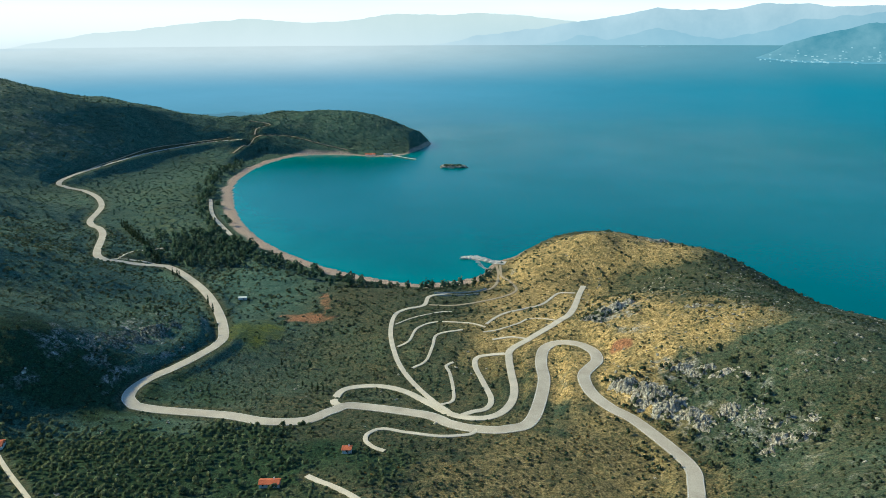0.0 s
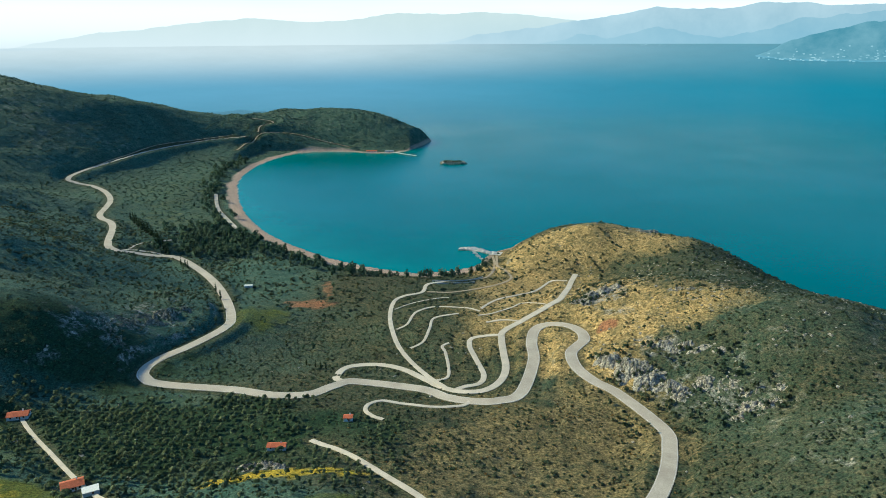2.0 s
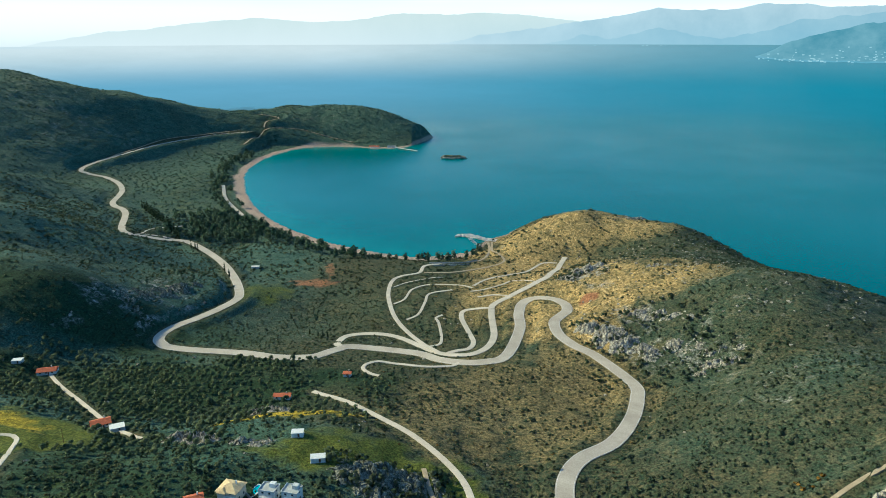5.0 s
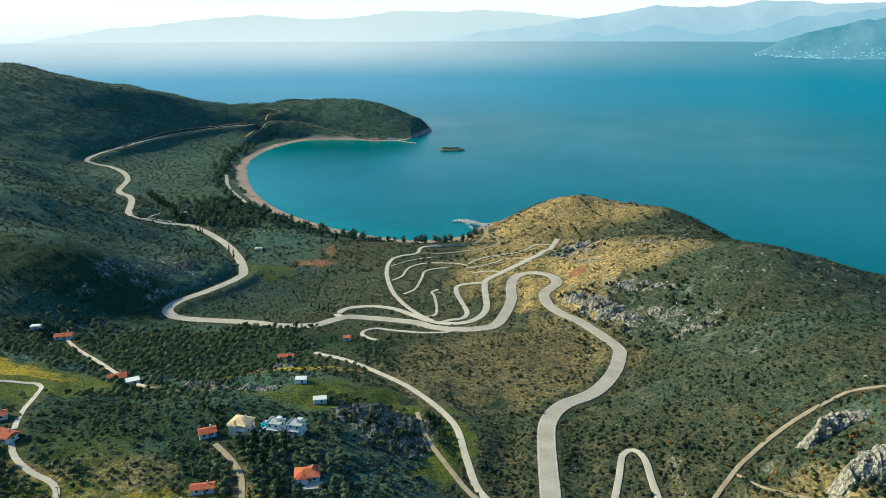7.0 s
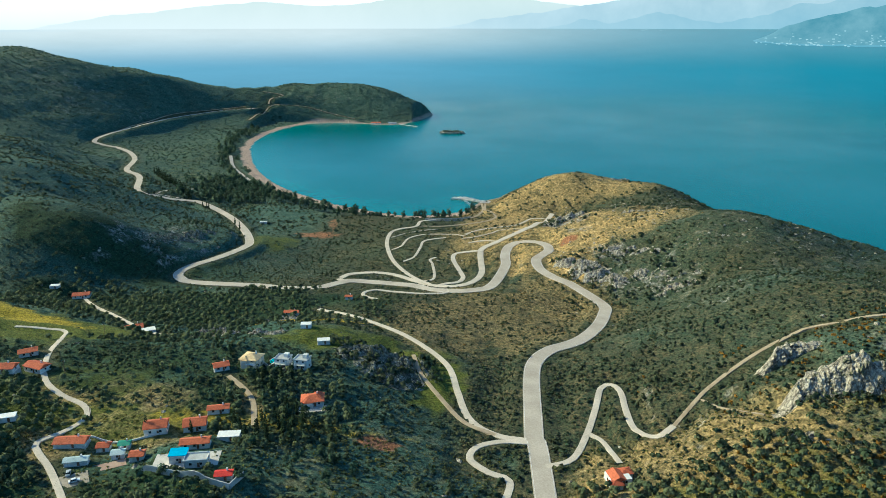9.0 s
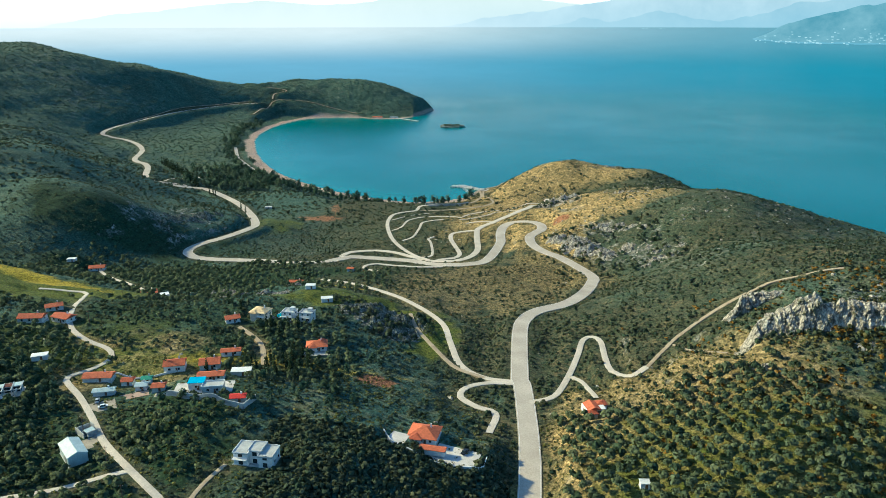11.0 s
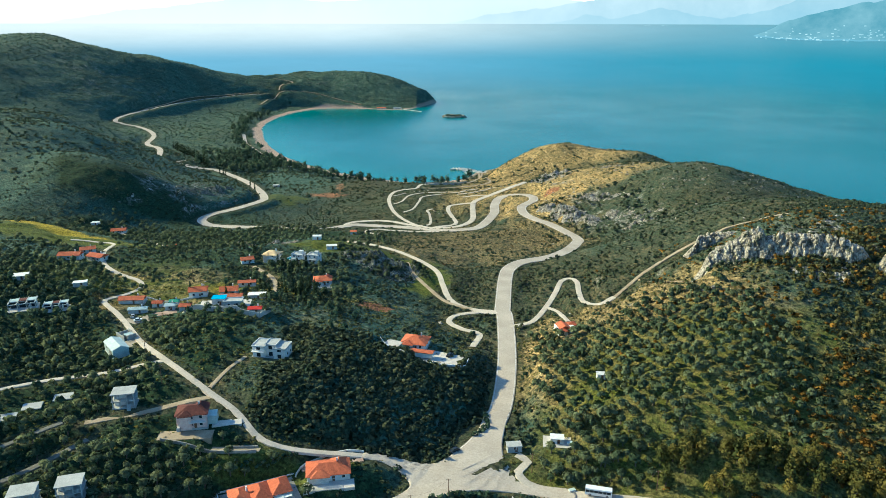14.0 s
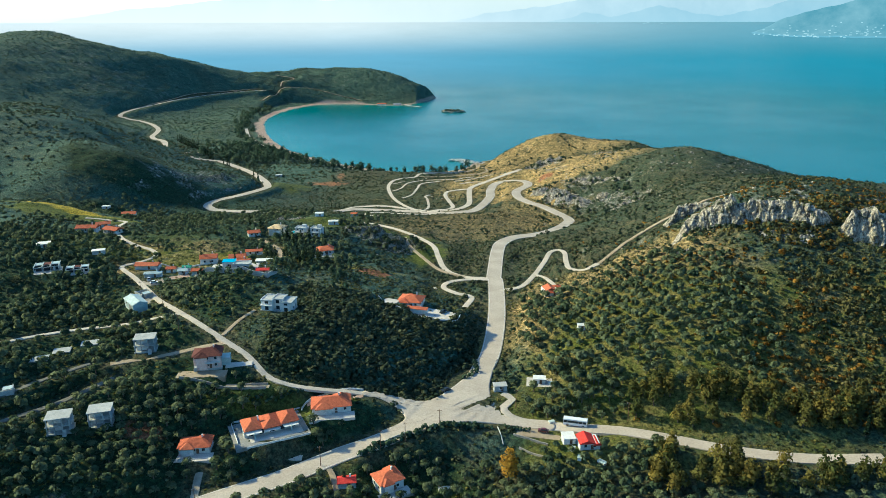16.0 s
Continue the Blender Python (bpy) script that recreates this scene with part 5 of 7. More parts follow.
plot_wall([(-14, 750), (6, 752), (30, 758)], 1.4, GREY_WALL, "ruined concrete wall by the shore")

# ---- vehicles, poles, boats ----
def wheel(root, x, y, r=0.36):
    for k in (1,):
        bm = bmesh.new()
        bmesh.ops.create_cone(bm, cap_ends=True, segments=14, radius1=r, radius2=r, depth=0.24, matrix=pose(x, y, r, 90, 0, 0))
        tyre = part("tyre", bm, RUBBER, root)
        bm = bmesh.new()
        bmesh.ops.create_cone(bm, cap_ends=True, segments=10, radius1=r * 0.55, radius2=r * 0.5, depth=0.27, matrix=pose(x, y, r, 90, 0, 0))
        part("rim", bm, METAL, tyre)


def paint(name, colour):
    m, n, l, b = material(name, 0.3)
    b.inputs["Base Color"].default_value = (*colour, 1)
    b.inputs["Coat Weight"].default_value = 0.4
    return m


CAR_PAINTS = [paint("white_paint", (0.75, 0.75, 0.73)), paint("dark_red_paint", (0.10, 0.02, 0.02)), paint("black_paint", (0.02, 0.022, 0.025)), paint("silver_paint", (0.45, 0.46, 0.47))]


def car(x, y, turn, k, label):
    root = new("car")
    root.matrix_world = pose(x, y, ground(x, y) + 0.35, 0, 0, turn)
    tagged(root, label, "car")
    part("body", boxes((0, 0, 0.25, 4.2, 1.75, 0.6, 0.04)), CAR_PAINTS[k], root)
    part("cabin", boxes((-0.15, 0, 0.85, 2.4, 1.6, 0.58, 0.22)), GLASS, root)
    part("roof", boxes((-0.15, 0, 1.42, 1.8, 1.28, 0.06, 0.05)), CAR_PAINTS[k], root)
    for wx in (-1.3, 1.3):
        for wy in (-0.8, 0.8):
            wheel(root, wx, wy)


for cx, cy, k in ((88, -50, 0.9), (96, -52, 1.2), (86, -46, 0.8), (82, -5, 0.8), (80, -27, 0.9)):
    crate = new("garden_box")
    crate.matrix_world = pose(cx, cy, ground(cx, cy), 0, 0, cx * 7)
    tagged(crate, "small white garden box standing in the grass", "box")
    part("body", boxes((0, 0, -0.3, 2.6 * k, 1.5 * k, 1.2)), WHITE, crate)
    part("lid", boxes((0, 0, 0.9, 2.8 * k, 1.7 * k, 0.1)), TIN, crate)
car(36.5, -6.5, 215, 2, "dark parked car at the road junction")
car(76, -34, 170, 1, "dark red car parked on the gravel forecourt")
car(33, 58, 60, 2, "black car parked in the villa yard")
car(-126, 79, 30, 0, "white car parked in the rubble yard")
car(-131, 84, 110, 3, "silver car parked beside the lane")
bus = new("coach")
bus.matrix_world = pose(89, -30.2, ground(89, -30.2) + 0.32, 0, 0, -12)
tagged(bus, "white coach with dark windows on the side road", "bus")
part("body", boxes((0, 0, 0.45, 9.6, 2.5, 2.6, 0.02)), CAR_PAINTS[0], bus)
for s in (-1, 1):
    for i in range(6):
        part("side_window", boxes((-3.9 + i * 1.5, s * 1.24, 1.6, 1.36, 0.08, 0.95)), GLASS, bus)
part("windscreen", boxes((4.78, 0, 1.4, 0.1, 2.2, 1.3)), GLASS, bus)
for wx in (-3.0, 3.1):
    for wy in (-1.15, 1.15):
        wheel(bus, wx, wy, 0.5)


def pole(x, y, h=8.5):
    root = new("utility_pole")
    root.matrix_world = pose(x, y, ground(x, y))
    tagged(root, "weathered wooden utility pole with a short crossarm", "utility pole", "poles")
    bm = bmesh.new()
    bmesh.ops.create_cone(bm, cap_ends=True, segments=8, radius1=0.16, radius2=0.1, depth=h + 1, matrix=pose(0, 0, h / 2 - 0.5))
    part("post", bm, WOOD, root)
    part("crossarm", boxes((0, 0, h - 0.5, 1.8, 0.12, 0.12)), WOOD, root)
    for s in (-0.75, 0, 0.75):
        part("insulator", boxes((s, 0, h - 0.38, 0.1, 0.1, 0.22)), WHITE, root)


POLES = [(35, -35), (13, -48), (-8, -58), (22, -43), (-45, -84), (-84, 8), (-122, 55), (-142, 125), (-175, 165), (-120, 140), (66, -18), (110, -29), (-200, 255), (-100, 30)]
for px, py in POLES:
    pole(px, py)


def cable(a, b, sag=1.2):
    p, q = Vector((*a, ground(*a) + 8.1)), Vector((*b, ground(*b) + 8.1))
    cu = bpy.data.curves.new("cable", "CURVE")
    cu.dimensions, cu.bevel_depth = "3D", 0.014
    s = cu.splines.new("POLY")
    s.points.add(12)
    for i in range(13):
        t = i / 12
        s.points[i].co = (*(p.lerp(q, t) - Vector((0, 0, sag * 4 * t * (1 - t)))), 1)
    cu.materials.append(RUBBER)
    tagged(new("cable", cu), "thin dark overhead cable between poles", "cable")


for a, b in ((8, 13), (13, 6), (6, 7), (7, 9), (0, 3), (3, 1), (1, 2), (2, 4)):
    cable(POLES[a], POLES[b], 1.6)


def boat(x, y, turn, k=0, z=None):
    root = new("boat")
    root.matrix_world = pose(x, y, 0.05 if z is None else z, 0, 0, turn)
    tagged(root, "small white open boat", "boat", "moored boats")
    bm = bmesh.new()
    rows = []
    for t in range(7):
        u = -2.6 + 5.2 * t / 6
        wd = 0.95 * (1 - max(0, (u - 0.3) / 2.35) ** 2)
        rows.append([bm.verts.new((u, s * wd * f, hz)) for s, f, hz in ((-1, 1, 0.75), (-1, 0.55, -0.15), (1, 0.55, -0.15), (1, 1, 0.75))])
    for a, b in zip(rows, rows[1:]):
        for i in range(3):
            bm.faces.new((a[i], b[i], b[i + 1], a[i + 1]))
    bm.faces.new(rows[0])
    part("hull", bm, CAR_PAINTS[0], root)
    part("thwart", boxes((0.4, 0, 0.5, 0.3, 1.5, 0.06), (-1.1, 0, 0.5, 0.3, 1.5, 0.06)), WOOD, root)
    part("cabin", boxes((-0.4, 0, 0.5, 1.1, 0.9, 0.7, 0.15)), CAR_PAINTS[0], root)


rng = random.Random(5)
for i in range(14):
    t = i / 13
    boat(33 + 14 * t + rng.uniform(-1, 1), 925 - 45 * t + rng.uniform(-2, 2), rng.uniform(150, 200))
boat(38, -60.5, 15, 0, ground(38, -60.5) + 0.2)


# ---- rock ----
def rock_material(name, dark, mid, light):
    m, n, l, b = material(name, 0.95)
    b.inputs["Specular IOR Level"].default_value = 0.1
    g = n.new("ShaderNodeNewGeometry")
    st = n.new("ShaderNodeMapping")
    st.inputs["Scale"].default_value = (1, 1, 0.22)
    l.new(g.outputs["Position"], st.inputs["Vector"])
    t = n.new("ShaderNodeTexNoise")
    t.inputs["Scale"].default_value, t.inputs["Detail"].default_value, t.inputs["Roughness"].default_value = 0.55, 8, 0.72
    l.new(st.outputs["Vector"], t.inputs["Vector"])
    col = ramp(m, t.outputs["Fac"], [(0.36, dark), (0.48, mid), (0.62, light)])
    bent = n.new("ShaderNodeVectorMath")
    l.new(st.outputs["Vector"], bent.inputs[0])
    l.new(noise_node(m, 2.4, 4, 0.6, "Color"), bent.inputs[1])
    cell = n.new("ShaderNodeTexVoronoi")
    cell.feature = "DISTANCE_TO_EDGE"
    cell.inputs["Scale"].default_value = 0.62
    l.new(bent.outputs[0], cell.inputs["Vector"])
    cleft = ramp(m, cell.outputs["Distance"], [(0.0, (0.22, 0.22, 0.22)), (0.10, (0.85, 0.85, 0.85)), (0.3, (1, 1, 1))])
    col = mix(m, 0.9, col, cleft, "MULTIPLY")
    moss = ramp(m, noise_node(m, 4, 5, 0.7), [(0.54, (0, 0, 0)), (0.66, (0.85, 0.85, 0.85))])
    l.new(mix(m, moss, col, (0.06, 0.072, 0.034)), b.inputs["Base Color"])
    bump(m, t.outputs["Fac"], 1.0, 1.0)
    return m


DARK_STONE = rock_material("mossy_stone", (0.070, 0.080, 0.062), (0.19, 0.19, 0.150), (0.38, 0.36, 0.29))
LIMESTONE = rock_material("limestone", (0.14, 0.122, 0.095), (0.36, 0.325, 0.265), (0.60, 0.55, 0.45))


def ico(level=1):
    bm = bmesh.new()
    bmesh.ops.create_icosphere(bm, subdivisions=level, radius=1.0)
    v = np.array([p.co[:] for p in bm.verts])
    f = np.array([[p.index for p in q.verts] for q in bm.faces])
    bm.free()
    return v, f


def tri_mesh(name, v, f, mat, tone=None, flat=True, normals=None):
    me = bpy.data.meshes.new(name)
    me.vertices.add(len(v))
    me.vertices.foreach_set("co", v.astype(np.float32).ravel())
    me.loops.add(f.size)
    me.loops.foreach_set("vertex_index", f.ravel().astype(np.int32))
    me.polygons.add(len(f))
    me.polygons.foreach_set("loop_start", (np.arange(len(f)) * 3).astype(np.int32))
    me.polygons.foreach_set("use_smooth", np.full(len(f), not flat))
    me.update(calc_edges=True)
    if tone is not None:
        cover(me, "tone", tone, tone * 0, tone * 0)
    if normals is not None:
        me.attributes.new("custom_normal", "FLOAT_VECTOR", "POINT").data.foreach_set("vector", normals.astype(np.float32).ravel())
    me.materials.append(mat)
    return me


PALE_STONE = plain("pale_stone", (0.42, 0.40, 0.36), (0.62, 0.60, 0.55), 3, 0.9, 0.1)
SPHERE = ico(3)


def crag(w, d, h, seed):
    """A jagged limestone block with a broken top and a wide foot."""
    v = SPHERE[0].copy()
    off = seed * 7.31
    n1 = fbm(v[:, 0] * 2.6 + off, v[:, 1] * 2.6 + v[:, 2] * 0.8, 1.0, 3, seed)
    n2 = fbm(v[:, 0] * 6.5 + off, v[:, 1] * 6.5 + v[:, 2] * 1.5, 1.0, 4, seed + 3)
    p = v * (0.9 + 0.4 * (0.5 - np.abs(n1) * 2) + 0.34 * n2)[:, None]
    top = 0.72 + 0.5 * fbm(p[:, 0] * 2.2 + off, p[:, 1] * 2.2, 1.0, 3, seed + 5)
    p[:, 2] = np.where(p[:, 2] > 0, top * np.tanh(p[:, 2] * 1.9 / np.maximum(top, 0.2)), p[:, 2])
    return p * np.array([w / 2, d / 2, h])


def blocks_noise(x, y, size, seed):
    """Broken stone: each cell of an uneven net has a height of its own, 0 to 1, and a cleft round it."""
    ix, iy = np.floor(x / size), np.floor(y / size)
    near, second, own = np.full(x.shape, 9.0), np.full(x.shape, 9.0), np.zeros(x.shape)
    for dx in (-1, 0, 1):
        for dy in (-1, 0, 1):
            cx, cy = ix + dx, iy + dy
            d = np.hypot(cx + lattice(cx, cy, seed) - x / size, cy + lattice(cx, cy, seed + 1) - y / size)
            closer = d < near
            second = np.where(closer, near, np.minimum(second, d))
            own = np.where(closer, lattice(cx, cy, seed + 2), own)
            near = np.where(closer, d, near)
    return own * smooth(0.0, 0.28, second - near)


def rock_field(name, spots, label, grain=3.4, bare=0.2, mat=LIMESTONE, step=0.75):
    """Limestone that breaks through the slope round several spots (x, y, width, depth, height): blocks, clefts and ledges."""
    p = np.array(spots, float)
    x0, x1, y0, y1 = (p[:, 0] - p[:, 2]).min(), (p[:, 0] + p[:, 2]).max(), (p[:, 1] - p[:, 3]).min(), (p[:, 1] + p[:, 3]).max()
    gx, gy = np.meshgrid(np.arange(x0, x1, step), np.arange(y0, y1, step))
    swell = np.zeros(gx.shape)
    for cx, cy, w, d, h in spots:
        swell = np.maximum(swell, h * np.exp(-1.6 * (((gx - cx) / (0.55 * w)) ** 2 + ((gy - cy) / (0.6 * d)) ** 2)))
    seed = int(abs(p[0, 0] * 3 + p[0, 1])) % 89
    wx, wy = gx + fbm(gx, gy, 6, 3, seed) * 4, gy + fbm(gx, gy, 6, 3, seed + 4) * 4
    rough = 0.62 * blocks_noise(wx, wy * 0.8, grain, seed) + 0.30 * blocks_noise(wx, wy, grain * 0.42, seed + 9) + 0.36 * fbm(gx, gy, 11, 4, seed + 2, 0.6)
    z = pick(Z, gx, gy) - 0.9 + swell * (rough * 0.85 + bare) + 0.25 * fbm(gx, gy, 1.6, 3, seed)
    z = np.where((swell > 0.12) & (pick(ROAD_GAP, gx, gy) > 1.0), z, pick(Z, gx, gy) - 2.5)
    cx, cy = p[0, :2]
    oz_ = ground(cx, cy)
    above = z > pick(Z, gx, gy) - 1.4
    keep = above[:-1, :-1] | above[1:, 1:] | above[1:, :-1] | above[:-1, 1:]
    me = lattice_mesh("rock_face", gx - cx, gy - cy, z - oz_, keep)
    for q in me.polygons:
        q.use_smooth = False
    me.materials.append(mat)
    ob = tagged(new(name, me), label, "rock outcrop")
    ob.matrix_world = pose(cx, cy, oz_)
    return ob


def rock_wall(name, line, label, seed):
    """A fluted limestone wall along a line of (x, y, height, depth): steep towards the south, broken on top."""
    q = spline(line, 0.55)
    x, y, h, d = q.T
    t = np.gradient(q[:, :2], axis=0)
    t /= np.linalg.norm(t, axis=1)[:, None]
    out = np.column_stack([t[:, 1], -t[:, 0]])
    s = np.concatenate([[0], np.cumsum(np.hypot(np.diff(x), np.diff(y)))])
    v = np.linspace(0, 1, 46)
    h = h * (0.9 + 0.55 * fbm(s, 0 * s, 13, 3, seed) + 0.26 * blocks_noise(s, 0 * s + 3.0, 4.2, seed + 3)) * smooth(0, 5, s) * smooth(0, 5, s[-1] - s) + 0.4
    S, V = np.meshgrid(s, v, indexing="ij")
    H, Dp = np.broadcast_to(h[:, None], S.shape), np.broadcast_to(d[:, None], S.shape)
    up = np.interp(V, [0, 0.08, 0.55, 0.66, 0.8, 1], [-0.14, 0.0, 0.86, 1.0, 0.86, -0.1])
    across = np.interp(V, [0, 0.08, 0.55, 0.66, 0.8, 1], [0.62, 0.52, 0.16, -0.02, -0.22, -0.6])
    face = np.sin(np.pi * np.clip(V, 0, 1)) ** 0.6
    flute = np.abs(fbm(S + 2.0 * V, V * 2.2, 6.5, 3, seed + 11, 0.6))
    fine = 0.65 * blocks_noise(S + 3 * V, V * H * 1.3 + S * 0.3, 3.6, seed + 21) + 0.35 * blocks_noise(S, V * H * 1.6, 1.5, seed + 23)
    crack = fbm(S, V * H * 1.2, 2.0, 4, seed + 31, 0.65)
    push = face * (1.4 - 3.4 * flute + 2.4 * fine + 2.4 * crack + 6.0 * fbm(S, V * 8, 16, 3, seed + 51))
    ledge = 0.14 * H * (blocks_noise(S * 0.8, V * 9.0, 5.0, seed + 41) - 0.4) * smooth(0.5, 0.7, V)
    px = x[:, None] + out[:, :1] * (across * Dp + push)
    py = y[:, None] + out[:, 1:] * (across * Dp + push)
    pz = pick(Z, px, py) * (1 - np.clip(up, 0, 1)) + pick(Z, x, y)[:, None] * np.clip(up, 0, 1) + up * H + ledge + 0.3 * crack
    x0, y0, z0 = x[0], y[0], ground(x[0], y[0])
    me = lattice_mesh("rock_face", px - x0, py - y0, pz - z0)
    me.flip_normals()
    for q_ in me.polygons:
        q_.use_smooth = False
    me.materials.append(LIMESTONE)
    ob = tagged(new(name, me), label, "rock outcrop")
    ob.matrix_world = pose(x0, y0, z0)
    return ob


rock_wall("rock_ridge", [(161, 115, 3, 5), (168, 117, 5, 9), (177, 118, 8, 12), (186, 117, 11, 14), (194, 115, 13, 15), (203, 111, 11, 14), (213, 107, 9, 13), (224, 103, 9, 12), (236, 98, 7, 11), (242, 95, 3, 8)], "tall fluted grey limestone ridge above the scrub", 5)
rock_wall("rock_ridge", [(243, 91, 6, 8), (250, 88, 10, 12), (259, 84, 13, 14), (270, 81, 13, 14), (283, 80, 11, 13), (296, 80, 9, 12), (312, 80, 8, 10)], "tall fluted grey limestone ridge above the scrub", 17)
rock_wall("rock_outcrop", [(166, 148, 4, 5), (174, 152, 8, 8), (182, 154, 9, 9), (190, 155, 6, 7), (197, 155, 3, 5)], "pale limestone outcrop beside a dirt track", 29)
rock_field("rock_outcrop", [(165, 91, 10, 8, 5), (171, 86, 10, 7, 5), (160, 95, 7, 6, 4), (222, 84, 26, 12, 4), (205, 92, 14, 8, 4)], "low pale boulders in the scrub", 2.4, 0.0)
rock_field("rock_outcrop", [(116, 468, 18, 14, 5.6), (124, 461, 20, 15, 7.0), (132, 452, 22, 16, 7.7), (140, 443, 22, 16, 7.7), (147, 431, 22, 17, 7.7), (154, 419, 20, 16, 7.0), (161, 408, 17, 15, 5.6), (128, 440, 15, 14, 4.2), (138, 426, 15, 14, 4.2)], "grey limestone crags sloping down to the road", 4.6, 0.12)
rock_field("rock_outcrop", [(162, 466, 22, 8, 4.9), (174, 458, 22, 8, 5.6), (186, 449, 20, 8, 4.9), (196, 440, 16, 8, 4.2)], "band of pale limestone ledges on the hill", 4.0, 0.2)
rock_field("rock_outcrop", [(178, 412, 16, 14, 6.3), (189, 403, 17, 14, 6.3), (197, 392, 15, 13, 5.6), (194, 376, 20, 16, 6.3), (204, 370, 16, 13, 5.6), (183, 366, 14, 12, 4.9), (214, 382, 12, 12, 3.5)], "grey limestone blocks among the scrub", 3.8, 0.05)
rock_field("rock_outcrop", [(120, 583, 16, 14, 7.7), (131, 587, 18, 15, 9.8), (143, 591, 18, 15, 9.1), (155, 598, 16, 13, 6.3), (128, 572, 14, 12, 5.6)], "blue-grey limestone crag on the cape's flank", 4.2, 0.3)
rock_field("rock_outcrop", [(196, 549, 20, 10, 4.9), (208, 545, 16, 9, 4.2), (240, 560, 16, 8, 3), (228, 520, 14, 9, 3.5)], "low limestone ledge on the hillside", 3.2, 0.05)
rock_field("rock_outcrop", [(-38, 210, 20, 18, 4), (-28, 216, 26, 24, 7), (-17, 220, 26, 26, 8), (-6, 216, 26, 28, 8), (-1, 204, 20, 26, 8), (-8, 194, 22, 22, 6), (-22, 202, 24, 20, 6)], "dark grey rocky knoll above the village", 5.0, 0.28, DARK_STONE)
rock_field("rock_outcrop", [(-104, 318, 20, 12, 7), (-116, 322, 16, 11, 6), (-92, 312, 15, 10, 5)], "blue-grey limestone knoll in the fields", 3.0, 0.3)
rock_field("rock_outcrop", [(-86, 238, 18, 10, 5), (-98, 242, 16, 10, 5), (-128, 258, 20, 16, 9), (-140, 266, 20, 16, 9), (-118, 250, 14, 12, 6)], "blue-grey limestone knoll in the fields", 3.0, 0.2)
rock_field("rock_outcrop", [(-255, 606, 22, 18, 6), (-262, 590, 26, 24, 9), (-272, 570, 28, 24, 10), (-284, 550, 26, 22, 9), (-290, 530, 24, 20, 8), (-276, 516, 20, 18, 6)], "dark grey cliff of fluted rock over the road", 6.0, 0.0, DARK_STONE)
rock_field("rock_outcrop", [(262, 855, 26, 16, 7), (246, 850, 18, 13, 6), (276, 848, 16, 12, 6), (205, 870, 18, 12, 3)], "pale rocky summit of the cape", 4.0, 0.1)

# islet in the bay
islet = new("islet")
islet.matrix_world = pose(4, 1634, 0)
tagged(islet, "small rocky islet with scrub on top", "islet")
for k, (ix, iy, w, d, h) in enumerate([(0, 0, 60, 26, 6), (-14, 2, 34, 22, 7.5), (14, 0, 34, 20, 6.5)]):
    part_of("crag", tri_mesh("crag", crag(w, d, h, 40 + k), SPHERE[1], LIMESTONE), islet, at=pose(ix, iy, 0))

# mole at the harbour and pier on the far side
mole = new("breakwater")
mole.matrix_world = pose(40, 930, 0)
tagged(mole, "pale rubble-stone breakwater of the little harbour", "breakwater")
SMALL = ico(1)
mr = np.random.RandomState(3)
for i in range(90):
    t = i / 89
    bx, by = 62 + (14 - 62) * t, 912 + (938 - 912) * t + 10 * math.sin(t * 3.1)
    s = mr.uniform(1.8, 3.6)
    v = SMALL[0] * (1 + mr.uniform(-0.25, 0.25, (len(SMALL[0]), 1))) * s * np.array([1.2, 1.0, 0.8])
    part_of("boulder", tri_mesh("boulder", v, SMALL[1], PALE_STONE), mole, at=pose(bx - 40 + mr.uniform(-3, 3), by - 930 + mr.uniform(-4, 4), mr.uniform(0, 0.8)))
part("quay", boxes((4, -2, -2, 50, 7, 3.0, 0, -28)), PAVING, mole)
part("quay", boxes((24, -14, -2, 16, 14, 3.2, 0, -20)), PAVING, mole)
pier = new("pier")
pier.matrix_world = pose(-118, 1765, 0)
tagged(pier, "long low concrete pier", "pier")
part("deck", boxes((0, 0, 0.9, 84, 5, 0.7, 0, -43)), PAVING, pier)
for i in range(9):
    u = -38 + i * 9.5
    part("pile", boxes((u * math.cos(radians(43)), -u * math.sin(radians(43)), -4, 1.2, 1.2, 5)), GREY_WALL, pier)
part_of("quay", tri_mesh("quay", *(lambda b: (np.array([p.co[:] for p in b.verts]), np.array([[q.verts[0].index, q.verts[i].index, q.verts[i + 1].index] for q in b.faces for i in (1, 2)])))(boxes((-66, 34, -2, 92, 12, 3.2))), PAVING), pier)


# ---- plants ----
def foliage(name, dark, light, each="tone"):
    m, n, l, b = material(name, 0.85)
    b.inputs["Specular IOR Level"].default_value = 0.12
    if each == "tone":
        a = n.new("ShaderNodeVertexColor")
        a.layer_name = "tone"
        s = n.new("ShaderNodeSeparateColor")
        l.new(a.outputs["Color"], s.inputs["Color"])
        own = s.outputs[0]
    else:
        own = n.new("ShaderNodeObjectInfo").outputs["Random"]
    g = n.new("ShaderNodeNewGeometry")
    leaf = ramp(m, g.outputs["Random Per Island"], [(0.0, (0.32, 0.32, 0.32)), (1.0, (0.72, 0.72, 0.72))])
    col = mix(m, 0.6, mix(m, own, dark, light), leaf, "OVERLAY")
    l.new(col, b.inputs["Base Color"])
    thin = n.new("ShaderNodeBsdfTranslucent")
    l.new(col, thin.inputs["Color"])
    both = n.new("ShaderNodeMixShader")
    both.inputs[0].default_value = 0.35
    l.new(b.outputs[0], both.inputs[1])
    l.new(thin.outputs[0], both.inputs[2])
    l.new(both.outputs[0], n["Material Output"].inputs["Surface"])
    return m


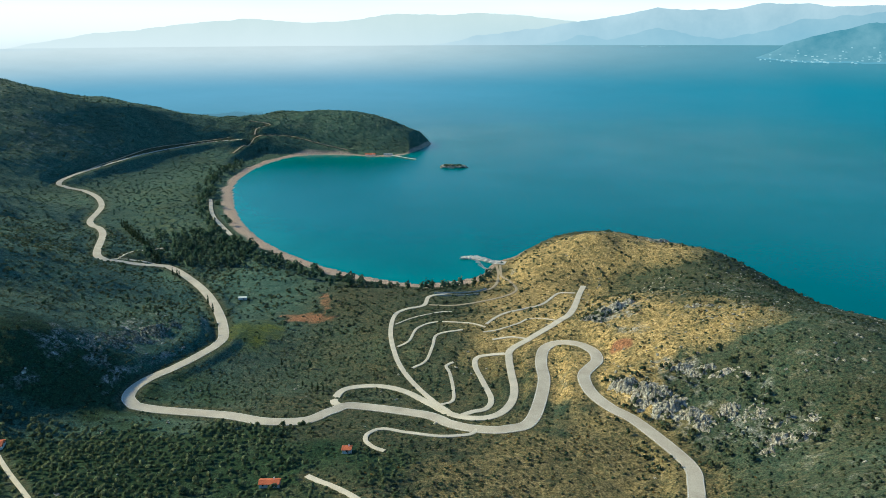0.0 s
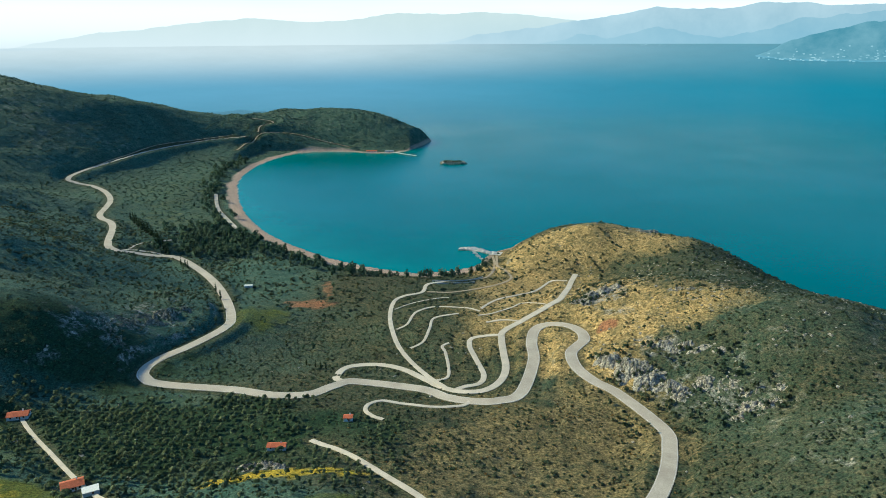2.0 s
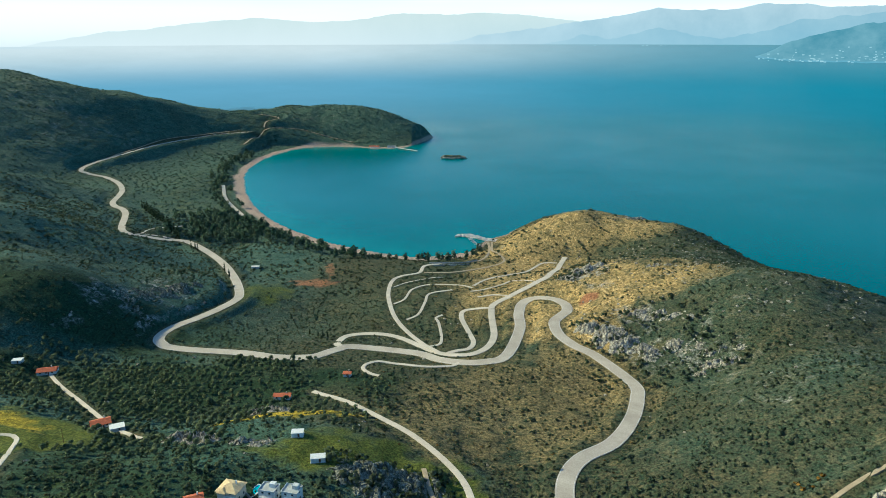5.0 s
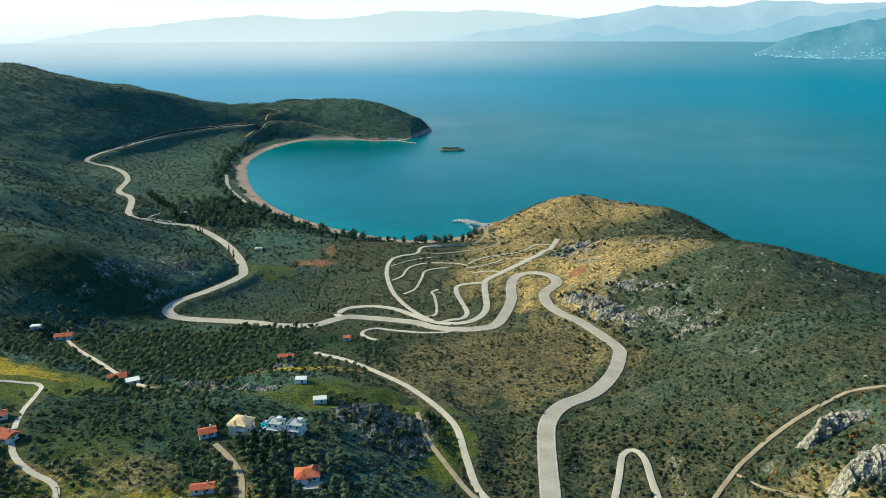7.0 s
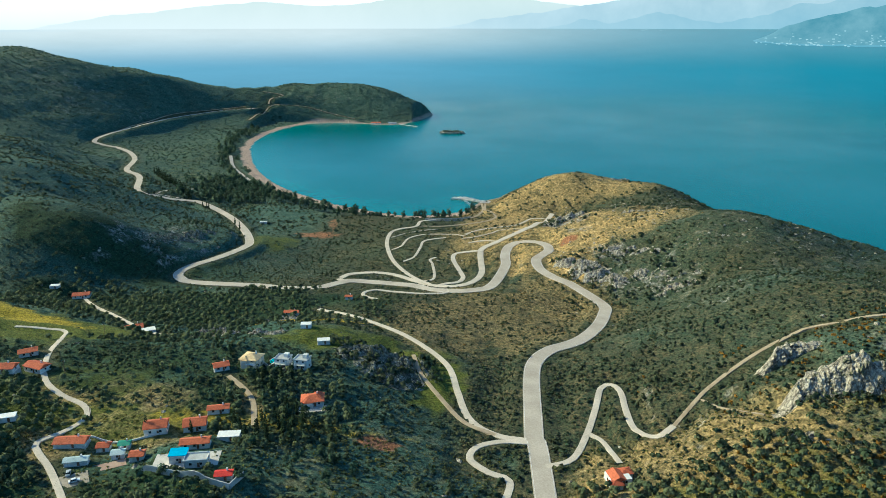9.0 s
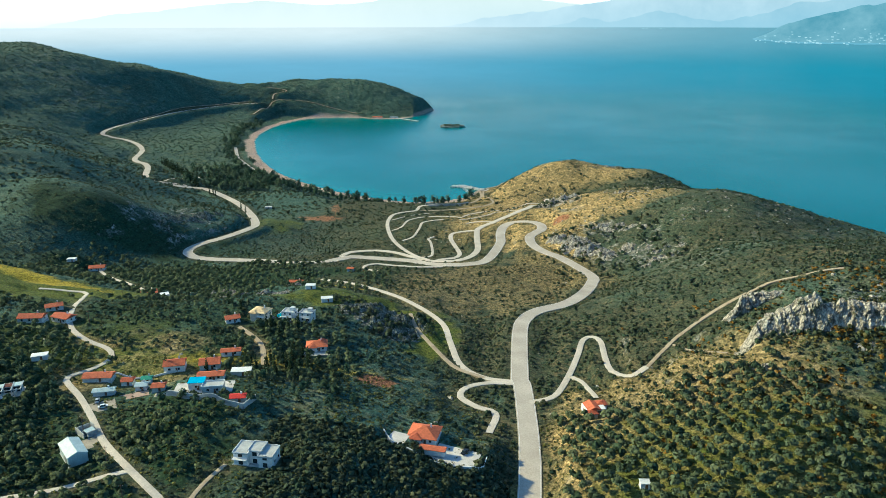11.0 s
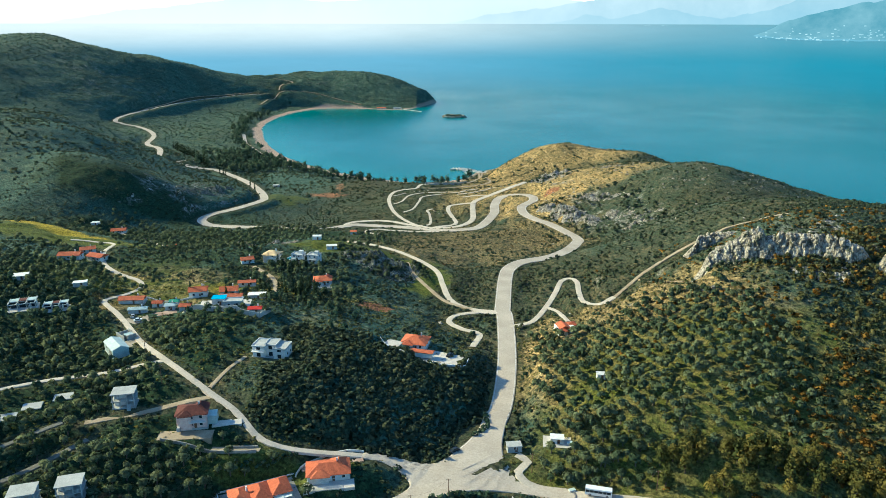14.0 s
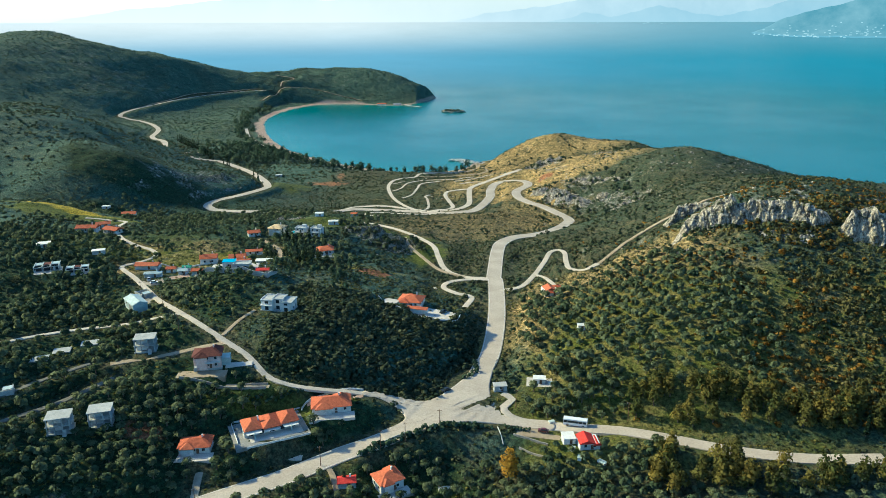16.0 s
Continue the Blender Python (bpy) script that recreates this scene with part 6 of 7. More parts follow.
OLIVE = foliage("olive_leaves", (0.062, 0.094, 0.052), (0.165, 0.192, 0.102))
OLIVE_OWN = foliage("olive_leaves_near", (0.062, 0.094, 0.052), (0.165, 0.192, 0.102), "object")
PINE_OWN = foliage("pine_needles_near", (0.064, 0.084, 0.026), (0.225, 0.185, 0.042), "object")
CYPRESS = foliage("cypress_leaves", (0.018, 0.036, 0.020), (0.036, 0.056, 0.028), "object")
GOLDEN = foliage("golden_leaves", (0.34, 0.19, 0.02), (0.42, 0.25, 0.03), "object")
MAQUIS = foliage("maquis_leaves", (0.058, 0.072, 0.030), (0.180, 0.160, 0.060))
EUCALYPT = foliage("broad_leaves", (0.040, 0.080, 0.054), (0.098, 0.136, 0.086))
SCRUB = foliage("scrub_leaves", (0.042, 0.070, 0.044), (0.112, 0.124, 0.070))
# the scrub's leaves again, paled and blued to stand in for distance haze
HAZED_SCRUB = foliage("hazed_scrub_leaves", (0.062, 0.108, 0.080), (0.115, 0.158, 0.108))
HEATH = foliage("dry_heath", (0.10, 0.075, 0.03), (0.24, 0.16, 0.055))
RUSTY = foliage("rusty_heath", (0.15, 0.085, 0.016), (0.34, 0.195, 0.034))


def leaf_cloud(rs, lobes, n, size):
    """Small folded leaf cards strewn over the skins of several lobes (x, y, z, radius, height)."""
    vs, fs = [], []
    wts = np.array([l[3] ** 2 for l in lobes])
    for i in range(n):
        lx, ly, lz, r, hh = lobes[rs.choice(len(lobes), p=wts / wts.sum())]
        u = rs.normal(size=3)
        u /= np.linalg.norm(u)
        u[2] = u[2] if u[2] > -0.35 else -u[2] * 0.4
        k = rs.uniform(0.72, 1.08)
        c = np.array([lx + u[0] * r * k, ly + u[1] * r * k, lz + u[2] * hh * k])
        nrm = u + rs.normal(size=3) * 0.45
        nrm /= np.linalg.norm(nrm)
        a = np.cross(nrm, rs.normal(size=3))
        a /= np.linalg.norm(a)
        b = np.cross(nrm, a)
        s = size * rs.uniform(0.65, 1.35)
        base = len(vs)
        vs += [c - a * s, c + b * s * 0.8 + nrm * s * 0.25, c + a * s, c - b * s * 0.8 + nrm * s * 0.25]
        fs += [(base, base + 1, base + 2), (base, base + 2, base + 3)]
    v, f = np.array(vs), np.array(fs)
    out = np.cross(v[f[:, 1]] - v[f[:, 0]], v[f[:, 2]] - v[f[:, 0]])
    back = (out * (v[f].mean(1) - crown_heart(v))).sum(1) < 0
    f[back] = f[back][:, ::-1]
    return v, f


def crown_heart(v):
    return v.mean(0) * np.array([1, 1, 0.55])


def crown_normals(v, seed=1):
    """Leaves shade with the round of their crown, each a little astray."""
    n = v - crown_heart(v)
    n /= np.maximum(np.linalg.norm(n, axis=1), 1e-6)[:, None]
    n = n + np.repeat(np.random.RandomState(seed).normal(size=(len(v) // 4, 3)) * 0.33, 4, axis=0) + np.array([0, 0, 0.4])
    return n / np.linalg.norm(n, axis=1)[:, None]


def crown_mesh(name, v, f, mat):
    return tri_mesh(name, v, f, mat, None, False, crown_normals(v))


def lobes_of(rs, spread, r, z, n, tall=1.0):
    return [(rs.uniform(-spread, spread), rs.uniform(-spread, spread), z + rs.uniform(-0.25, 0.35) * r, r * rs.uniform(0.7, 1.1), r * rs.uniform(0.65, 0.95) * tall) for _ in range(n)]


part_of("scrub", tri_mesh("scrub", *leaf_cloud(np.random.RandomState(2), [(u, v, 4.2, 7, 2.6) for u in (-16, -6, 4, 14) for v in (-3, 4)], 300, 1.5), SCRUB, np.random.RandomState(1).uniform(0, 1, 1200)), islet)


def trunk_mesh(rs, h, r, limbs=3, reach=0.9):
    bm = bmesh.new()
    lean = rs.uniform(-0.12, 0.12, 2)

    def stick(a, b, r0, r1):
        a, b = Vector(a), Vector(b)
        m = Matrix.Translation((a + b) / 2) @ (b - a).to_track_quat("Z", "Y").to_matrix().to_4x4()
        bmesh.ops.create_cone(bm, cap_ends=False, segments=6, radius1=r0, radius2=r1, depth=(b - a).length, matrix=m)
    top = (lean[0] * h, lean[1] * h, h * 0.55)
    stick((0, 0, -0.6), top, r, r * 0.7)
    for k in range(limbs):
        an = k * 2 * math.pi / limbs + rs.uniform(-0.4, 0.4)
        stick(top, (top[0] + math.cos(an) * reach, top[1] + math.sin(an) * reach, h * rs.uniform(0.9, 1.15)), r * 0.6, r * 0.22)
    return bm


PR = np.random.RandomState(11)
OLIVE_CLOUDS = [leaf_cloud(PR, lobes_of(PR, 0.95, 1.25, 2.2, 6), 240, 0.33) for _ in range(4)]
OLIVE_FAR = [leaf_cloud(PR, lobes_of(PR, 0.9, 1.25, 2.1, 5), 84, 0.56) for _ in range(5)]
EUC_FAR = [leaf_cloud(PR, lobes_of(PR, 1.5, 1.9, 5.5, 5, 1.3) + lobes_of(PR, 1.0, 1.4, 8.0, 2, 1.2) + lobes_of(PR, 1.6, 1.6, 3.2, 3, 1.1), 90, 0.85) for _ in range(4)]
BUSH = [leaf_cloud(PR, lobes_of(PR, 0.45, 0.75, 0.45, 3, 0.9), 12, 0.52) for _ in range(8)]


def strewn(name, clouds, x, y, size, mat, label, cat, sink=0.0, tall=1.0):
    """Many plants of one kind, joined into one object."""
    if not len(x):
        return
    rs = np.random.RandomState(len(x))
    z = pick(Z, x, y) - sink * size
    which = rs.randint(0, len(clouds), len(x))
    vs, fs, tn, ns, base = [], [], [], [], 0
    for k, (cv, cf) in enumerate(clouds):
        i = np.where(which == k)[0]
        if not len(i):
            continue
        a = rs.uniform(0, 2 * np.pi, len(i))
        c, s = np.cos(a)[:, None], np.sin(a)[:, None]
        sz = size[i][:, None]
        st = rs.uniform(0.85, 1.2, len(i))[:, None] * tall
        px = (cv[None, :, 0] * c - cv[None, :, 1] * s) * sz + x[i][:, None]
        py = (cv[None, :, 0] * s + cv[None, :, 1] * c) * sz + y[i][:, None]
        pz = cv[None, :, 2] * sz * st + z[i][:, None]
        vs.append(np.stack([px, py, pz], -1).reshape(-1, 3))
        cn = crown_normals(cv, k) if len(cv) % 4 == 0 else cv
        ns.append(np.stack([cn[None, :, 0] * c - cn[None, :, 1] * s, cn[None, :, 0] * s + cn[None, :, 1] * c, cn[None, :, 2] + 0 * c], -1).reshape(-1, 3))
        fs.append((cf[None] + (np.arange(len(i)) * len(cv))[:, None, None]).reshape(-1, 3) + base)
        tn.append(np.repeat(rs.uniform(0, 1, len(i)), len(cv)))
        base += len(i) * len(cv)
    me = tri_mesh(name, np.vstack(vs), np.vstack(fs), mat, np.concatenate(tn), mat is LIMESTONE, None if mat is LIMESTONE else np.vstack(ns))
    tagged(new(name, me), label, cat, kind="stuff")


def sow(x0, x1, y0, y1, spacing, jitter, seed, turn=0.0):
    """Places on a jittered lattice over a stretch of the plan."""
    rs = np.random.RandomState(seed)
    cx, cy, r = (x0 + x1) / 2, (y0 + y1) / 2, math.hypot(x1 - x0, y1 - y0) / 2
    g = np.arange(-r, r, spacing)
    u, v = [k.ravel() for k in np.meshgrid(g, g)]
    u, v = u + rs.uniform(-jitter, jitter, len(u)) * spacing, v + rs.uniform(-jitter, jitter, len(v)) * spacing
    c, s = math.cos(radians(turn)), math.sin(radians(turn))
    x, y = cx + u * c - v * s, cy + u * s + v * c
    k = (x > x0) & (x < x1) & (y > y0) & (y < y1)
    return x[k], y[k], rs


def clear(x, y, gap=2.0):
    return (pick(FREE, x, y) > gap) & (pick(D, x, y) > 6)


# olive groves: stretch of the plan, spacing, size, share that grows, turn of the rows
GROVES = [
    (72, 185, -24, 100, 5.2, 1.2, 1.15, 18), (-150, -2, -125, -16, 4.9, 1.15, 1.15, 25), (-20, 100, -130, -44, 5.2, 1.1, 0.9, 30), (-175, -85, -20, 60, 5.2, 1.1, 0.95, 40),
    (-125, -58, 20, 76, 6.0, 0.95, 0.95, 35), (-170, -92, 128, 232, 5.4, 0.75, 0.42, 10), (-240, -140, 60, 160, 5.2, 1.05, 1.0, 20), (-90, -25, 95, 185, 5.0, 1.05, 0.95, 15),
    (-335, -95, 295, 440, 5.6, 1.1, 0.62, 5), (-230, -110, 225, 300, 5.2, 1.05, 0.6, 12), (-100, -20, 255, 390, 6.4, 0.95, 0.45, 8), (-330, -230, 100, 235, 6.5, 1.0, 0.5, 0),
    (100, 260, -130, -62, 5.6, 1.0, 0.7, 15), (60, 112, -27, 10, 5.0, 1.2, 0.8, 18), (64, 132, -78, -38, 4.7, 1.1, 0.95, 10),
]
ox, oy, osz = [], [], []
for k, (x0, x1, y0, y1, sp, size, share, turn) in enumerate(GROVES):
    x, y, rs = sow(x0, x1, y0, y1, sp, 0.16, 50 + k, turn)
    frayed = fbm(x, y, 45, 3, 60 + k) + 0.5
    keep = clear(x, y, 2.6) & (rs.uniform(0, 1, len(x)) < share * (0.55 + 0.9 * np.clip(frayed, 0, 1))) & (pick(ROCKY, x, y) < 0.6)
    edge = np.minimum(np.minimum(x - x0, x1 - x), np.minimum(y - y0, y1 - y)) + fbm(x, y, 20, 3, 80 + k) * 24
    keep &= (edge > 2) & ((pick(GREEN, x, y) < 0.75) | (x > 50))
    ox.append(x[keep]), oy.append(y[keep]), osz.append(size * rs.uniform(0.7, 1.2, keep.sum()))
ox, oy, osz = np.concatenate(ox), np.concatenate(oy), np.concatenate(osz)
nearby = np.where((oy < 8) & (oy > -75) & (ox > -115) & (ox < 135))[0][:300]
rest = np.setdiff1d(np.arange(len(ox)), nearby)
OLIVE_TREES = []
for k in range(4):
    t = new("olive_tree")
    tagged(t, "grey-green olive tree with a rounded open crown", "olive tree", "olive grove")
    part("trunk", trunk_mesh(PR, 2.0, 0.24), BARK, t)
    part_of("crown", crown_mesh("crown", *OLIVE_CLOUDS[k], OLIVE_OWN), t)
    OLIVE_TREES.append(t)
for n_, i in enumerate(nearby):
    m = pose(ox[i], oy[i], ground(ox[i], oy[i]), 0, 0, (i * 67) % 360) @ Matrix.Scale(float(osz[i]), 4)
    if n_ < 4:
        OLIVE_TREES[n_].matrix_basis = m
    else:
        c = copy_thing(OLIVE_TREES[n_ % 4], pose(0, 0, 0))
        c.matrix_basis = m
strewn("olive_trees", OLIVE_FAR, ox[rest], oy[rest], osz[rest], OLIVE, "grey-green olive trees in loose rows on terraces", "olive trees")


def scatter_zone(x0, x1, y0, y1, spacing, seed, wanted, gap=1.5):
    x, y, rs = sow(x0, x1, y0, y1, spacing, 0.5, seed, 13)
    p = wanted(x, y)
    k = clear(x, y, gap) & (rs.uniform(0, 1, len(x)) < p) & (pick(SAND, x, y) < 0.3)
    return x[k], y[k], rs


def scrubby(x, y):
    """How thickly low scrub grows."""
    p = 0.80 + 0.9 * fbm(x, y, 40, 4, 44)
    p *= 1 - 0.62 * pick(SUNLIT_DRY, x, y)
    p *= 1 - 0.97 * smooth(0.15, 0.6, pick(GREEN, x, y))
    p *= 1 - 0.9 * pick(SOIL, x, y)
    p *= 1 - 0.6 * pick(ROCKY, x, y)
    return p


# low scrub: near, middle and far
for k, (x0, x1, y0, y1, sp, s0, s1) in enumerate([(-260, 330, -125, 250, 2.8, 0.5, 1.7), (-420, 430, 250, 640, 3.3, 0.4, 1.5), (-780, 430, 640, 1010, 6.2, 1.0, 2.5), (-900, -420, 60, 640, 8.0, 1.4, 3.0)]):
    x, y, rs = scatter_zone(x0, x1, y0, y1, sp, 300 + k, lambda a, b: np.maximum(scrubby(a, b), 1.1 * smooth(185, 215, a) * (b < 190)))
    size = (s0 + (s1 - s0) * rs.uniform(0, 1, len(x)) ** 2.2) * (0.75 + 0.5 * np.clip(fbm(x, y, 25, 2, 7) + 0.5, 0, 1))
    strewn("scrub", BUSH, x, y, size, SCRUB, "dense dark green scrub on the slopes", "scrub", 0.10, 0.84)
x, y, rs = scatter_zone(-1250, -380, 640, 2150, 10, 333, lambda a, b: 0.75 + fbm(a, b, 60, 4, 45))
strewn("scrub", BUSH, x, y, rs.uniform(1.2, 3.0, len(x)), HAZED_SCRUB, "dense scrub on the far range, haze put into its colour", "scrub", 0.15, 0.7)
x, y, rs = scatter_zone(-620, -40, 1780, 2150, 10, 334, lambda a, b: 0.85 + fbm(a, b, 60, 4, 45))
strewn("scrub", BUSH, x, y, rs.uniform(1.4, 3.2, len(x)), HAZED_SCRUB, "dense scrub on the headland, haze put into its colour", "scrub", 0.15, 0.7)
# dark thicket on the bank between the lane and the main road
x, y, rs = scatter_zone(-45, 50, -14, 62, 2.1, 340, lambda a, b: 0.95 * smooth(-20, -14, b) + 0 * a)
strewn("thicket", BUSH, x, y, rs.uniform(1.0, 2.2, len(x)), SCRUB, "dark evergreen thicket on the bank above the lane", "thicket", 0.15, 0.8)
# dry heath on the golden slopes, rusty heath on the eastern slope
x, y, rs = scatter_zone(-80, 420, 150, 1000, 4.6, 350, lambda a, b: 0.55 * pick(SUNLIT_DRY, a, b) * (0.6 + fbm(a, b, 30, 3, 3)))
strewn("dry_heath", BUSH, x, y, rs.uniform(0.5, 1.1, len(x)), HEATH, "tufts of dry golden heath and grass", "heath", 0.1, 0.7)
x, y, rs = scatter_zone(110, 330, -40, 190, 4.0, 360, lambda a, b: 0.45 * smooth(0.0, 0.3, fbm(a, b, 35, 3, 6)))
strewn("rusty_heath", BUSH, x, y, rs.uniform(0.8, 1.5, len(x)), RUSTY, "rust-brown and ochre heath bushes on the slope", "heath", 0.1, 0.8)

for k, (mat, share, label) in enumerate([(MAQUIS, 0.95, "dense dark green maquis bushes on the eastern slope"), (RUSTY, 0.30, "rust-brown and ochre heath bushes on the slope")]):
    x, y, rs = scatter_zone(140, 345, -40, 122, 2.5, 380 + k, lambda a, b: share * (0.7 + 0.8 * fbm(a, b, 30, 3, 16 + k)) * smooth(150, 215, a - 0.25 * b + 26 * fbm(a, b, 25, 3, 5)), 1.5)
    strewn("maquis", BUSH, x, y, rs.uniform(0.9, 1.9, len(x)), mat, label, "maquis", 0.1, 1.0)
x, y, rs = scatter_zone(168, 300, 66, 130, 2.6, 388, lambda a, b: 0.55 * smooth(16, 8, np.abs(b - (111 - 0.36 * (a - 200)))), 1.0)
strewn("maquis", BUSH, x, y, rs.uniform(0.9, 2.2, len(x)), SCRUB, "dark bushes at the foot of the ridge", "maquis", 0.1, 1.0)
for k, (x0, x1, y0, y1, share) in enumerate([(108, 215, 360, 475, 0.22), (-50, 15, 185, 235, 0.75), (110, 170, 565, 610, 0.35)]):
    x, y, rs = scatter_zone(x0, x1, y0, y1, 3.4, 395 + k, lambda a, b: share * (0.6 + 0.9 * fbm(a, b, 14, 3, 26 + k)), 2.0)
    strewn("maquis", BUSH, x, y, rs.uniform(1.2, 2.6, len(x)), SCRUB, "dark bushes in the clefts of the crags", "maquis", -0.35, 1.1)
# trees behind the beach
line = spline(SHORE[8:22], 6)
t_ = np.gradient(line, axis=0)
t_ /= np.linalg.norm(t_, axis=1)[:, None]
land_side = np.column_stack([-t_[:, 1], t_[:, 0]])
rs = np.random.RandomState(9)
bx, by = [], []
for (px, py), (nx, ny) in zip(line, -land_side):
    for r in range(3):
        if rs.uniform() < (0.5 if r < 2 else 0.25) * (0.4 + 1.2 * abs(math.sin(px * 0.05))):
            o = rs.uniform(26, 44) + r * 9
            bx.append(px + nx * o + rs.uniform(-4, 4)), by.append(py + ny * o + rs.uniform(-4, 4))
bx, by = np.array(bx), np.array(by)
inl = inland(bx, by)
k = (inl > 20) & (pick(FREE, bx, by) > 6.0)
bx, by = bx[k], by[k]
x, y, rs2 = sow(-440, -205, 880, 1130, 9.5, 0.45, 77)
k = (1 - smooth(0.7, 1.2, np.sqrt(((x + 310) / 110) ** 2 + ((y - 985) / 100) ** 2) + fbm(x, y, 50, 3, 2) * 0.6) > rs2.uniform(0, 1, len(x))) & (inland(x, y) > 28) & (pick(FREE, x, y) > 6.0)
bx, by = np.concatenate([bx, x[k]]), np.concatenate([by, y[k]])
strewn("beach_trees", EUC_FAR, bx, by, np.random.RandomState(4).uniform(0.85, 1.65, len(bx)), EUCALYPT, "dark eucalyptus trees in a belt behind the beach", "trees")
# other broad trees along the valley and round the houses
x, y, rs = scatter_zone(-560, -120, 560, 1900, 24, 400, lambda a, b: 0.30 + 0.8 * fbm(a, b, 120, 3, 15), 3)
strewn("valley_trees", EUC_FAR, x, y, rs.uniform(0.4, 0.8, len(x)), EUCALYPT, "scattered dark trees on the valley floor", "trees")
x, y, rs = scatter_zone(-100, -15, 60, 150, 7, 410, lambda a, b: 0.5 + fbm(a, b, 30, 3, 15), 3)
strewn("garden_trees", EUC_FAR, x, y, rs.uniform(0.4, 0.65, len(x)), EUCALYPT, "dark evergreen trees between the houses", "trees")
x, y, rs = scatter_zone(-250, -140, 20, 110, 8, 411, lambda a, b: 0.55 + fbm(a, b, 30, 3, 15), 3)
strewn("garden_trees", EUC_FAR, x, y, rs.uniform(0.4, 0.7, len(x)), EUCALYPT, "dark evergreen trees between the houses", "trees")


def single_tree(name, x, y, size, lobes, n, card, mat, label, cat, h, r, group=""):
    rs = np.random.RandomState(int(abs(x * 31 + y * 17)))
    t = new(name)
    t.matrix_basis = pose(x, y, ground(x, y), 0, 0, rs.uniform(0, 360)) @ Matrix.Scale(size, 4)
    tagged(t, label, cat, group)
    part("trunk", trunk_mesh(rs, h, r, 4, 1.2), BARK, t)
    part_of("crown", crown_mesh("crown", *leaf_cloud(rs, lobes, n, card), mat), t)
    return t


def cypress(x, y, size=1.0):
    lob = [(0, 0, 1.4 + i * 1.05, 0.95 * (1 - 0.6 * (i / 7) ** 2), 0.9) for i in range(8)]
    single_tree("cypress", x, y, size, lob, 150, 0.4, CYPRESS, "slender dark green cypress tree", "cypress", 2.0, 0.2, "cypresses")


for cx, cy, s in ((-77, 168, 1.15), (-74.5, 169, 1.2), (-66, 172, 1.0), (-60, 171, 1.1), (-110, 205, 1.0), (-75, 122, 1.1), (-55, 134, 1.2), (-58, 127, 1.0), (-113, 117, 0.9), (-93, 117, 0.8),
                  (-66, 108, 1.1), (-62, 112, 1.2), (-57, 108, 1.0), (-122, 528, 0.8), (-112, 517, 0.8), (-107, 514, 0.9), (-102, 511, 0.8), (-150, 575, 0.8), (2, -66, 0.7), (195, -44, 1.0), (-52, 118, 1.2), (-49, 124, 1.1), (-55, 122, 1.0), (-46, 130, 1.2), (-51, 140, 1.0), (-60, 118, 1.1), (-64, 126, 1.0), (-70, 114, 0.9), (-48, 112, 1.0), (-44, 120, 1.1), (-57, 145, 1.0), (-68, 160, 1.0), (-100, 196, 0.9), (-90, 150, 0.8)):
    cypress(cx, cy, s)
for i in range(26):
    t = i / 25
    cypress(-508 + 128 * t + (i % 3) * 2.0, 1065 - 182 * t, 1.6 + 0.4 * ((i * 7) % 5) / 5)
for cx, cy in ((-345, 838), (-338, 834), (-332, 826), (-262, 720), (-247, 690)):
    cypress(cx, cy, 1.2)
single_tree("golden_tree", 61.5, -57, 1.55, [(0, 0, 3.0, 2.0, 1.8), (0.8, 0.3, 5.0, 2.0, 1.8), (-0.7, -0.3, 6.2, 1.7, 1.7), (0.2, 0, 8.0, 1.2, 1.5), (1.6, -0.6, 3.4, 1.3, 1.2)], 700, 0.30,
            GOLDEN, "tall tree with golden yellow spring foliage", "tree", 4.0, 0.28)
# pines beside the eastern road
rs = np.random.RandomState(21)
n_ = 0
for i in range(260):
    px = rs.uniform(112, 262)
    py = -41 - 0.10 * (px - 106) + rs.choice([-1, 1], p=[0.5, 0.5]) * rs.uniform(6.5, 27)
    if pick(FREE, np.array([px]), np.array([py]))[0] < 3:
        continue
    n_ += 1
    lob = [(rs.uniform(-0.5, 0.5), rs.uniform(-0.5, 0.5), 2.0 + j * 1.25, 2.0 - 0.36 * j + rs.uniform(-0.2, 0.3), 1.2) for j in range(4)]
    single_tree("pine_tree", px, py, rs.uniform(0.85, 1.6), lob, 190, 0.40, PINE_OWN, "bushy yellow-green pine tree beside the road", "pine tree", 3.0, 0.22, "roadside pines")
# hedges and roadside bushes
def hedge(points, size, label, seed):
    line = spline(points, 1.3)
    rs = np.random.RandomState(seed)
    x, y = line[:, 0] + rs.uniform(-0.5, 0.5, len(line)), line[:, 1] + rs.uniform(-0.5, 0.5, len(line))
    strewn("hedge", BUSH, x, y, rs.uniform(0.8, 1.3, len(x)) * size, EUCALYPT, label, "hedge", 0.1, 1.1)


hedge([(6, -51), (18, -43), (30, -36), (42, -33), (55, -32.5)], 1.5, "dark clipped hedge along the main road", 1)
hedge([(62, -31.5), (70, -33)], 1.1, "low dark hedge beside the side road", 2)
hedge([(-84, 178), (-76, 180), (-70, 182)], 1.6, "tall dark hedge below the villas", 3)
hedge([(-44, -30), (-34, -28), (-22, -22)], 1.0, "dark hedge along the lane", 4)
hedge([(46, 30), (50, 14), (44, 4)], 1.2, "dark bushes on the road's bank", 5)
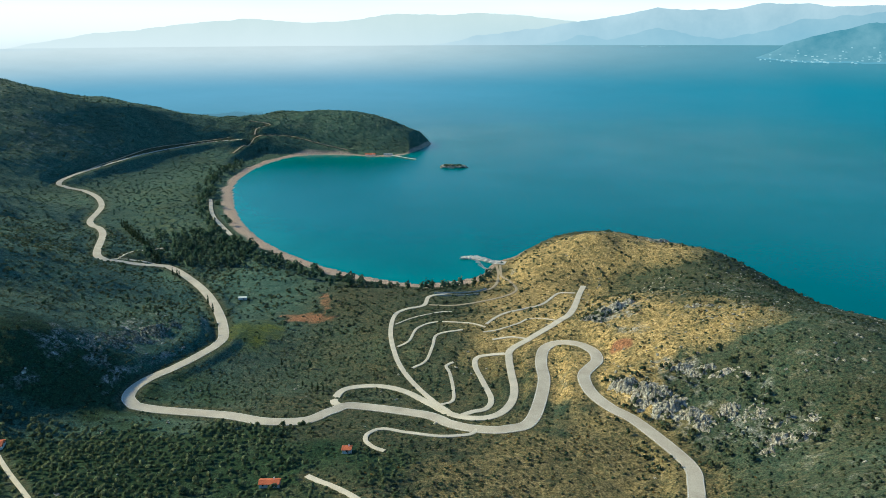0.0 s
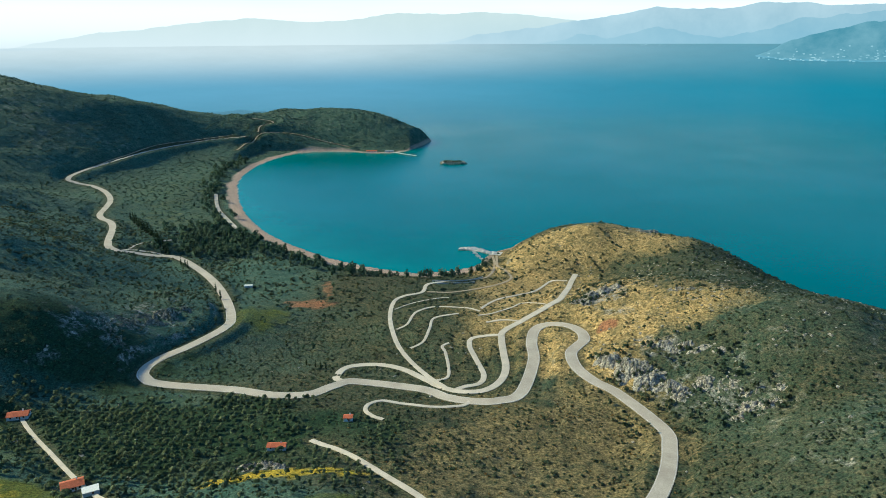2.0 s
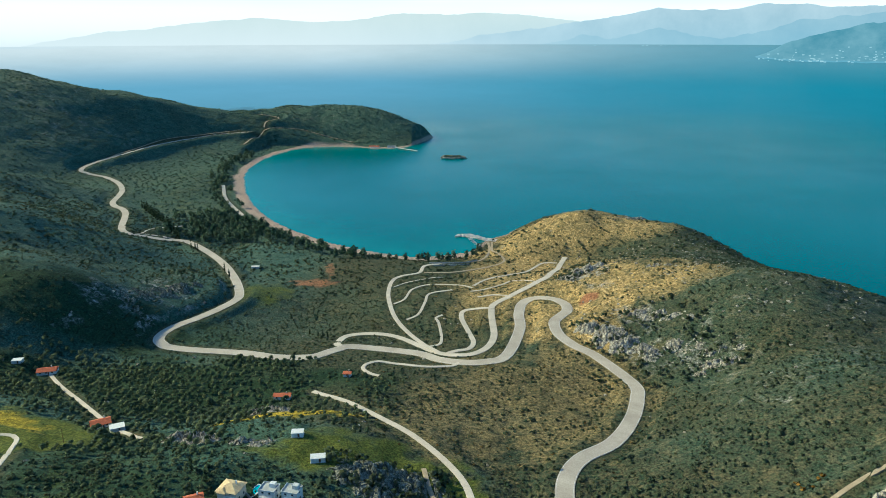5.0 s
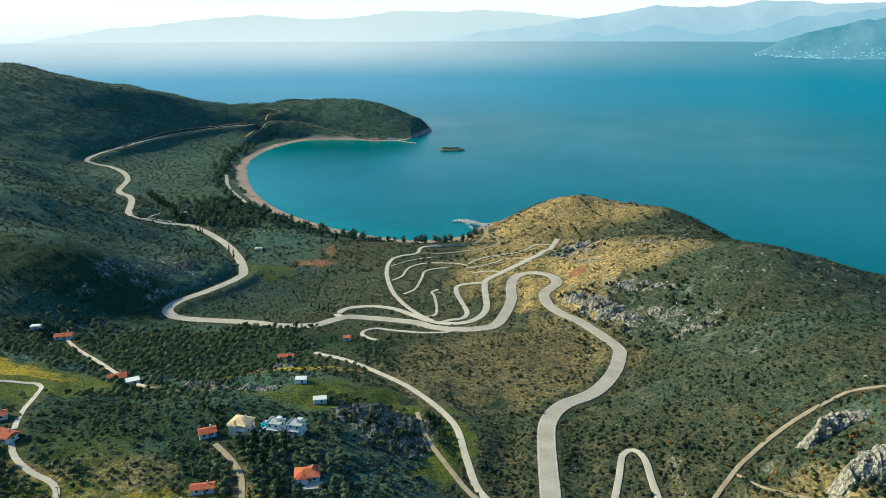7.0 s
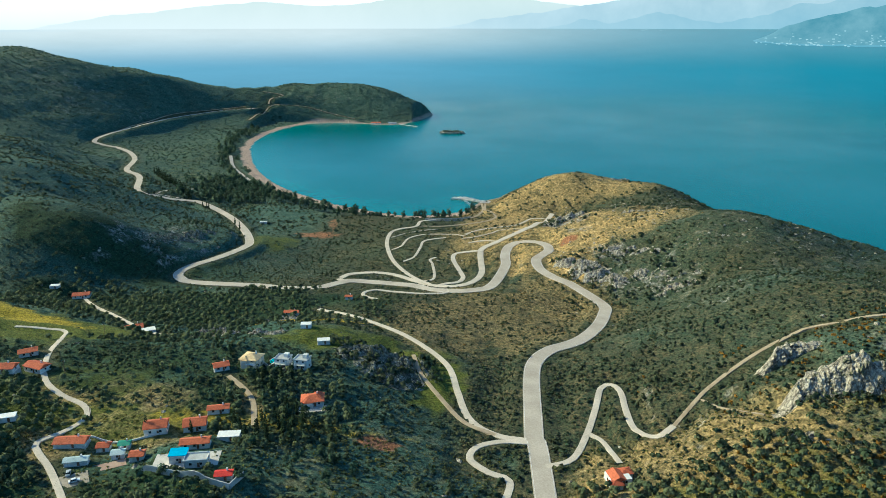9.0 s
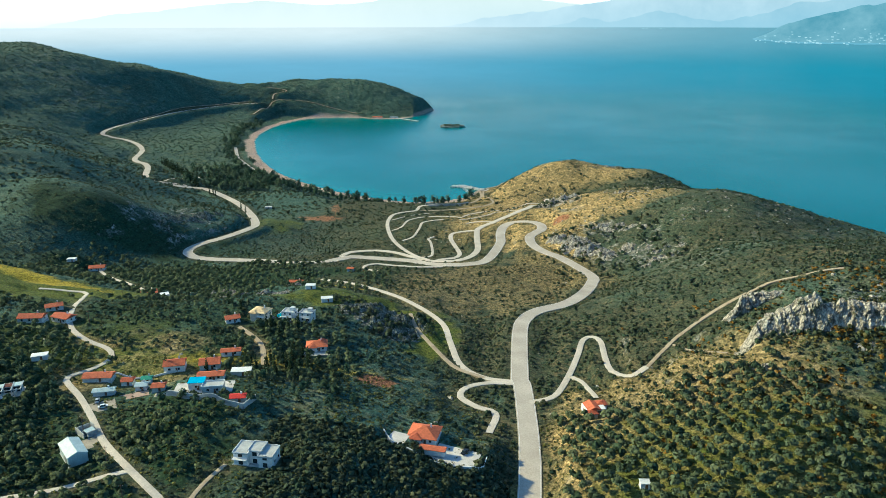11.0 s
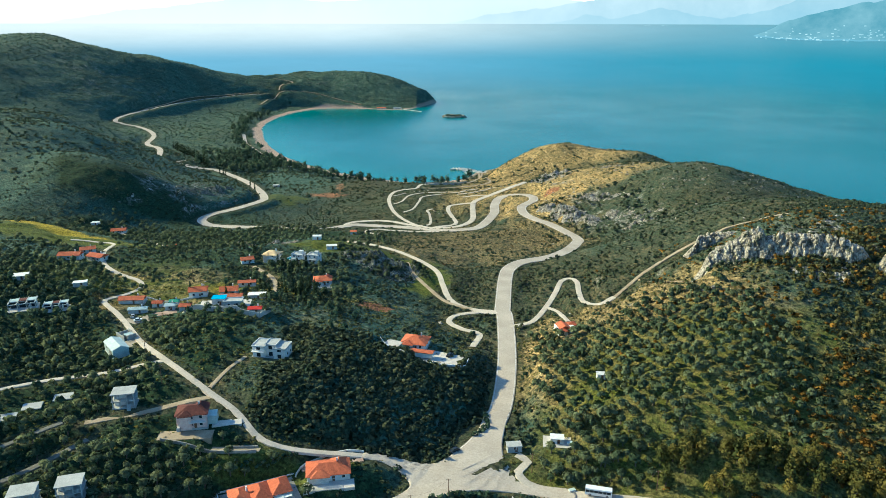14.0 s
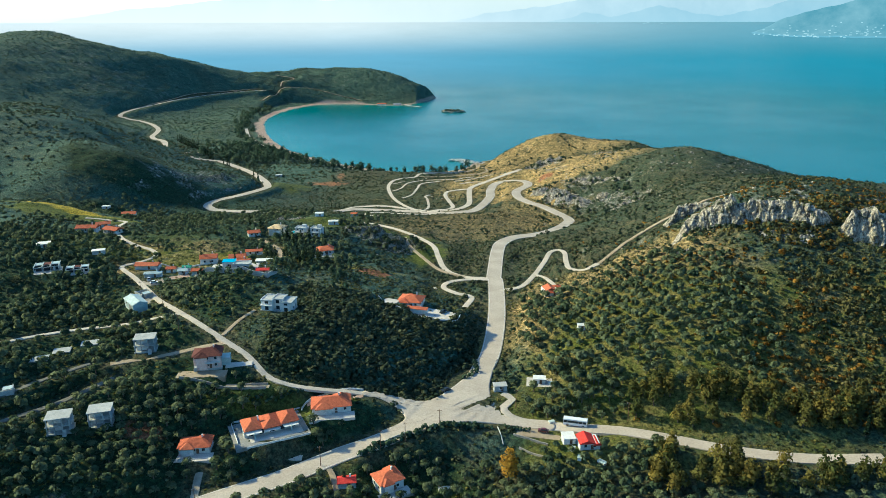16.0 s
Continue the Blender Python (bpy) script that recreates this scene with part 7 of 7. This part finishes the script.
# grass tufts under the olives and on the verges
GRASS = foliage("grass_tufts", (0.060, 0.085, 0.026), (0.19, 0.17, 0.050))
x, y, rs = scatter_zone(-170, 300, -130, 130, 2.2, 600, lambda a, b: 0.5 + 0.9 * fbm(a, b, 18, 4, 90), 0.6)
strewn("grass_tufts", [(v * np.array([1, 1, 0.8]), f) for v, f in [leaf_cloud(PR, lobes_of(PR, 0.5, 0.6, 0.2, 2, 0.6), 6, 0.5) for _ in range(6)]], x, y, rs.uniform(0.5, 1.3, len(x)), GRASS, "yellow-green grass tufts and low weeds", "grass", 0.1, 0.7)
# loose stones on the hills
x, y, rs = scatter_zone(-330, 330, 60, 640, 7.0, 500, lambda a, b: 0.75 * smooth(0.25, 0.7, pick(ROCKY, a, b)) + 0.05 * (fbm(a, b, 20, 3, 4) > 0.15), 1.0)
STONES = [(SMALL[0] * (1 + np.random.RandomState(k).uniform(-0.35, 0.35, (len(SMALL[0]), 1))) * np.array([1.2, 0.9, 0.75]), SMALL[1]) for k in range(5)]
strewn("loose_rocks", STONES, x, y, rs.uniform(0.5, 1.9, len(x)), LIMESTONE, "pale limestone boulders strewn over the hillside", "rocks", 0.2)
x, y, rs = scatter_zone(120, 430, 400, 960, 8.0, 501, lambda a, b: 0.25 + fbm(a, b, 40, 3, 4), 1.0)
strewn("loose_rocks", STONES, x, y, rs.uniform(0.5, 1.8, len(x)), LIMESTONE, "pale limestone boulders strewn over the hillside", "rocks", 0.2)

# town on the far shore
rs = np.random.RandomState(77)
bm = bmesh.new()
for i in range(170):
    if i < 70:
        az, zz, r = rs.uniform(9, 20), 205 + rs.exponential(4), 4700
    else:
        az = rs.choice([rs.normal(24.8, 0.9), rs.normal(29.5, 1.6), rs.uniform(21.5, 34)])
        zz = 146 + rs.exponential(22) + 40 * (az > 28) * rs.uniform(0, 1)
        r = 4272 + (zz - 146) * 0.32
    box(bm, CENTRE[0] + r * math.sin(radians(az)), CENTRE[1] + r * math.cos(radians(az)), zz - 4, rs.uniform(3, 11), 8, rs.uniform(2.5, 5.5))
# the houses glow in a haze tone instead of taking light
me = shared("far_town", bm, haze("haze_town", (0.27, 0.37, 0.37), (0.40, 0.46, 0.42), 1.0))
tagged(new("far_town", me), "white houses of a town on the far shore, glowing in painted haze", "town", kind="stuff")
